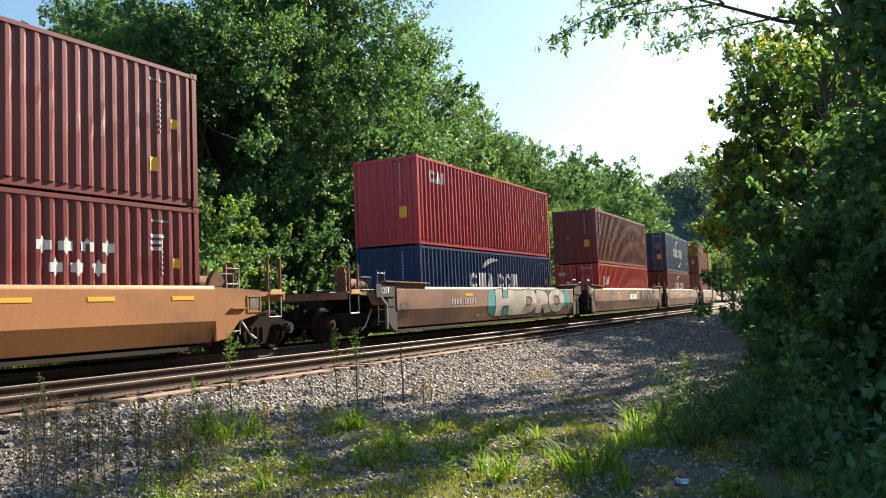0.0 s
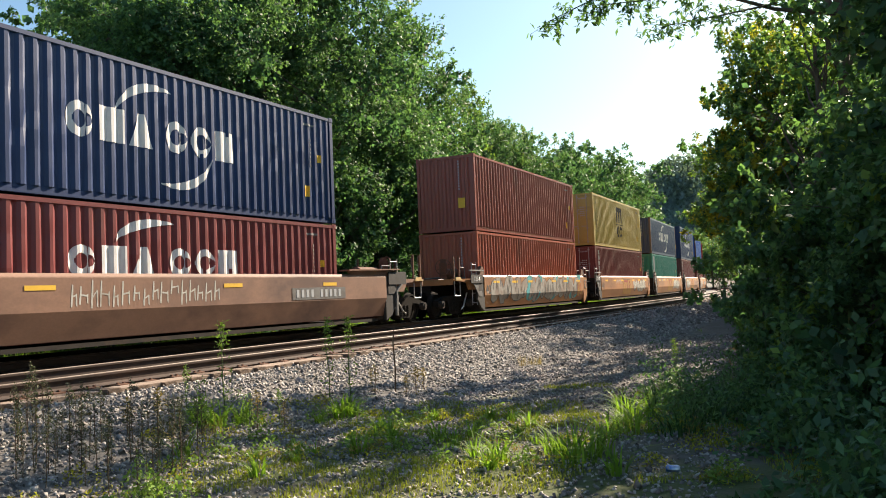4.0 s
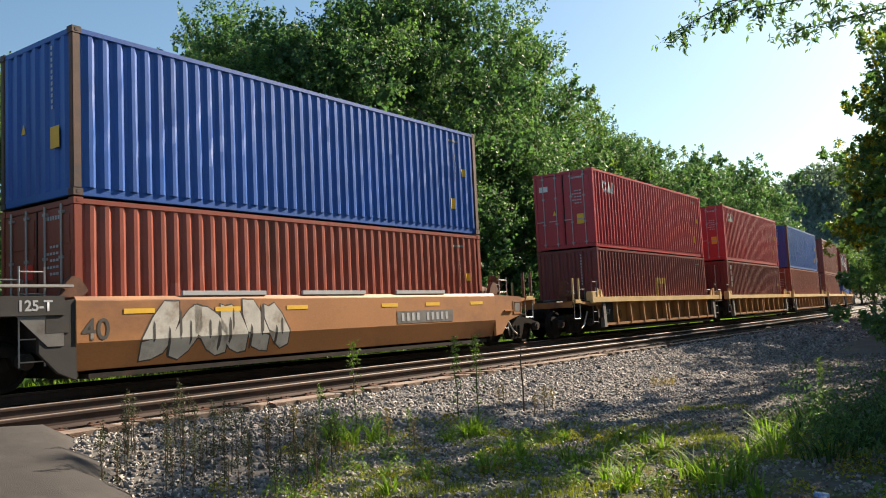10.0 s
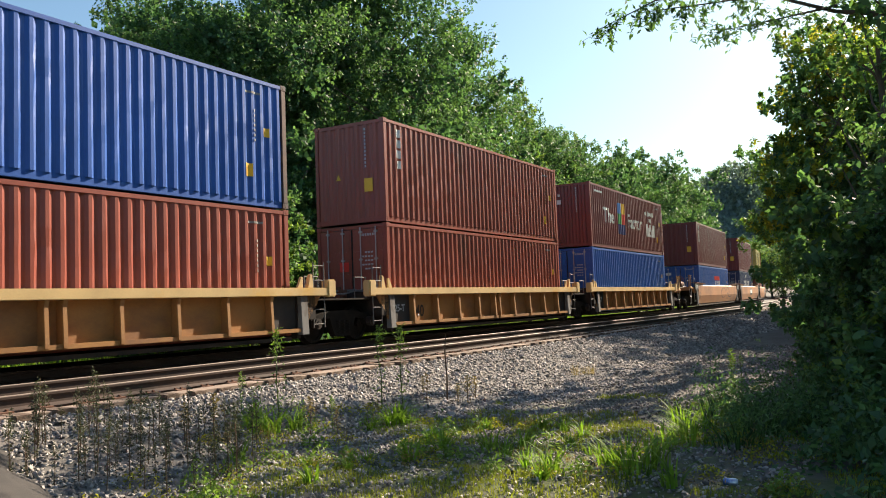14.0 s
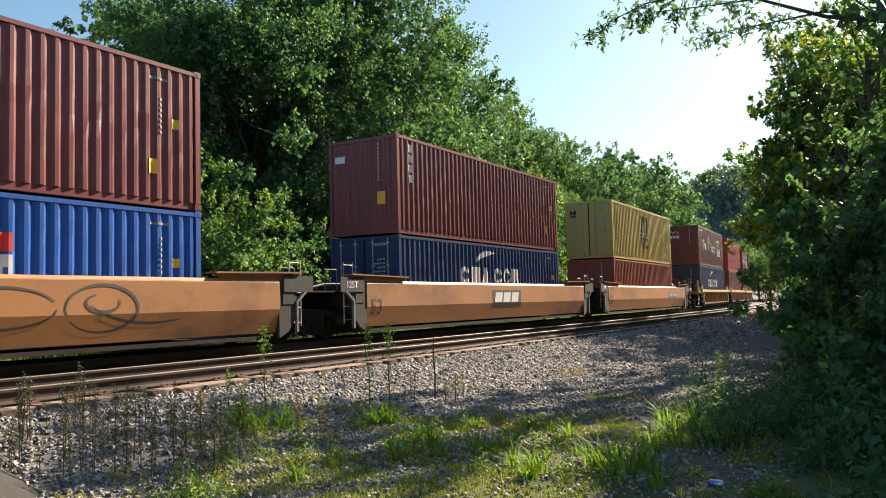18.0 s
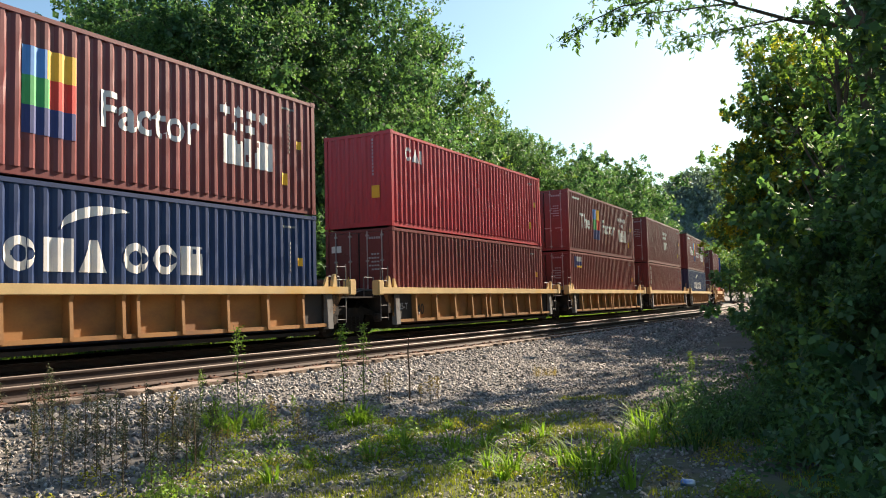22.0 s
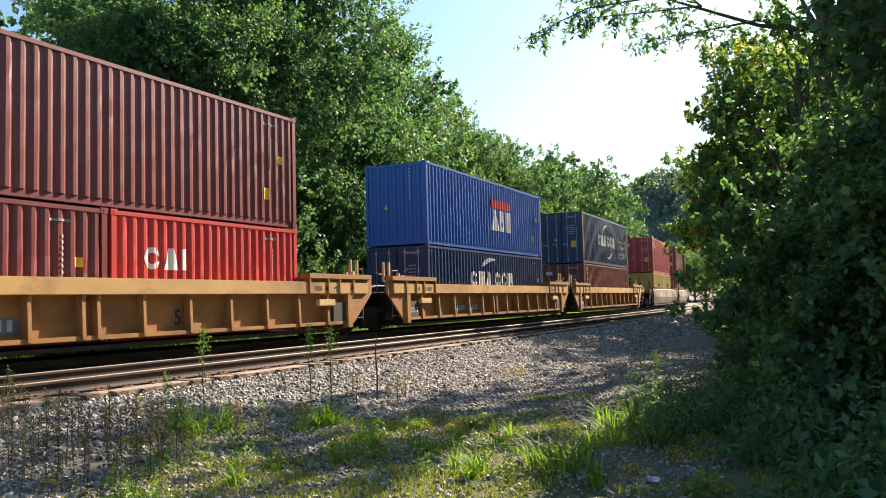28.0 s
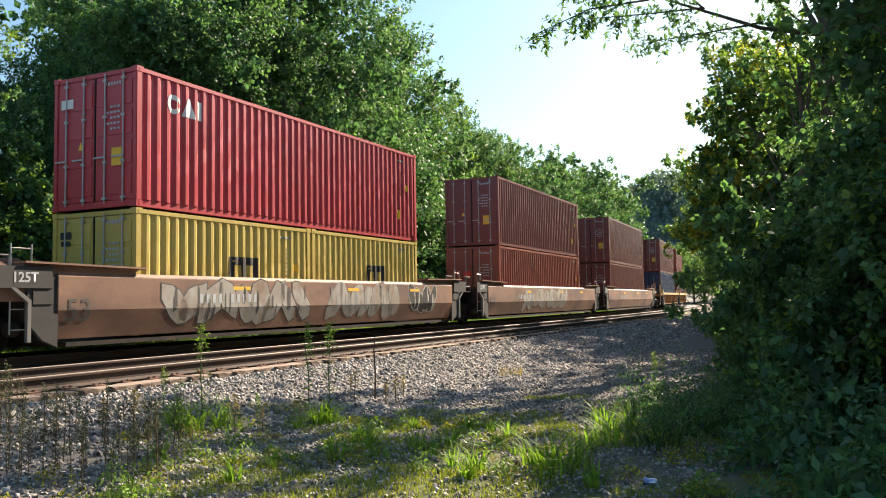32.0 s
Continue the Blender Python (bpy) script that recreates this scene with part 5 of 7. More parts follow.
            stake = shared("stake", lambda: Shape().box(-0.03, 0.03, -0.035, 0.035, 0, 0.62).mesh("upright_post", CHORD, 0.006))
            hoop = shared("stake_hoop", lambda: Shape().path([(0.03, 0, 0.55), (0.12, 0, 0.55), (0.12, 0, 0.10), (0.03, 0, 0.10)], [0.011] * 4, 6).mesh("grab_iron", GREY_STEEL))
            for xx, yy in ((-half - 0.95, -1.15), (-half - 0.60, -1.15), (-half - 0.75, 1.1)):
                part("upright_post", stake, car, "", m @ Matrix.Translation((xx, yy, top + 0.05)))
                part("grab_iron", hoop, car, "", m @ Matrix.Translation((xx, yy, top + 0.05)))
            if sx < 0:
                plate_text(car, "125-T", 0.22, -half + 0.20, 0.58, -1.472, LIGHT_GREY)
            for kk, (txt, xx) in enumerate((("53", 0.15), ("48", 0.95), ("45", 1.4), ("40/20", 1.62))):
                w_ = 0.16 if kk < 3 else 0.42
                xp = (-half + xx - 0.3) if sx < 0 else (half - xx + 0.3 - w_)
                plate_text(car, txt, 0.15, xp, cb + 0.10, -1.525, BLACK)
        guide = shared("guide2", lambda: Shape().prism([(-0.12, 0), (0.10, 0), (0.02, 0.30), (-0.06, 0.34)], -0.05, 0.05, "y").prism([(0.25, 0), (0.45, 0), (0.32, 0.26), (0.24, 0.26)], -0.03, 0.03, "y").mesh("corner_guide", CHORD, 0.01))
        part("corner_guide", guide, car, "yellow container guide", m @ Matrix.Translation((-half - 0.35, -1.36, top)))
        end_gear(car, sx * (half + 0.4), sx, tint, top, hand_wheel=(sx < 0 and first) or (sx > 0 and last))
    truck(car, -half - 1.75)
    if last:
        truck(car, half + 1.75)
    plate_text(car, "53" if deep else "40", 0.46, -half + 1.35 if not deep else 1.6, 0.55, -1.305, BLACK)
    if not deep:
        plate_text(car, "125-T", 0.26, -half + 0.12, 0.72, -1.335, LIGHT_GREY)
    else:
        part("number_panel", shared("plate_dark", lambda: Shape().box(0, 2.3, -0.004, 0.0, 0, 0.30).mesh("number_panel", GREY_STEEL)), car, "dark number panel", Matrix.Translation((-4.2, -1.30, 0.5)))
        tagged(part("code_marking", shared("code_on_plate", on_plate), car, "white code bars", Matrix.Translation((-4.05, -1.308, 0.57))), kind="stuff")
    return car


def bay_scrawls(car, half, seed):
    """Thin pale loops and strokes sprayed in each bay between the ribs."""
    rng = random.Random(seed)
    n = 8
    sh = Shape()
    for i in range(n):
        cx = -half + 1.05 + (i + 0.5) * (2 * half - 2.1) / n
        for _ in range(3):
            x, z = cx + rng.uniform(-0.28, 0.28), rng.uniform(0.62, 0.92)
            rx, rz, a0 = rng.uniform(0.08, 0.24), rng.uniform(0.10, 0.22), rng.uniform(0, 6.28)
            arc = rng.uniform(2.5, 5.5)
            pts = [(x + rx * math.cos(a0 + arc * k / 10), z + rz * math.sin(a0 + arc * k / 10) + 0.04 * k / 10) for k in range(11)]
            w = rng.uniform(0.022, 0.055)
            for (xa, za), (xb, zb) in zip(pts, pts[1:]):
                nx, nz = -(zb - za), xb - xa
                ln = math.hypot(nx, nz)
                nx, nz = nx / ln * w, nz / ln * w
                sh.poly([(xa - nx, -1.299, za - nz), (xb - nx, -1.299, zb - nz), (xb + nx, -1.299, zb + nz), (xa + nx, -1.299, za + nz)])
    tagged(part("spray_paint", sh.mesh("spray_paint", FAINT), car, "faint pale sprayed loops"), kind="stuff")


# ---- the train: near end of each load along the track at the start, car, upper and lower loads ----
POST_RUST = material("rusty_corner_paint", (0.11, 0.062, 0.045), 0.7, vary=0.3, scale=3, second=(0.05, 0.045, 0.05), amount=0.4)
START = [1.0, 22.86, 42.68, 62.46, 83.87, 99.72, 115.63, 131.42, 147.37, 167.24, 183.21, 198.98, 215.16, 231.27, 252.81, 272.46, 292.12, 313.87, 329.76, 345.63, 361.63, 377.6, 399.26, 418.96, 438.67, 462.36, 481.97, 501.66, 523.64, 539.6]
TRAVEL = [(0, 0), (1.5, 21.03), (3, 42.13), (6, 83.81), (7.5, 104.79), (9, 125.95), (10.5, 147.0), (12, 168.03), (13, 182.3), (14.5, 203.75), (15.5, 217.81), (17.5, 245.77), (19, 266.83), (20, 280.87), (21.5, 302.0), (23, 323.19), (24.3, 341.58), (25.5, 358.63), (27.5, 386.8), (28, 393.86), (29.8, 419.31), (31.7, 445.99), (32, 450.2)]
MOVING = []
NAMES = {"maroon": "maroon", "redbrown": "red-brown", "orangebrown": "orange-brown", "red": "red", "brightred": "bright red", "navy": "navy blue", "blue": "blue", "green": "sea green", "yellow": "mustard yellow"}
WHAT = {"arcs_word": "with white blocks and arcs", "arcs_word_low": "with white blocks and arc", "arcs_eco": "with white blocks and lettering", "black_stack": "with a stacked black emblem", "black_twin": "with a black emblem", "yellow_twin": "with a faded yellow emblem", "corner_word": "with a white corner mark", "low_corner_word": "with a white corner mark", "upright_word": "with upright white letter blocks", "white_panel": "with a pale upright panel", "factor": "with white slogan and emblem", "stars_word": "with white stars and mark", "low_stars": "with white stars", "red_bar_word": "with red bar and white mark", "small_sign": "with a small coloured sign", "none": "with plain sides"}


def load(i, z, colour, H, end, mark, end_mark, length=LONG, dx=0.0, frame_colour=None, on="in a well car"):
    lab = "%s container %s, %s" % (NAMES[colour], WHAT[mark], on)
    c = container(colour, H, length, end, mark, lab, end_mark, frame_colour or (POST_RUST if (colour == "navy" and i % 2 == 0) or (colour == "blue" and i in (8, 11)) else None))
    c["group"] = "containers of the train"
    MOVING.append((c, i, z, dx))


H, D, B = HIGH, "doors", "blind"
# type, tint, first, last, upper (colour, height, end, mark, end mark), lower
CONSIST = [
    ("s40", "orange", 0, 1, ("maroon", H, B, "none", "plate"), ("maroon", H, B, "low_stars", "plate")),
    ("s53", "brown", 1, 0, ("red", H, B, "corner_word", "plate"), ("navy", STD, B, "arcs_word_low", "tri")),
    ("s53", "brown", 0, 0, ("maroon", H, B, "upright_word", "plate tri"), ("brightred", STD, D, "low_corner_word", "word")),
    ("s53", "brown", 0, 1, ("navy", H, D, "arcs_word", "plate tri"), ("maroon", STD, B, "arcs_word_low", "tri")),
    ("s40", "orange", 1, 0, ("redbrown", H, B, "none", "plate"), ("orangebrown", H, B, "none", "plain")),
    ("s40", "orange", 0, 0, ("yellow", H, D, "black_stack", "black"), ("maroon", H, D, "upright_word", "pink")),
    ("s40", "orange", 0, 0, ("navy", STD, B, "arcs_word", "plain"), ("green", H, B, "white_panel", "tri")),
    ("s40", "orange", 0, 0, ("navy", H, B, "arcs_word", "plate"), ("maroon", H, B, "upright_word", "word")),
    ("s40s", "orange", 0, 1, ("blue", H, B, "none", "plate tri"), ("redbrown", H, D, "none", "pink")),
    ("r40", "", 1, 0, ("red", H, D, "corner_word", "plate word tri"), ("maroon", H, B, "yellow_twin", "plain")),
    ("r40", "", 0, 0, ("red", H, D, "corner_word", "plate word tri"), ("maroon", H, B, "upright_word", "word")),
    ("r40", "", 0, 0, ("blue", H, B, "none", "tri"), ("redbrown", H, D, "none", "pink")),
    ("r40", "", 0, 0, ("redbrown", H, B, "upright_word", "plate tri"), ("redbrown", H, D, "none", "pink")),
    ("r40", "", 0, 1, ("maroon", H, B, "factor", "stars"), ("blue", H, D, "none", "word")),
    ("s53", "orange", 1, 0, ("maroon", H, B, "upright_word", "plate"), ("blue", STD, D, "red_bar_word", "word")),
    ("s53", "orange", 0, 0, ("maroon", H, B, "upright_word", "word plate"), ("navy", STD, D, "arcs_word_low", "plate")),
    ("s53", "orange", 0, 1, ("yellow", H, D, "black_stack", "black"), ("redbrown", STD, B, "none", "plain")),
    ("r40", "", 1, 0, ("maroon", H, B, "factor", "stars"), ("navy", H, B, "arcs_word_low", "tri")),
    ("r40", "", 0, 0, ("red", H, B, "corner_word", "plate"), ("maroon", H, D, "none", "word tri")),
    ("r40", "", 0, 0, ("maroon", H, D, "factor", "word"), ("maroon", H, D, "small_sign", "plate tri")),
    ("r40", "", 0, 0, ("maroon", H, D, "stars_word", "word"), ("maroon", H, B, "upright_word", "word")),
    ("r40", "", 0, 1, ("maroon", H, B, "factor", "stars"), ("navy", H, B, "arcs_word_low", "tri")),
    ("r53", "", 1, 0, ("maroon", H, D, "upright_word", "word"), ("maroon", STD, D, "upright_word", "pink"), ("brightred", STD, D, "low_corner_word", "plain")),
    ("r53", "", 0, 0, ("blue", H, B, "red_bar_word", "tri"), ("navy", STD, D, "arcs_word_low", "plate")),
    ("r53", "", 0, 1, ("navy", H, D, "arcs_eco", "plate tri"), ("maroon", STD, D, "upright_word", "word")),
    ("s53", "brown", 1, 0, ("red", H, D, "corner_word", "word tri plate"), ("yellow", STD, D, "black_twin", "black"), ("yellow", STD, D, "black_twin", "plain")),
    ("s53", "brown", 0, 0, ("maroon", H, D, "none", "plate tri"), ("redbrown", H, D, "none", "pink")),
    ("s53", "brown", 0, 1, ("maroon", H, D, "none", "plate"), ("maroon", H, D, "none", "plain")),
    ("r40", "", 1, 0, ("maroon", H, D, "none", "plate"), ("navy", H, B, "none", "plain")),
    ("r40", "", 0, 1, ("redbrown", H, B, "none", "plain"), ("maroon", H, B, "none", "plain")),
]
CAR_LABEL = {
    "s40orange": "orange smooth-sided well car with grime and faded spray paint",
    "s40sorange": "orange smooth-sided well car with pale edge strips",
    "s53orange": "long orange smooth-sided well car with dark number panel",
    "s53brown": "long weathered brown well car with faded spray paint",
    "r40": "ochre ribbed well car with yellow top chord",
    "r53": "long ochre ribbed well car with deep side girders",
}
SPRAY = {
    0: [(-5.8, -0.6, 1.42, 0.40, [RUST, GREY_SPRAY])],
    1: [(-1.5, 0.3, 1.46, 0.42, [TEAL_MARK, TEAL_MARK]), (6.2, 7.5, 1.44, 0.55, [TEAL_MARK, TEAL_MARK]), (-2.5, -1.9, 0.6, 0.4, [CHALK])],
    2: [(-0.6, 1.2, 1.3, 0.98, [CHALK])],
    3: [(-2.6, 1.2, 1.38, 0.86, [CHALK]), (-5.3, -4.1, 1.4, 1.0, [CHALK])],
    4: [(-5.6, -1.9, 1.44, 0.40, [GREY_CHALK, DARK_SPRAY]), (-1.5, 5.2, 1.44, 0.40, [GREY_CHALK, DARK_SPRAY, TEAL_MARK]), (5.0, 5.8, 1.3, 0.45, [LOGO_YELLOW, LOGO_RED])],
    5: [(1.7, 5.2, 1.33, 0.50, [CHALK, DARK_SPRAY]), (-2.9, -1.7, 1.40, 0.98, [CHALK])],
    6: [(1.7, 4.9, 1.33, 0.46, [CHALK, DARK_SPRAY]), (-5.2, -2.2, 1.42, 1.12, [CHALK])],
    7: [(-5.4, -2.4, 1.40, 0.50, [CHALK, DARK_SPRAY]), (1.9, 5.8, 1.42, 0.40, [LOGO_BROWN, CHALK])],
    8: [(-4.95, -1.7, 1.42, 0.36, [CHALK, DARK_SPRAY])],
    25: [(-5.6, -0.6, 1.44, 0.42, [GREY_CHALK, DARK_SPRAY]), (0.4, 4.2, 1.44, 0.40, [GREY_CHALK, GREY_SPRAY]), (5.0, 6.8, 1.4, 0.5, [BLACK, CHALK])],
    26: [(-4.0, 2.5, 1.42, 0.42, [GREY_CHALK, GREY_SPRAY])],
}
FLOOR = 0.28
for _i, (_kind, _tint, _first, _last, _up, *_lows) in enumerate(CONSIST):
    _half = 8.15 if "53" in _kind else 6.25
    _lab = CAR_LABEL[_kind + _tint]
    if _kind[0] == "s":
        _car = smooth_car(CAR[_tint], _half, _first, _last, _lab, _i in (3, 8, 16), strips=_kind == "s40s", logo=_i in (5, 6, 7))
        for _k, (_a, _b, _zt, _zb, _ms) in enumerate(SPRAY.get(_i, [])):
            spray(_car, _i * 10 + _k, _a, _b, _zt, _zb, FOLD["53" in _kind], _ms)
        if _i == 1:
            spray_word(_car, "HIDRO", -0.9, 6.9, 1.42, 0.42, FOLD[1], CHALK, DARK_SPRAY, 0.075)
        if _i == 2:
            spray_word(_car, "NAIVE", 2.3, 6.7, 1.42, 0.46, FOLD[1], BLACK, CHALK, 0.06)
        if _i == 14:
            flank_loops(_car, FOLD[1])
        if _i in (2, 15):
            emblem_board(_car, -0.75, FOLD[1])
    else:
        _car = ribbed_car(_half, _first, _last, _lab, deep="53" in _kind)
        if _i == 19:
            bay_scrawls(_car, _half, 5)
    MOVING.append((_car, _i, 0.0, 0.0))
    _hl = _lows[0][1]
    if len(_lows) == 1:
        load(_i, FLOOR, *_lows[0])
    else:
        load(_i, FLOOR, *_lows[0], length=SHORT, dx=-3.067)
        load(_i, FLOOR, *_lows[1], length=SHORT, dx=3.067)
    load(_i, FLOOR + _hl + 0.03, *_up, on="stacked on top")


def unit_pose(s, z, dx):
    """The pose of a load or car whose near load end is at s."""
    a, b = at(s), at(s + LONG)
    za, zb = float(rail_z(s)), float(rail_z(s + LONG))
    h = math.atan2(b[1] - a[1], b[0] - a[0])
    m = pose((a[0] + b[0]) / 2, (a[1] + b[1]) / 2, (za + zb) / 2, 0, -math.degrees(math.atan2(zb - za, LONG)), math.degrees(h))
    return m @ Matrix.Translation((dx, 0, z))


def motions():
    """The train runs along the bend at an even speed."""
    tt, dd = [r[0] for r in TRAVEL], [r[1] for r in TRAVEL]
    for ob, i, z, dx in MOVING:
        rows = [(t, unit_pose(START[i] - float(np.interp(t, tt, dd)), z, dx)) for t in range(33)]
        walk(ob, rows)


# ---- rails, ties and ballast ----
def swept(profile, s0, s1, u, step, mat, name, dz=0.0):
    """A rail: an outline of (sideways, height) carried along the bend."""
    ss = np.arange(s0, s1 + step, step)
    pts = []
    for s in ss:
        x, y, h = at(s, u)
        z = float(rail_z(s)) + dz
        pts.append([(x + a * math.cos(h), y + a * math.sin(h), z + b) for a, b in profile])
    sh = Shape()
    n = len(profile)
    for row in pts:
        sh.v += row
    for i in range(len(pts) - 1):
        for k in range(n):
            a, b = i * n + k, i * n + (k + 1) % n
            sh.f.append((a, b, b + n, a + n))
    me = bpy.data.meshes.new(name)
    me.from_pydata(sh.v, [], sh.f)
    me.materials.append(mat)
    return me


RAIL = [(-0.075, -0.17), (0.075, -0.17), (0.07, -0.155), (0.012, -0.135), (0.010, -0.05), (0.036, -0.038), (0.038, -0.012), (0.030, -0.004), (-0.030, -0.004), (-0.038, -0.012), (-0.036, -0.038), (-0.010, -0.05), (-0.012, -0.135), (-0.07, -0.155)]
HEAD = [(-0.029, -0.004), (0.029, -0.004), (0.024, 0.0005), (-0.024, 0.0005)]


def tie_shape(rng):
    sh = Shape().box(-1.30, 1.30, -0.115, 0.115, -0.36, -0.185)
    return sh


def build_track(u, name, label, s0, s1, near):
    root = new(name)
    tagged(root, label, "railway track", kind="structure")
    for k in (-0.755, 0.755):
        part("rail", swept(RAIL, s0, s1, u + k, 1.0, RAIL_RUST, "rail"), root, "rusty steel rail")
        part("rail_head", swept(HEAD, s0, s1, u + k, 1.0, RAIL_TOP, "rail_head"), root, "polished running surface")
    if near:
        for a, b in ((0.84, 1.20), (-1.20, -0.84)):
            prof = [(a, -0.26), (b, -0.26), (b, -0.196), (b - 0.05, -0.190), (a + 0.05, -0.190), (a, -0.196)]
            part("sand_fill", swept(prof, s0, s1, u, 1.0, SAND, "sand_fill"), root, "sandy dust packed between the ties")
    ties = [tie_shape(None).mesh("tie", TIE_WOOD, 0.012) for _ in range(1)]
    plate = Shape().box(-0.18, 0.18, -0.09, 0.09, -0.186, -0.168).mesh("tie_plate", RUST, 0.003)
    spike = Shape()
    for a in (-0.1, 0.1):
        for b in (-0.05, 0.05):
            spike.box(a - 0.016, a + 0.016, b - 0.012, b + 0.012, -0.17, -0.145)
    spike = spike.mesh("spikes", RUST)
    rng = random.Random(5 if near else 9)
    s = s0
    rest = Shape()
    while s < s1:
        x, y, h = at(s, u + rng.uniform(-0.04, 0.04))
        z = float(rail_z(s))
        m = pose(x, y, z - rng.uniform(0, 0.012), 0, rng.uniform(-0.6, 0.6), math.degrees(h) + rng.uniform(-0.8, 0.8))
        if near and -12 < s < 70:
            part("tie", ties[0], root, "", m)
            if s < 46:
                for k in (-0.755, 0.755):
                    part("tie_plate", plate, root, "", m @ Matrix.Translation((k, 0, 0)))
                    part("spikes", spike, root, "", m @ Matrix.Translation((k, 0, 0)))
        else:
            i = len(rest.v)
            rest.box(-1.3, 1.3, -0.115, 0.115, -0.36, -0.185)
            rest.v[i:] = [tuple(m @ Vector(p)) for p in rest.v[i:]]
        s += 0.495 + rng.uniform(-0.02, 0.02)
    if rest.v:
        tagged(part("ties", rest.mesh("ties", TIE_WOOD), root), kind="stuff")
    return root


build_track(NEAR_U, "near_track", "empty railway track with rusty rails and weathered ties", -45, 165, True)
build_track(0.0, "far_track", "railway track in the shadow of the train", -45, 165, False)


def scatter_stones(name, label, n, s_range, u_range, size, seed, weight=None, proud=0.12):
    """Broken stones of crushed rock, each a bent block of its own size and turn."""
    rng = np.random.default_rng(seed)
    s = rng.uniform(*s_range, n)
    u = rng.uniform(*u_range, n)
    if weight is not None:
        keep = rng.uniform(0, 1, n) < weight(s, u)
        s, u = s[keep], u[keep]
    n = len(s)
    h = np.interp(s, _S, _H)
    x = np.interp(s, _S, _X) + u * np.cos(h)
    y = np.interp(s, _S, _Y) + u * np.sin(h)
    z = ground_z(x, y) + rng.uniform(-0.010, 0.012, n)
    cube = np.array([(a, b, c) for c in (-1, 1) for a, b in ((-1, -1), (1, -1), (1, 1), (-1, 1))], float)
    v = cube[None] * (1 + rng.uniform(-0.42, 0.25, (n, 8, 3)))
    r = size * rng.lognormal(0, 0.33, n)
    v *= (r[:, None] * np.stack([rng.uniform(0.75, 1.3, n), rng.uniform(0.6, 1.0, n), rng.uniform(0.32, 0.62, n)], -1))[:, None]
    q = rng.normal(0, 1, (n, 4))
    q[:, 1:3] *= 0.5
    q /= np.linalg.norm(q, axis=1, keepdims=True)
    w, a, b, c = q.T
    R = np.stack([1 - 2 * (b * b + c * c), 2 * (a * b - c * w), 2 * (a * c + b * w), 2 * (a * b + c * w), 1 - 2 * (a * a + c * c), 2 * (b * c - a * w), 2 * (a * c - b * w), 2 * (b * c + a * w), 1 - 2 * (a * a + b * b)], -1).reshape(n, 3, 3)
    v = np.einsum("nij,nkj->nki", R, v)
    v += np.stack([x, y, z + r * proud], -1)[:, None]
    faces = np.array([(4, 5, 6, 7), (0, 1, 5, 4), (1, 2, 6, 5), (2, 3, 7, 6), (3, 0, 4, 7)])
    f = (faces[None] + 8 * np.arange(n)[:, None, None]).reshape(-1, 4)
    me = bpy.data.meshes.new(name)
    quads_to(me, v.reshape(-1, 3), f)
    me.materials.append(STONE)
    return tagged(new(name, me), label, "gravel", kind="stuff")


scatter_stones("ballast", "pale crushed limestone ballast round the ties", 105000, (-9, 30), (2.4, 8.9), 0.0165, 11, lambda s, u: np.where(u < 5.45, 0.45, 1.0) * np.interp(u, [8.0, 8.9], [1, 0.7]) * np.interp(s, [-9, -2, 13, 30], [0.4, 1, 1, 0.4]))
scatter_stones("ballast_beyond", "pale crushed limestone ballast farther along", 13000, (28, 80), (2.4, 8.5), 0.035, 12, lambda s, u: np.interp(s, [30, 80], [1, 0.4]))
scatter_stones("ballast_between", "pale crushed stone between the two tracks", 6000, (-10, 30), (1.2, 2.6), 0.026, 13)
scatter_stones("loose_gravel", "loose grey gravel trodden into the dirt", 52000, (-4, 26), (8.2, 13.0), 0.0125, 14, lambda s, u: np.interp(u, [8.3, 9.5, 13.0], [1.0, 0.8, 0.5]) * np.interp(s, [-7, 10, 30], [1, 1, 0.35]), 0.4)


# ---- the asphalt of the crossing ----
def build_road():
    """A worn asphalt ramp that climbs to the near rail, with a ragged edge."""
    edge = [(5.0, 4.6), (5.3, 4.9), (5.8, 4.8), (6.9, 4.5), (7.5, 4.3), (9.0, 3.6), (11.0, 2.4), (14.0, 0.5), (19.0, -2.0)]
    us = np.linspace(5.0, 19.0, 57)
    rng = np.random.default_rng(4)
    right = np.interp(us, [e[0] for e in edge], [e[1] for e in edge]) + 0.10 * smooth_noise(us, us * 0 + 2, 0.5, 31) + 0.05 * rng.normal(0, 1, len(us))
    right[us < 5.4] -= (5.4 - us[us < 5.4]) * 0.9
    k = np.linspace(0, 1, 22)
    S = right[:, None] - k[None] * 9.0
    U = np.repeat(us[:, None], len(k), 1)
    h = np.interp(S, _S, _H)
    X = np.interp(S, _S, _X) + U * np.cos(h)
    Y = np.interp(S, _S, _Y) + U * np.sin(h)
    ramp = np.interp(U, [5.0, 5.5, 8.2, 12.5, 19.0], [0.71, 0.69, 0.26, 0.06, 0.03])
    Z = np.maximum(ramp, ground_z(X, Y) + 0.02)
    Z = Z + 0.012 * smooth_noise(X, Y, 0.7, 33)
    Z[:, 0] = np.minimum(Z[:, 0] - 0.10, ground_z(X, Y)[:, 0] - 0.03)
    Z[:, 1] -= 0.015
    ob = new("road", grid_mesh("road", X, Y, Z, ASPHALT))
    return tagged(ob, "worn dark asphalt ramp of a level crossing with a ragged edge", "road", kind="structure")


build_road()


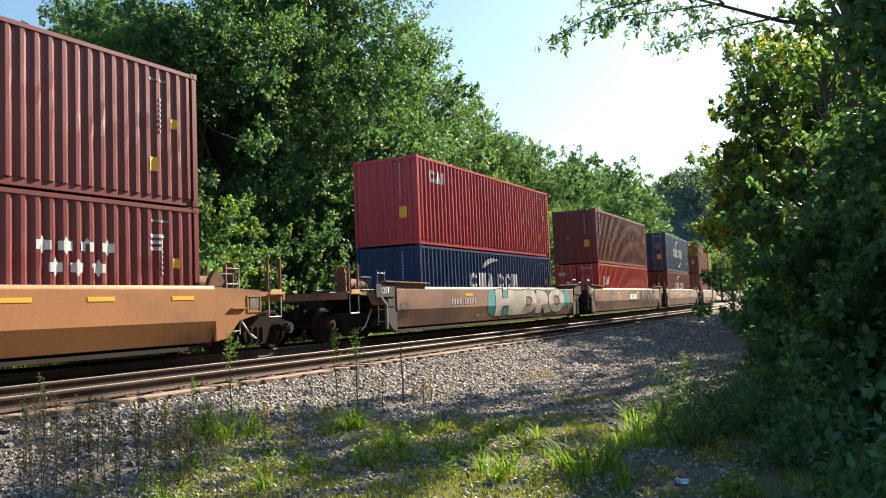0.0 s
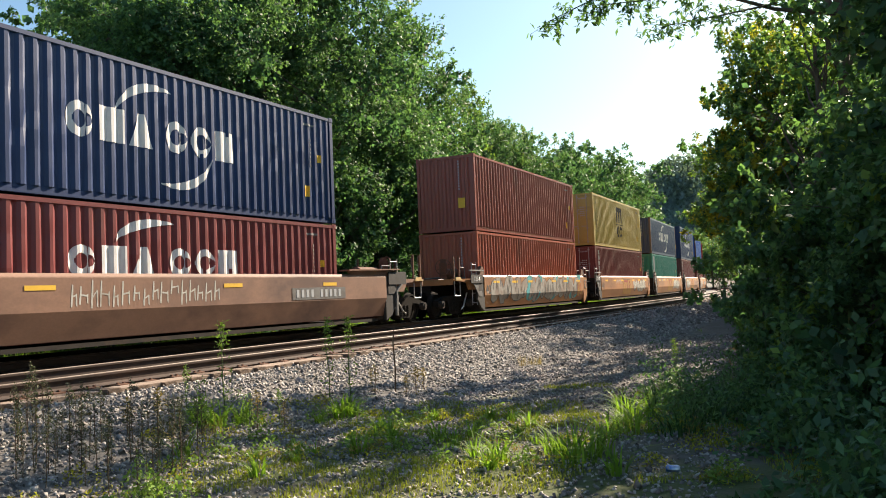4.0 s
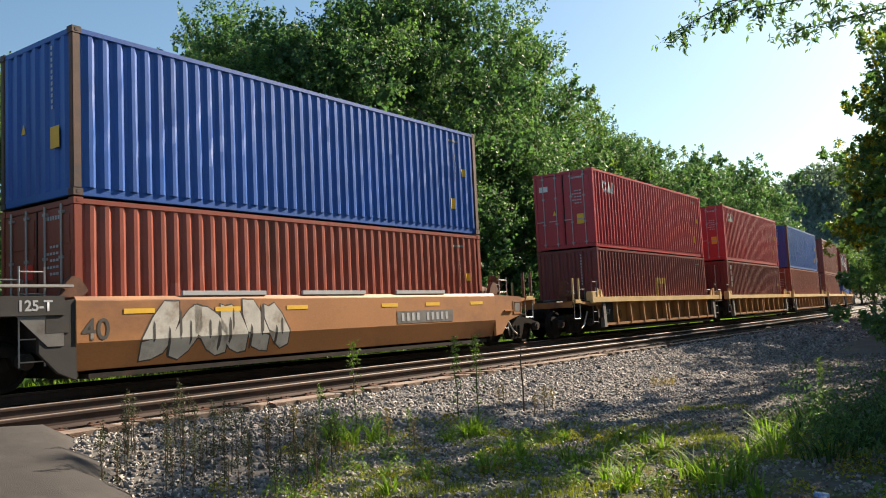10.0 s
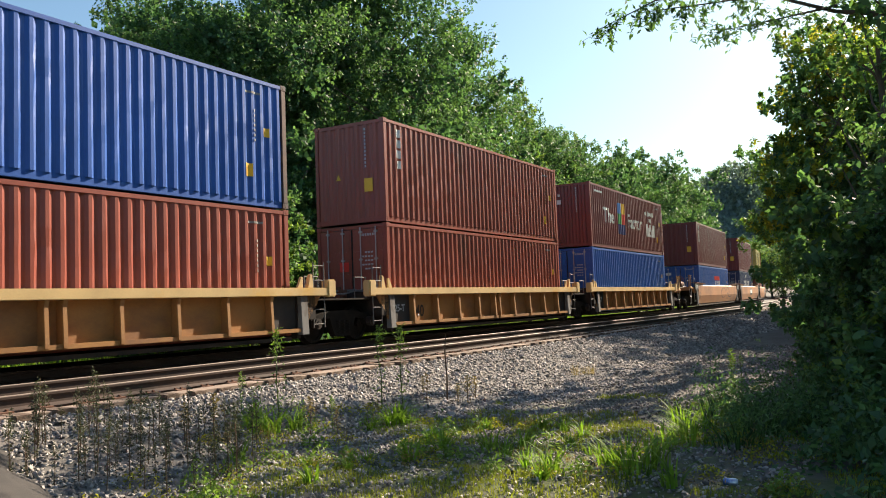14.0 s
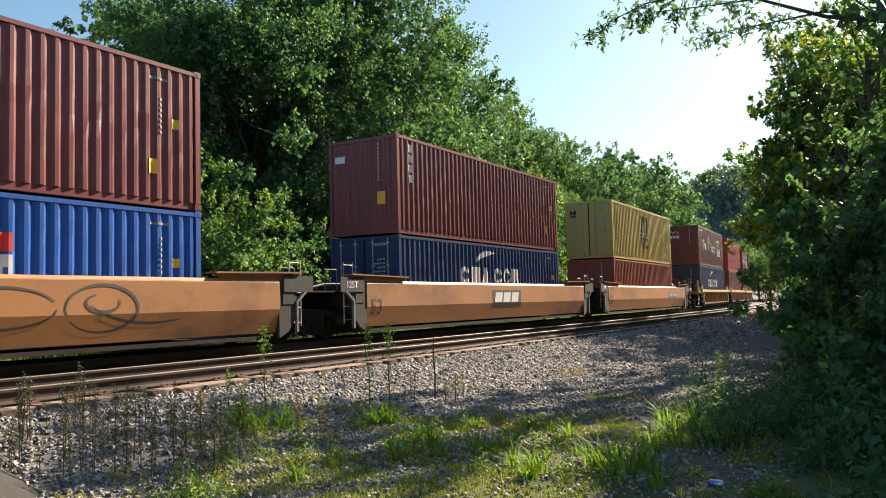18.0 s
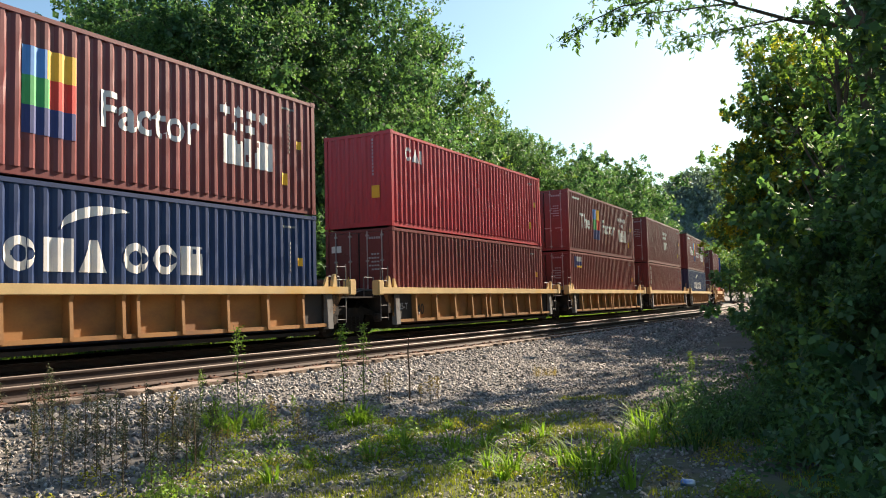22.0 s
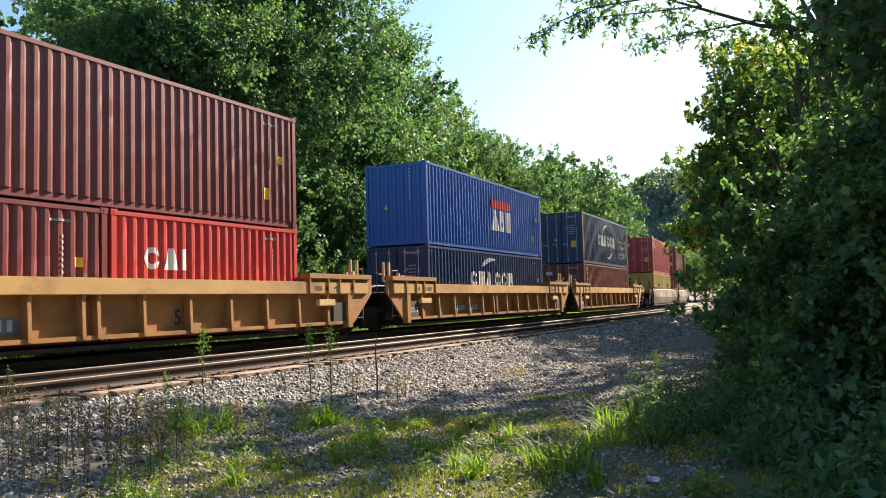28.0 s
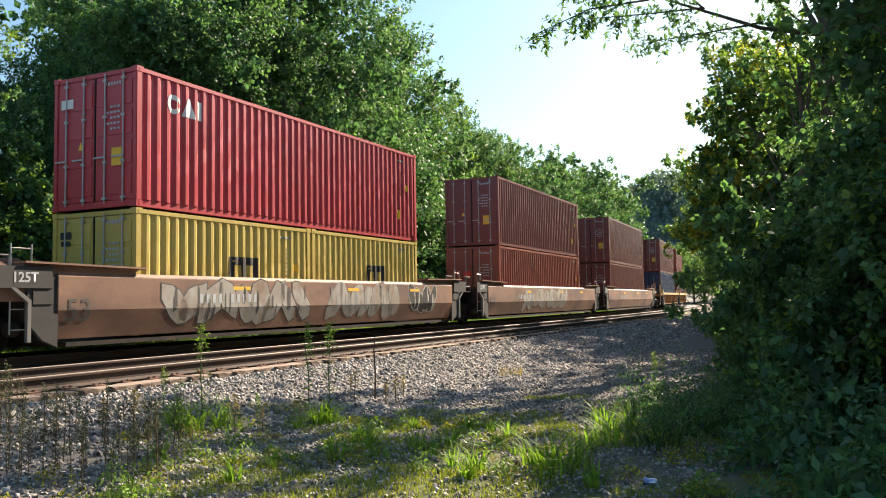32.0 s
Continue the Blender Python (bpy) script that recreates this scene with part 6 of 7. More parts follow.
# ---- leaves ----
def leaf_cloud(name, centres, normals, size, mat, rng, spread=0.4, aspect=0.6):
    """Single bent leaves, four corners each, at the given places."""
    n = len(centres)
    d = rng.normal(0, 1, (n, 3))
    d[:, 2] -= 0.35
    d /= np.linalg.norm(d, axis=1, keepdims=True)
    nn = normals + rng.normal(0, spread, (n, 3))
    side = np.cross(d, nn)
    side /= np.maximum(np.linalg.norm(side, axis=1, keepdims=True), 1e-6)
    up = np.cross(side, d)
    L = size * rng.uniform(0.6, 1.35, n)[:, None]
    W = L * aspect * rng.uniform(0.7, 1.2, n)[:, None] * 0.5
    base = centres
    mid = centres + d * L * 0.45
    v = np.stack([base, mid + side * W + up * L * 0.10, base + d * L, mid - side * W + up * L * 0.10], 1)
    me = bpy.data.meshes.new(name)
    quads_to(me, v.reshape(-1, 3), np.arange(4 * n).reshape(n, 4))
    me.materials.append(mat)
    return me


def crown_points(rng, lobes, n, per=30):
    """Places for leaves on pointed sprays that rise from the outer part of rounded lobes, with gaps: (centre, radii) each."""
    vol = np.array([r[0] * r[1] * r[2] for _, r in lobes]) ** 0.7
    pick = rng.choice(len(lobes), max(30, n // per), p=vol / vol.sum())
    k = len(pick)
    c = np.array([l[0] for l in lobes])[pick]
    r = np.array([l[1] for l in lobes])[pick]
    d = rng.normal(0, 1, (k, 3))
    d[:, 2] += 0.35
    d /= np.linalg.norm(d, axis=1, keepdims=True)
    foot = c + d * r * rng.uniform(0.40, 1.0, k)[:, None]
    axis = d * 0.8 + np.array([0, 0, 0.75]) + rng.normal(0, 0.3, (k, 3))
    axis /= np.linalg.norm(axis, axis=1, keepdims=True)
    size = r.mean(1) * rng.uniform(0.22, 0.50, k)
    j = rng.integers(0, k, n)
    t = rng.uniform(0, 1, n) ** 0.85
    off = rng.normal(0, 1, (n, 3))
    off -= axis[j] * (off * axis[j]).sum(1, keepdims=True)
    p = foot[j] + axis[j] * (size[j] * t)[:, None] + off * (size[j] * 0.25 * (1.02 - t) ** 0.6)[:, None]
    return p, off * 0.35 + d[j] * 0.5 + np.array([0, 0, 0.7]), foot, d


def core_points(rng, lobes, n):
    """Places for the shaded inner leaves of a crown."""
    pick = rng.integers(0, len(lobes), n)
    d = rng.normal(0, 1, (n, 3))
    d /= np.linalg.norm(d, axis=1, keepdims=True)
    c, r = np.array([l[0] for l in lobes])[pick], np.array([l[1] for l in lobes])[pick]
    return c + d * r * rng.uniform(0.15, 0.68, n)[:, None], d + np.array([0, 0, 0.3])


def limb_path(a, b, rng, n=5, bow=0.12):
    a, b = np.array(a, float), np.array(b, float)
    ln = np.linalg.norm(b - a)
    pts = [a + (b - a) * t + rng.normal(0, bow * ln * 0.25, 3) * math.sin(math.pi * t) + np.array([0, 0, -bow * ln * math.sin(math.pi * t) * 0.4]) for t in np.linspace(0, 1, n)]
    return [tuple(p) for p in pts]


def make_tree(seed, height, spread, leaves, leaf, mats, label, bare=0.22, core=0.09, lean=0.0):
    """A tapered trunk, limbs that fork, and a crown of clumped leaves with gaps. Origin at its foot."""
    rng = np.random.default_rng(seed)
    root = new("tree")
    tagged(root, label, "tree", kind="thing")
    sh = Shape()
    top = np.array([lean * height * 0.2, 0, height * 0.82])
    tr = limb_path((0, 0, -0.3), top, rng, 8, 0.05)
    r0 = 0.020 * height
    sh.path(tr, list(np.linspace(r0, r0 * 0.25, 8)), 9)
    lobes = []
    nl = 12 + int(height / 1.4)
    for i in range(nl):
        t = bare + (1 - bare) * (i + rng.uniform(0, 0.8)) / nl
        a = rng.uniform(0, 2 * math.pi) + i * 2.4
        reach = spread * (1.0 - 0.75 * max(0, t - 0.35) ** 1.3) * rng.uniform(0.55, 1.0) * min(1.0, 0.55 + t * 1.6)
        k = min(len(tr) - 1, int(t * len(tr)))
        start = np.array(tr[max(0, k - 1)])
        end = np.array([math.cos(a) * reach + top[0] * t, math.sin(a) * reach, height * (0.12 + 0.80 * t)])
        sh.path(limb_path(start, end, rng, 5, 0.1), list(np.linspace(r0 * 0.42 * (1 - 0.5 * t), r0 * 0.06, 5)), 6)
        rr = spread * rng.uniform(0.30, 0.46)
        lobes.append((end, np.array([rr, rr, rr * rng.uniform(0.65, 0.95)])))
        for _ in range(2):
            e2 = end + rng.normal(0, 1, 3) * rr * 0.8
            sh.path(limb_path(end, e2, rng, 3, 0.1), list(np.linspace(r0 * 0.10, r0 * 0.03, 3)), 4)
            lobes.append((e2, np.array([rr, rr, rr * 0.8]) * rng.uniform(0.45, 0.75)))
    part("trunk", sh.mesh("trunk", BARK), root, "grey-brown trunk and limbs")
    share = np.array([m[1] for m in mats], float)
    for mat, w in mats:
        p, nor, _, _ = crown_points(np.random.default_rng(seed * 7 + int(w * 100)), lobes, int(leaves * w / share.sum()))
        part("crown", leaf_cloud("crown", p, nor, leaf, mat, rng, 0.4, 0.72), root, "leafy crown")
    # Inner leaves take the dark green: the crown's inner shade put into colour.
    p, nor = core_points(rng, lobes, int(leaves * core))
    part("inner_crown", leaf_cloud("inner_crown", p, nor, leaf * 1.7, LEAF["dark"], rng, 0.6, 0.8), root, "inner leaves coloured dark as in shade")
    return root


def place(ob, x, y, turn, size=1.0, dz=0.0):
    z = float(ground_z(np.array([x]), np.array([y]))[0]) + dz
    ob.matrix_basis = pose(x, y, z, 0, 0, turn) @ Matrix.Scale(size, 4)
    return ob


def again(src, x, y, turn, size=1.0, dz=0.0, label=""):
    z = float(ground_z(np.array([x]), np.array([y]))[0]) + dz
    src_scale = src.scale.copy()
    src.scale = (1, 1, 1)
    c = copy_thing(src, pose(x, y, z, 0, 0, turn) @ Matrix.Scale(size, 4))
    src.scale = src_scale
    if label:
        c["label"] = label
    return c


GREENS = [(LEAF["mid"], 0.6), (LEAF["dark"], 0.4)]
BIG = [make_tree(101, 18.5, 6.6, 82000, 0.165, GREENS, "tall leafy broadleaf tree beside the tracks"),
       make_tree(102, 17.0, 5.4, 66000, 0.16, [(LEAF["mid"], 0.7), (LEAF["light"], 0.3)], "tall bright green broadleaf tree beside the tracks"),
       make_tree(103, 19.5, 6.8, 82000, 0.165, GREENS, "tall dark green broadleaf tree beside the tracks", bare=0.12),
       make_tree(104, 18.0, 6.4, 34000, 0.26, [(LEAF["mid"], 0.65), (LEAF["dark"], 0.35)], "tall sunlit tree farther along the bend", bare=0.06)]
# Light leaves put the sun into the young tree's colour.
UNDER = [make_tree(111, 6.5, 2.9, 14000, 0.14, [(LEAF["light"], 0.55), (LEAF["mid"], 0.45)], "young tree at the wood's edge, leaves coloured light as sunlit", bare=0.05),
         # Mostly dark leaves put the wood's shade into the shrub's colour.
         make_tree(112, 5.0, 3.0, 12000, 0.15, [(LEAF["mid"], 0.25), (LEAF["dark"], 0.75)], "leafy shrub at the wood's edge, coloured dark as in shade", bare=0.03)]
_placed = set()


def stand(kinds, k, x, y, turn, size):
    """Sets a tree: the first of its kind itself, then copies of it."""
    if (id(kinds), k) not in _placed:
        _placed.add((id(kinds), k))
        return place(kinds[k], x, y, turn, size)
    return again(kinds[k], x, y, turn, size)


def far_side():
    """The wood behind the train, tallest beside the viewer and following the bend."""
    rng = random.Random(3)
    edge = ((4, -13, 2, 8), (13.6, -13, 1, 11.6), (19.2, -13, 2, 11.4), (9.5, -14, 1, 9), (27.4, -13, 0, 17), (29, -12.5, 2, 19.5), (36, -12.5, 0, 20.5), (43, -13, 2, 19.2), (50, -12.5, 1, 17.4), (57, -13, 0, 16.4), (64, -12.5, 1, 16.2), (71, -13, 2, 16.2), (79, -12.5, 0, 17), (88, -13, 1, 18.2), (98, -12.5, 2, 19), (109, -13, 0, 19.6), (120, -12.5, 1, 19.8), (132, -12.5, 2, 20), (144, -12, 1, 18))
    beyond = ((-34, -14, 0, 8), (-26, -13, 2, 7), (-10, -13, 0, 6.5), (-3, -15, 1, 7.5))
    behind = ((-18, -16, 1, 8), (9, -19, 3, 8), (31, -20, 3, 18), (37, -19, 3, 20), (47, -21, 3, 20), (60, -21, 3, 17), (82, -20, 1, 18), (104, -21, 0, 20), (126, -20, 0, 20))
    for s, u, k, tall in edge + beyond + behind:
        x, y, h = at(s, u)
        k = 3 if s > 76 or s < 6 else k
        stand(BIG, k, x, y, rng.uniform(0, 360), tall / (19.6, 18.0, 20.4, 19.2)[k])
    x, y, h = at(22, -7.2)
    stand(UNDER, 0, x, y, 40, 0.9)
    for s, u, size in ((19.9, -9.2, 1.1), (21.0, -8.6, 0.85)):
        x, y, h = at(s, u)
        stand(UNDER, 0, x, y, s * 50, size)
    for s in range(-32, 150, 5):
        x, y, h = at(s + rng.uniform(-1.5, 1.5), -8.2 - rng.uniform(0, 2.6))
        stand(UNDER, rng.randrange(2) if s > 48 else 1, x, y, rng.uniform(0, 360), rng.uniform(0.75, 1.25))
    for s in range(-12, 44, 6):
        x, y, h = at(s + rng.uniform(-1.5, 1.5), -16.5 - rng.uniform(0, 3))
        stand(UNDER, 1, x, y, rng.uniform(0, 360), rng.uniform(1.1, 1.5))


far_side()

# ---- the hedge and trees on the viewer's side ----
NEARBY = [make_tree(121, 11.0, 3.9, 42000, 0.165, [(LEAF["mid"], 0.42), (LEAF["light"], 0.36), (LEAF["gold"], 0.22)], "leafy tree in the hedge, some leaves coloured sunlit yellow", bare=0.26, core=0.04),
          make_tree(122, 10.0, 3.4, 38000, 0.15, [(LEAF["dark"], 0.2), (LEAF["mid"], 0.6), (LEAF["light"], 0.2)], "dense dark green tree in the hedge", bare=0.04, core=0.08),
          # The next two are added to cast dappled shade on the lot.
          make_tree(123, 17.0, 2.9, 4200, 0.24, [(LEAF["mid"], 0.6), (LEAF["dark"], 0.4)], "tall tree with a thin high crown out of view, added for its shade", bare=0.72, core=0.0),
          make_tree(124, 12.5, 2.6, 3800, 0.21, [(LEAF["mid"], 0.6), (LEAF["light"], 0.4)], "slender thin-leaved tree added to shade the lot", bare=0.45, core=0.03)]
BUSH = [make_tree(131, 3.4, 1.9, 12000, 0.115, [(LEAF["dark"], 0.3), (LEAF["mid"], 0.7)], "dense dark green bush beside the dirt lot", bare=0.0),
        make_tree(132, 2.6, 1.7, 10000, 0.105, [(LEAF["mid"], 0.7), (LEAF["light"], 0.3)], "leafy green bush beside the dirt lot", bare=0.0)]


def near_side():
    # The first tree and kinds 2 and 3 are placed for their shade.
    for k, x, y, turn, sc in ((1, 12.7, 17.0, 20, 1.0), (1, 7.4, 9.8, 60, 0.70), (1, 6.3, 8.3, 140, 0.66), (2, 13.8, 27.0, 140, 1.0), (3, 12.9, 27.4, 30, 0.9), (0, 18.6, 28.0, 80, 0.88), (0, 18.2, 40.6, 250, 1.22), (0, 20.8, 43.4, 170, 1.30), (0, 24.2, 54.5, 90, 1.15), (0, 24.5, 45.5, 30, 1.25), (1, 19.8, 38.5, 60, 1.1), (0, 23.7, 47.5, 10, 1.0), (1, 10.2, 8.0, 70, 0.95), (0, 12.4, 4.0, 120, 1.05), (1, 15.5, 11.5, 200, 1.2), (0, 16.5, 21.0, 330, 0.9), (1, 21.0, 30.0, 40, 1.0)):
        stand(NEARBY, k, x, y, turn, sc)
    for x, y, turn, sc in ((28.3, 55.5, 200, 0.5), (28.0, 39.0, 30, 0.6), (33.8, 65.0, 90, 0.52), (40.0, 77.0, 300, 0.55), (46.0, 92.0, 20, 0.5), (51.0, 106.0, 20, 0.45), (55.0, 120.0, 60, 0.42), (60.0, 134.0, 200, 0.42)):
        stand(BIG, 3, x, y, turn, sc)
    close = ((0, 7.6, 4.2, 60, 1), (1, 6.2, 6, 10, 0.9), (0, 6.6, 8.6, 10, 0.95), (0, 4.7, 9, 200, 0.5), (0, 5.4, 9.7, 150, 0.6), (1, 4.7, 10.3, 20, 0.5), (1, 6, 10.4, 80, 0.75), (0, 5.5, 11.2, 200, 0.72), (0, 7.5, 11.6, 150, 1.1), (1, 5.6, 12.4, 70, 0.75), (1, 5.2, 12.6, 90, 0.55), (1, 6.9, 13.6, 30, 0.85), (0, 7.6, 15.2, 20, 0.85), (0, 8.7, 15.4, 220, 1.15), (1, 8.6, 17, 120, 0.9), (1, 8.4, 17.6, 260, 0.95), (0, 10.9, 19.8, 310, 1.1))
    farther = ((1, 11.4, 23, 0, 1), (0, 12.4, 24.4, 200, 1.1), (0, 13.4, 26.8, 45, 1.2), (1, 14.2, 30, 100, 1.1), (1, 15.4, 32.6, 10, 1.2), (0, 16.8, 34.8, 190, 1.25), (1, 18.4, 39, 20, 1.2), (0, 20.8, 43.5, 75, 1.3), (1, 22, 48.5, 200, 1.3), (0, 25.2, 54, 10, 1.4), (0, 29.6, 64, 110, 1.4))
    for k, x, y, turn, sc in close + farther:
        stand(BUSH, k, x, y, turn, sc)


near_side()


def overhanging_limb():
    """A tree whose long limb reaches out over the dirt lot, with feathered leaves hanging from its twigs."""
    rng = np.random.default_rng(77)
    root = new("tree")
    tagged(root, "tree with a long thin limb hanging over the lot", "tree", kind="thing")
    foot = np.array([9.6, 10.6, 0.0])
    foot[2] = float(ground_z(foot[:1], foot[1:2])[0]) - 0.2
    sh = Shape()
    trunk = [tuple(foot), (9.4, 10.7, 2.0), (8.9, 10.9, 3.6), (8.1, 11.2, 4.6)]
    sh.path(trunk, [0.17, 0.15, 0.12, 0.10], 8)
    main = [(8.1, 11.2, 4.6), (6.9, 11.6, 5.15), (5.9, 11.9, 5.42), (5.1, 12.0, 5.55), (4.3, 12.1, 5.85), (3.5, 12.2, 6.15)]
    sh.path(main, [0.085, 0.058, 0.040, 0.030, 0.022, 0.013], 7)
    ends = []
    twigs = [((5.1, 12.0, 5.55), (4.2, 11.9, 5.45), (3.45, 11.9, 5.40)), ((4.3, 12.1, 5.85), (3.4, 12.0, 5.85), (2.6, 12.0, 5.75)), ((3.5, 12.2, 6.15), (2.6, 12.1, 5.95), (1.75, 12.0, 5.52)),
             ((4.3, 12.1, 5.85), (3.7, 12.0, 6.3), (2.9, 12.0, 6.5)), ((5.9, 11.9, 5.42), (5.3, 11.8, 5.9), (4.6, 11.8, 6.3)), ((3.5, 12.2, 6.15), (2.7, 12.2, 6.3), (2.1, 12.1, 6.2)), ((6.9, 11.6, 5.15), (6.2, 11.5, 5.7), (5.6, 11.5, 6.3))]
    for tw in twigs:
        p = [tuple(np.array(q) + rng.normal(0, 0.03, 3)) for q in tw]
        sh.path(p, [0.018, 0.011, 0.006], 5)
        ends.append(p)
    fronds = []
    for p in ends:
        a, b, c = map(np.array, p)
        for t in np.linspace(0.15, 1.0, 11):
            q = a + (b - a) * min(1, 2 * t) if t < 0.5 else b + (c - b) * (2 * t - 1)
            for _ in range(2):
                d = (c - a) / np.linalg.norm(c - a) * 0.6 + rng.normal(0, 0.55, 3)
                d[2] -= 0.3
                d /= np.linalg.norm(d)
                fronds.append((q, d, rng.uniform(0.28, 0.48)))
    pts, nor = [], []
    for q, d, ln in fronds:
        e = q + d * ln
        sh.tube(tuple(q), tuple(e), 0.004, 0.002, 4, caps=False)
        for k in np.linspace(0.15, 1, 9):
            for _ in range(2):
                pts.append(q + (e - q) * k + rng.normal(0, 0.02, 3))
                nor.append((0, 0, 1.0))
    part("trunk", sh.mesh("trunk", BARK), root, "thin grey-brown limb and twigs")
    part("crown", leaf_cloud("crown", np.array(pts), np.array(nor), 0.105, LEAF["mid"], rng, 0.4, 0.40), root, "feathered green leaves")
    lobes = [((9.0, 10.6, 5.6), np.array([1.4, 1.4, 1.3])), ((8.0, 11.2, 6.4), np.array([1.3, 1.2, 1.1])), ((10.0, 10.2, 6.8), np.array([1.8, 1.6, 1.4])), ((7.4, 10.6, 7.0), np.array([1.2, 1.2, 1.0]))]
    lobes = [(np.array(c), r) for c, r in lobes]
    p, n2, _, _ = crown_points(rng, lobes, 9000)
    part("crown", leaf_cloud("crown", p, n2, 0.15, LEAF["mid"], rng), root, "leafy crown")
    p, n2, _, _ = crown_points(rng, lobes[:2], 1600)
    # Sunlight on these leaves is put into their yellow colour.
    part("crown", leaf_cloud("crown", p, n2, 0.16, LEAF["gold"], rng), root, "leaves coloured sunlit yellow")


overhanging_limb()


# ---- distance ----
def wooded_hill():
    """A far hill covered with woods, its haze put into a pale blue-green leaf colour."""
    root = new("wooded_hill")
    tagged(root, "distant hill covered with dense woods, haze put into its colour", "hill", kind="structure")
    rng = np.random.default_rng(8)
    cx, cy, rx, ry, top = 99.0, 330.0, 47.0, 60.0, 46.0
    n = 36
    a = np.linspace(-1.25, 1.25, n)
    A, B = np.meshgrid(a, a, indexing="ij")
    r = np.hypot(A, B)
    Z = top * np.exp(-(r * 1.25) ** 2) - 2 + 1.5 * smooth_noise(A * 60, B * 60, 14, 5)
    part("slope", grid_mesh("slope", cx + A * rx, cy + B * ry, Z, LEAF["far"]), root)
    m = 26000
    u = rng.uniform(-1.2, 1.2, (m, 2))
    z = top * np.exp(-((u[:, 0] ** 2 + u[:, 1] ** 2)) * 1.5625) - 2
    crown = rng.normal(0, 1, (420, 3)) * np.array([0.55, 0.55, 0])
    pick = rng.integers(0, 420, m)
    c = crown[pick]
    cz = top * np.exp(-(c[:, 0] ** 2 + c[:, 1] ** 2) * 1.5625) - 2
    d = rng.normal(0, 1, (m, 3))
    d /= np.linalg.norm(d, axis=1, keepdims=True)
    p = np.stack([cx + c[:, 0] * rx, cy + c[:, 1] * ry, cz + 3.5], -1) + d * np.array([4.2, 4.2, 4.6])
    part("woods", leaf_cloud("woods", p, d + np.array([0, 0, 0.6]), 1.5, LEAF["far"], rng, 0.4, 0.8), root, "tree crowns in a haze-tinted colour")


wooded_hill()


def far_bend():
    """Sunlit trees round the outside of the bend, closing the view along the rails."""
    rng = random.Random(12)
    for x, y, k, sc in ((52, 142, 1, 0.72), (47, 158, 1, 0.66), (58, 160, 0, 0.75), (44, 178, 1, 0.7), (55, 186, 2, 0.78), (66, 176, 1, 0.8), (38, 200, 0, 0.85), (50, 210, 1, 0.9), (62, 205, 1, 0.9), (76, 195, 0, 0.9), (28, 215, 2, 0.9), (88, 185, 2, 0.9), (70, 225, 0, 1.0), (15, 225, 0, 0.95)):
        # All take the light-leaved kind, far sunlight put into leaf colour.
        stand(BIG, 1, x, y, rng.uniform(0, 360), sc * 0.90)
    for x, y in ((48, 146), (44, 150), (52, 152), (41, 165), (48, 170)):
        stand(UNDER, 0, x, y, rng.uniform(0, 360), rng.uniform(1.0, 1.5))


far_bend()


# ---- grasses and weeds ----
def blades(rng, n, height, spread, width, lean, seg=4, splay=0.6):
    """Curved tapering blades from one root: corners and faces."""
    V, F = [], []
    for _ in range(n):
        a = rng.uniform(0, 2 * math.pi)
        r = spread * rng.uniform(0, 1) ** 0.5
        x, y = r * math.cos(a), r * math.sin(a)
        h = height * rng.uniform(0.5, 1.1)
        out = rng.uniform(0.1, lean) * h
        b = a + rng.uniform(-splay, splay)
        dx, dy = math.cos(b), math.sin(b)
        w = width * rng.uniform(0.6, 1.2)
        i = len(V)
        for k in range(seg + 1):
            t = k / seg
            px, py = x + dx * out * t * t, y + dy * out * t * t
            pz = h * (t - 0.28 * lean * t ** 3)
            ww = w * (1 - t ** 1.6) * 0.5 + 0.0008
            V += [(px - dy * ww, py + dx * ww, pz), (px + dy * ww, py - dx * ww, pz)]
        F += [(i + 2 * k, i + 2 * k + 1, i + 2 * k + 3, i + 2 * k + 2) for k in range(seg)]
    return V, F


def tuft_mesh(seed, mat, **k):
    V, F = blades(random.Random(seed), **k)
    me = bpy.data.meshes.new("grass_tuft")
    me.from_pydata(V, [], F)
    me.materials.append(mat)
    me.shade_smooth()
    return me


def plant(name, label, cat, parts_, x, y, turn=0.0, size=1.0, group=""):
    z = float(ground_z(np.array([x]), np.array([y]))[0]) - 0.01
    root = new(name)
    root.matrix_basis = pose(x, y, z, 0, 0, turn) @ Matrix.Scale(size, 4)
    tagged(root, label, cat, group=group, kind="thing")
    for nm, me in parts_:
        part(nm, me, root)
    return root


BROAD = [tuft_mesh(201 + i, GRASS, n=26, height=0.46, spread=0.10, width=0.026, lean=1.35) for i in range(3)]
TALLB = [tuft_mesh(211 + i, GRASS, n=46, height=0.56, spread=0.20, width=0.022, lean=1.4) for i in range(2)]
SHADEB = [tuft_mesh(215 + i, SHADEGRASS, n=44, height=0.52, spread=0.26, width=0.020, lean=1.2) for i in range(2)]
SHORTB = [tuft_mesh(221 + i, MOSSGRASS, n=60, height=0.14, spread=0.24, width=0.008, lean=0.7) for i in range(3)]
STRAW = [tuft_mesh(231 + i, DRYGRASS, n=30, height=0.34, spread=0.14, width=0.006, lean=0.6) for i in range(2)]


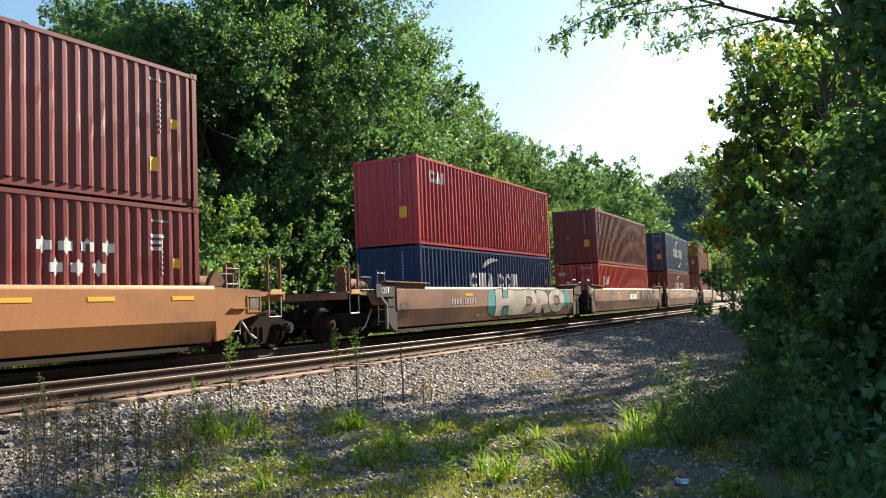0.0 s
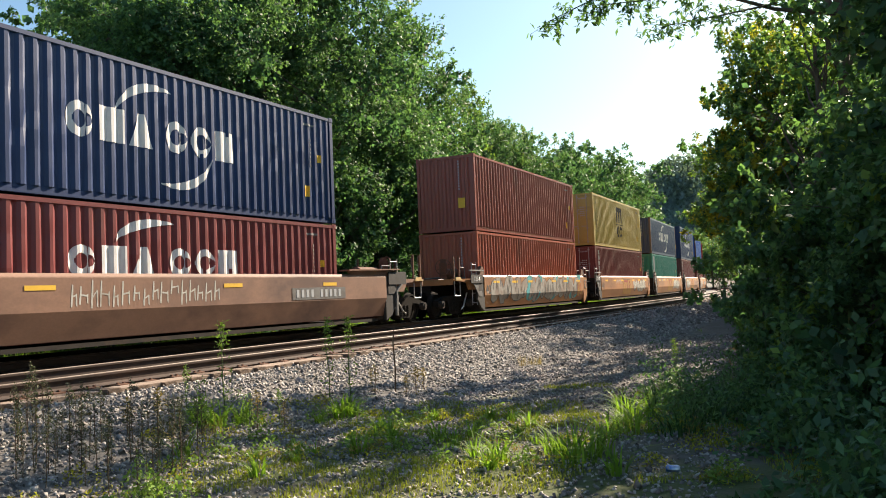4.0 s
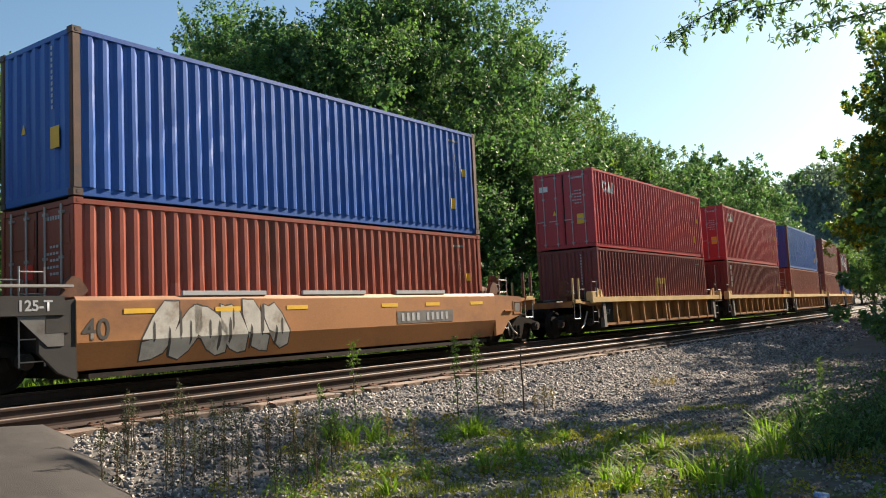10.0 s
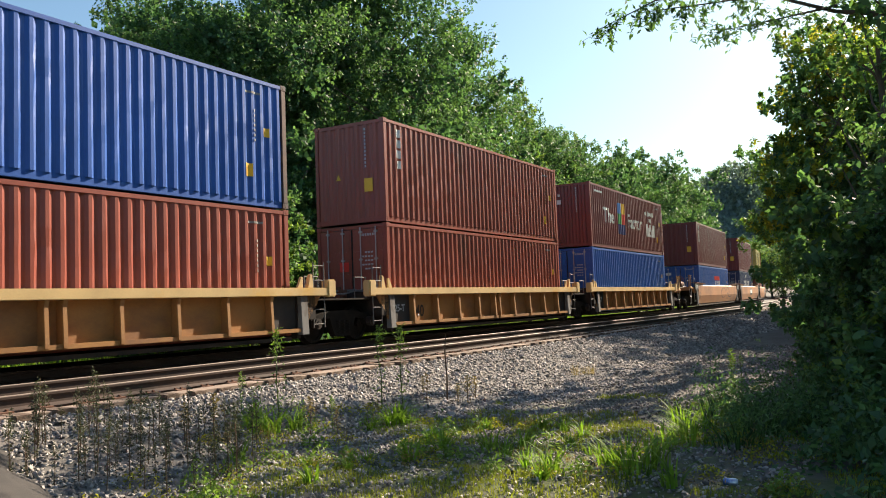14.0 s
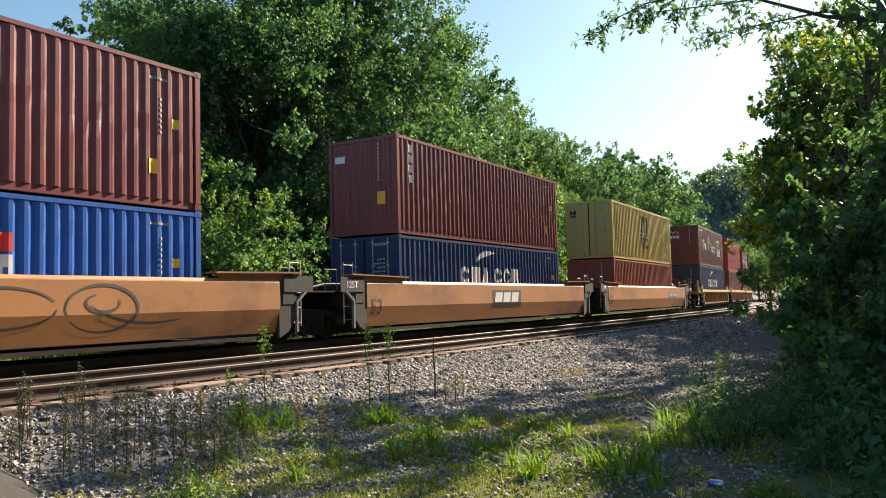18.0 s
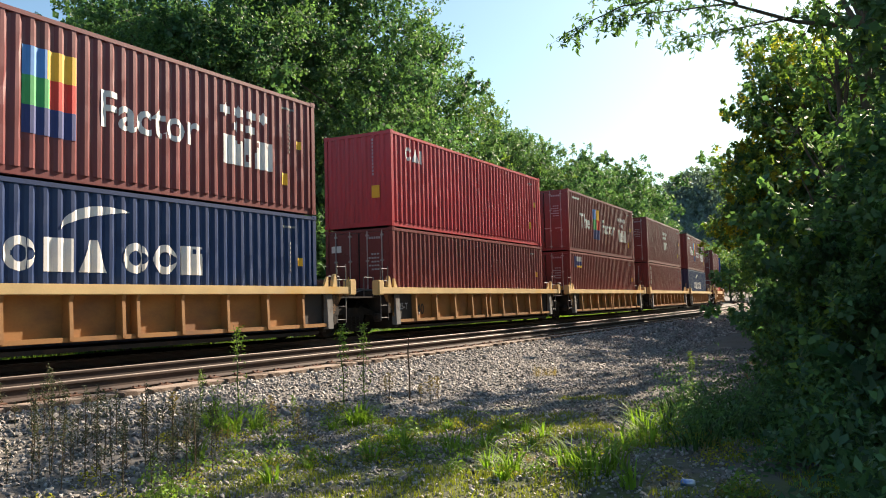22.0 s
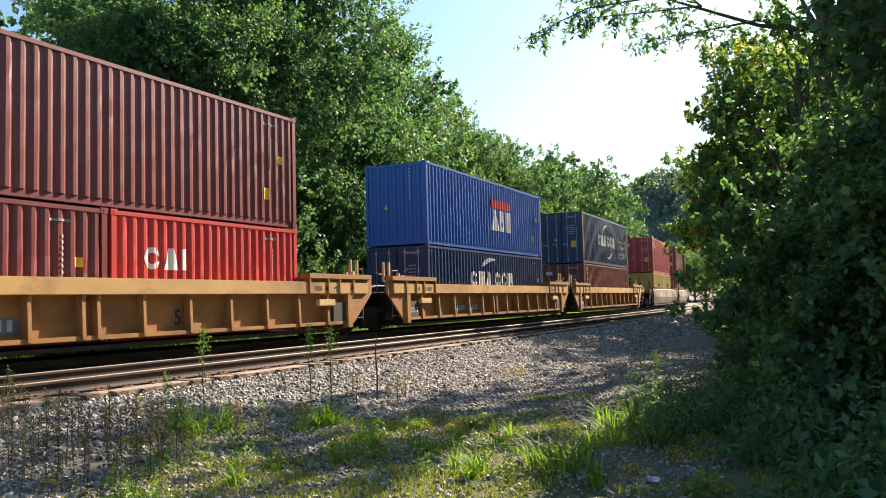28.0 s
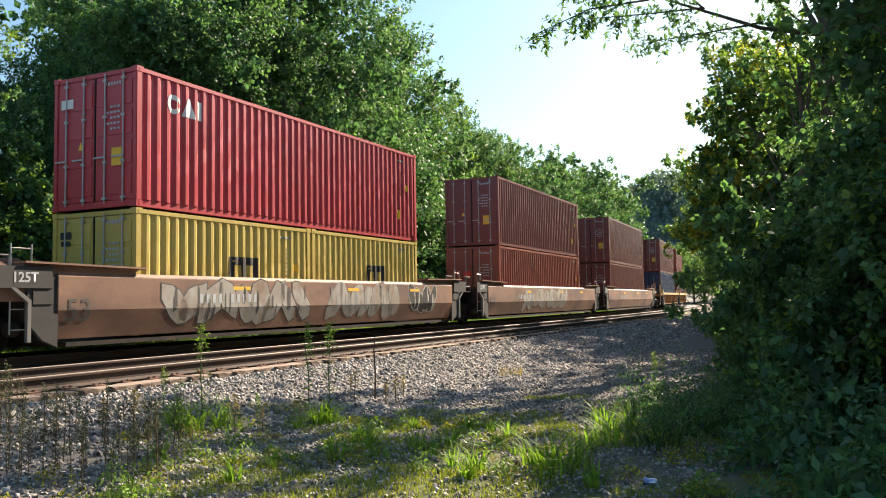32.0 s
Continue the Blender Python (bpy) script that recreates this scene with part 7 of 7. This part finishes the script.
def weed_stalk(seed, h, seedhead, mat, leafmat, n=130, m=150, wide=0.035, leaf=0.055):
    """An upright weed: stem, short side leaves, and a spiky head."""
    rng = np.random.default_rng(seed)
    sh = Shape()
    p = [(0, 0, 0), (rng.normal(0, 0.01), rng.normal(0, 0.01), h * 0.4), (rng.normal(0, 0.02), rng.normal(0, 0.02), h * 0.75), (rng.normal(0, 0.03), rng.normal(0, 0.03), h)]
    sh.path(p, [0.007, 0.006, 0.004, 0.002], 5)
    for _ in range(4):
        t = rng.uniform(0.3, 0.8)
        a = rng.uniform(0, 6.28)
        q = (0, 0, h * t)
        sh.tube(q, (0.10 * math.cos(a), 0.10 * math.sin(a), h * (t + 0.14)), 0.003, 0.001, 4)
    t = rng.uniform(0.08, 0.95, n)
    pts = np.stack([rng.normal(0, wide, n), rng.normal(0, wide, n), h * t], -1)
    tt = rng.uniform(1 - seedhead, 1.0, m)
    head = np.stack([rng.normal(0, 1, m) * 0.030 * (1.15 - tt) / max(seedhead, 0.1), rng.normal(0, 1, m) * 0.030 * (1.15 - tt) / max(seedhead, 0.1), h * tt], -1)
    stem = sh.mesh("stem", mat)
    lv = leaf_cloud("leaves", np.concatenate([pts, head]), rng.normal(0, 1, (n + m, 3)), leaf, leafmat, rng, 0.4, 0.35)
    return [("stem", stem), ("leaves", lv)]


DARKWEED = material("dark_dry_weed", (0.065, 0.075, 0.040), 0.85, vary=0.3, leaf=0.2, island=0.35)
GREENWEED = [weed_stalk(301, 0.95, 0.32, STALK, LEAF["light"], 85, 80, 0.03, 0.045), weed_stalk(302, 0.75, 0.28, STALK, LEAF["light"], 80, 70, 0.03, 0.045)]
DRYWEED = [weed_stalk(303 + i, 0.62 + 0.12 * i, 0.35, TWIG, DARKWEED, 45, 45, 0.022, 0.045) for i in range(3)]
BROWNWEED = [weed_stalk(311, 0.42, 0.5, TWIG, DRYGRASS, 40, 50, 0.03, 0.04)]


def lot_plants():
    rng = random.Random(21)
    # clumps that can be told apart
    for x, y, k in ((-2.74, 9.36, 0), (-2.42, 9.75, 1), (-1.35, 10.5, 2), (-1.2, 10.65, 0), (-0.61, 8.8, 1), (-0.11, 8.76, 2), (0.26, 8.94, 0), (0.46, 7.61, 1), (0.35, 7.3, 2), (1.64, 8.62, 0), (2.44, 9.93, 1), (-0.9, 8.3, 2), (0.95, 9.6, 0), (1.4, 7.0, 1), (-2.85, 9.6, 2), (-2.6, 9.5, 1), (-1.3, 10.75, 2)):
        plant("grass_clump", "green broad-bladed grass clump in gravel", "grass", [("grass_tuft", BROAD[k])], x, y, rng.uniform(0, 360), rng.uniform(0.75, 1.1), "grass clumps")
    for i in range(20):
        x, y = rng.uniform(-2.9, 0.9), rng.uniform(7.2, 10.4)
        if float(lateral(x, y)[1][0]) > 7.6:
            plant("grass_clump", "small arching green grass clump in gravel", "grass", [("grass_tuft", BROAD[i % 3])], x, y, rng.uniform(0, 360), rng.uniform(0.4, 0.8), "grass clumps")
    # Clumps nearer the hedge use the grass with shade in its colour.
    for x, y, k, sc in ((1.12, 7.45, 0, 0.95), (1.35, 7.8, 1, 0.85), (1.0, 7.9, 1, 0.7), (2.0, 9.0, 0, 0.9), (2.4, 8.6, 1, 1.0), (2.9, 9.3, 0, 1.05), (3.2, 10.2, 1, 1.1), (3.5, 9.2, 0, 1.0), (2.7, 10.6, 0, 1.0), (3.7, 11.2, 1, 1.1), (4.1, 10.2, 0, 1.1), (3.4, 8.2, 1, 0.9), (4.2, 8.8, 0, 1.0), (3.1, 11.6, 0, 0.9), (4.3, 12.4, 1, 1.0), (3.9, 7.6, 0, 0.9), (4.6, 11.4, 1, 1.1), (2.2, 10.2, 1, 0.9)):
        plant("grass_clump", "tall arching green grass clump", "grass", [("grass_tuft", TALLB[k] if x < 2.3 else SHADEB[k])], x, y, rng.uniform(0, 360), sc, "tall grass clumps")
    for x, y, k, sc in ((-2.7, 10.11, 0, 1.2), (-1.59, 11.3, 0, 1.25), (-1.32, 11.48, 0, 1.3), (-3.1, 9.9, 1, 0.75), (-2.0, 9.9, 1, 0.6), (3.73, 13.4, 1, 0.8), (3.6, 13.0, 0, 0.8), (4.2, 14.6, 1, 0.7)):
        plant("weed", "tall green weed with a feathery seed head", "weed", GREENWEED[k], x, y, rng.uniform(0, 360), sc, "green weeds")
    for i in range(72):
        x = rng.uniform(-4.5, -2.4)
        y = rng.uniform(6.9, 8.9)
        plant("weed", "thin dark dried weed standing in gravel", "weed", DRYWEED[i % 3], x, y, rng.uniform(0, 360), rng.uniform(0.5, 0.85), "dried weeds")
    for x, y, sc in ((-0.77, 12.54, 0.0), ):
        sh = Shape().path([(0, 0, -0.05), (0.01, 0.0, 0.35), (-0.01, 0.02, 0.75), (0.015, 0.0, 1.0)], [0.014, 0.013, 0.011, 0.006], 6)
        plant("dead_stalk", "bare dark upright dead stalk in gravel", "stick", [("stem", sh.mesh("stem", TWIG))], x, y)
    for x, y in ((-0.45, 12.3), (-1.05, 12.2), (-0.35, 12.9), (-1.15, 12.75), (-3.35, 8.7), (-3.1, 8.9), (-1.9, 9.7), (-2.2, 9.6), (-0.6, 12.4)):
        plant("weed", "small brown dried weed", "weed", BROWNWEED[0], x, y, rng.uniform(0, 360), rng.uniform(0.7, 1.2), "brown weeds")
    for x, y in ((1.74, 16.7), (1.9, 16.85), (1.55, 16.6), (-3.0, 8.9), (-2.6, 9.2), (-1.8, 9.6), (5.3, 15.4), (6.4, 18.0), (6.8, 19.4)):
        plant("dry_grass_clump", "straw-coloured dry grass clump", "grass", [("grass_tuft", STRAW[rng.randrange(2)])], x, y, rng.uniform(0, 360), rng.uniform(0.6, 1.0), "dry grass clumps")


lot_plants()


def turf():
    """Low yellow-green turf in patches on the dirt, and rank grass by the hedge and behind the rails."""
    rng = np.random.default_rng(41)
    V, F = [], []

    def lay(x, y, h, w, n):
        zz = ground_z(x, y)
        m = len(x)
        a = rng.uniform(0, 2 * math.pi, m)
        hh = h * rng.uniform(0.4, 1.2, m)
        ln = hh * rng.uniform(0.2, 0.9, m)
        dx, dy = np.cos(a), np.sin(a)
        ww = w * rng.uniform(0.6, 1.3, m) * 0.5
        b0 = np.stack([x - dy * ww, y + dx * ww, zz - 0.01], -1)
        b1 = np.stack([x + dy * ww, y - dx * ww, zz - 0.01], -1)
        c0 = np.stack([x + dx * ln * 0.35 - dy * ww * 0.8, y + dy * ln * 0.35 + dx * ww * 0.8, zz + hh * 0.65], -1)
        c1 = np.stack([x + dx * ln * 0.35 + dy * ww * 0.8, y + dy * ln * 0.35 - dx * ww * 0.8, zz + hh * 0.65], -1)
        t0 = np.stack([x + dx * ln - dy * ww * 0.1, y + dy * ln + dx * ww * 0.1, zz + hh], -1)
        t1 = np.stack([x + dx * ln + dy * ww * 0.1, y + dy * ln - dx * ww * 0.1, zz + hh], -1)
        v = np.stack([b0, b1, c0, c1, t0, t1], 1).reshape(-1, 3)
        k = 6 * np.arange(m)[:, None]
        f = np.concatenate([k + np.array([0, 1, 3, 2]), k + np.array([2, 3, 5, 4])])
        return v, f

    def sheet(name, label, mat, x, y, h, w):
        v, f = lay(x, y, h, w, None)
        me = bpy.data.meshes.new(name)
        quads_to(me, v, f)
        me.materials.append(mat)
        tagged(new(name, me), label, "grass", kind="stuff")

    n = 150000
    x, y = rng.uniform(-4.2, 4.5, n), rng.uniform(6.0, 14.0, n)
    s, u = lateral(x, y)
    patch = smooth_noise(x, y, 1.1, 51) * 0.6 + smooth_noise(x, y, 0.42, 52) * 0.5
    keep = (u > 8.1) & (x > -3.0) & (patch > 0.16 + 0.3 * np.clip((9.0 - u), 0, 1) + 0.2 * np.clip((np.abs(y - 9.8) - 2.4), 0, 2))
    sheet("turf", "low yellow-green turf in patches on gravel", MOSSGRASS, x[keep][:24000], y[keep][:24000], 0.05, 0.008)
    n = 5000
    s = rng.uniform(-4, 46, n)
    e = hedge_edge(s)
    u = e + rng.normal(0.6, 0.8, n) + np.interp(s, [9, 12], [0.0, 0.9])
    hh = np.interp(s, _S, _H)
    x, y = np.interp(s, _S, _X) + u * np.cos(hh), np.interp(s, _S, _Y) + u * np.sin(hh)
    keep = (u > e - 0.9) & (x > 2.2)
    sheet("rank_grass", "rank grass along the hedge foot, coloured dark as in shade", SHADEGRASS, x[keep], y[keep], 0.26, 0.012)
    n = 24000
    s = rng.uniform(-16, 90, n)
    u = -5.2 - rng.exponential(2.2, n)
    hh = np.interp(s, _S, _H)
    x, y = np.interp(s, _S, _X) + u * np.cos(hh), np.interp(s, _S, _Y) + u * np.sin(hh)
    sheet("verge_grass", "sunlit green grass behind the rails", GRASS, x, y, 0.3, 0.03)


turf()


def low_weeds():
    """Leafy weeds in patches on the lot, and undergrowth along the foot of the hedge."""
    rng = np.random.default_rng(63)

    def patch(name, label, mat, centres, per, wide, high, leaf, aspect=0.55):
        c = np.repeat(np.array(centres), per, 0)
        m = len(c)
        w = np.repeat(rng.uniform(0.6, 1.3, len(centres)) * wide, per)
        x, y = c[:, 0] + rng.normal(0, 1, m) * w, c[:, 1] + rng.normal(0, 1, m) * w
        r = np.hypot(x - c[:, 0], y - c[:, 1]) / w
        z = ground_z(x, y) + high * np.repeat(rng.uniform(0.5, 1.3, len(centres)), per) * np.exp(-r * r * 0.5) * rng.uniform(0.05, 1, m)
        me = leaf_cloud(name, np.stack([x, y, z], -1), np.tile([0.0, 0.0, 1.0], (m, 1)), leaf, mat, rng, 0.6, aspect)
        tagged(new(name, me), label, "weeds", kind="stuff")

    spots = []
    while len(spots) < 104:
        x, y = rng.uniform(-3.6, 2.6), rng.uniform(6.4, 11.9)
        s, u = lateral(x, y)
        if u[0] > 7.2 and smooth_noise(np.array([x]), np.array([y]), 1.3, 71)[0] > -0.15:
            spots.append((x, y))
    patch("low_weeds", "low yellow-green leafy weeds in gravel", LEAF["gold"], spots[:44], 120, 0.12, 0.14, 0.035)
    patch("leafy_weeds", "bright green leafy weeds in gravel", LEAF["light"], spots[44:74], 150, 0.11, 0.26, 0.045)
    patch("dry_weeds", "brown withered weeds in gravel", DRYGRASS, spots[74:], 60, 0.12, 0.14, 0.05, 0.2)
    tall = [(-2.75, 9.45), (-2.5, 9.7), (-2.3, 9.55), (-2.9, 9.8), (-1.3, 10.8), (-1.1, 10.5), (-0.6, 8.9), (0.3, 8.8), (0.45, 7.5), (-2.6, 9.1), (-1.6, 10.2), (-0.2, 8.4)]
    patch("leafy_weeds", "tall sunlit leafy weeds in gravel", LEAF["light"], tall, 150, 0.12, 0.50, 0.06, 0.22)
    bank = [(rng.uniform(2.5, 5.2), rng.uniform(8.2, 12.8)) for _ in range(46)]
    patch("leafy_weeds", "rank green leafy weeds beside the hedge", LEAF["mid"], [b for b in bank if b[0] > 2.4 + 0.16 * (b[1] - 8)], 240, 0.20, 0.75, 0.075, 0.30)
    foot = []
    for s in np.arange(1.0, 40.0, 0.42):
        e = float(hedge_edge(np.array([s]))[0])
        for k in range(2):
            x, y, h = at(s + rng.uniform(-0.2, 0.2), e + (rng.uniform(-0.9, 1.6) if s < 11 else rng.uniform(0.7, 2.4)))
            if x > 2.1:
                foot.append((x, y))
    patch("undergrowth", "dark green leafy undergrowth at the hedge foot", LEAF["mid"], foot, 330, 0.34, 0.75, 0.085)
    patch("undergrowth", "dark green leafy undergrowth at the hedge foot", LEAF["dark"], foot[::2], 300, 0.40, 0.95, 0.10)


low_weeds()


# ---- litter ----
def drink_can():
    sh = Shape()
    prof = [(0.0, 0.004), (0.024, 0.002), (0.030, 0.010), (0.033, 0.018), (0.033, 0.104), (0.027, 0.116), (0.026, 0.120), (0.024, 0.117), (0.0, 0.117)]
    n = 20
    for k in range(n):
        a, b = 2 * math.pi * k / n, 2 * math.pi * (k + 1) / n
        dent = lambda t, z: 1 - 0.18 * math.exp(-((z - 0.06) / 0.025) ** 2) * max(0, math.cos(t - 1.2))
        f = lambda r, z, t: (z - 0.06, r * dent(t, z) * math.cos(t), 0.032 + r * dent(t, z) * math.sin(t))
        for (r, z), (q, w) in zip(prof, prof[1:]):
            sh.poly([f(r, z, a), f(q, w, a), f(q, w, b), f(r, z, b)])
    ob = plant("drink_can", "dented aluminium drink can lying on the dirt", "can", [], 1.9, 7.11, -20, 1.0)
    alu = material("aluminium_can", (0.62, 0.64, 0.68), 0.3, metal=0.8, vary=0.1, second=(0.10, 0.20, 0.45), amount=0.6, scale=14)
    part("shell", sh.mesh("shell", alu, smooth=True), ob)


drink_can()


motions()
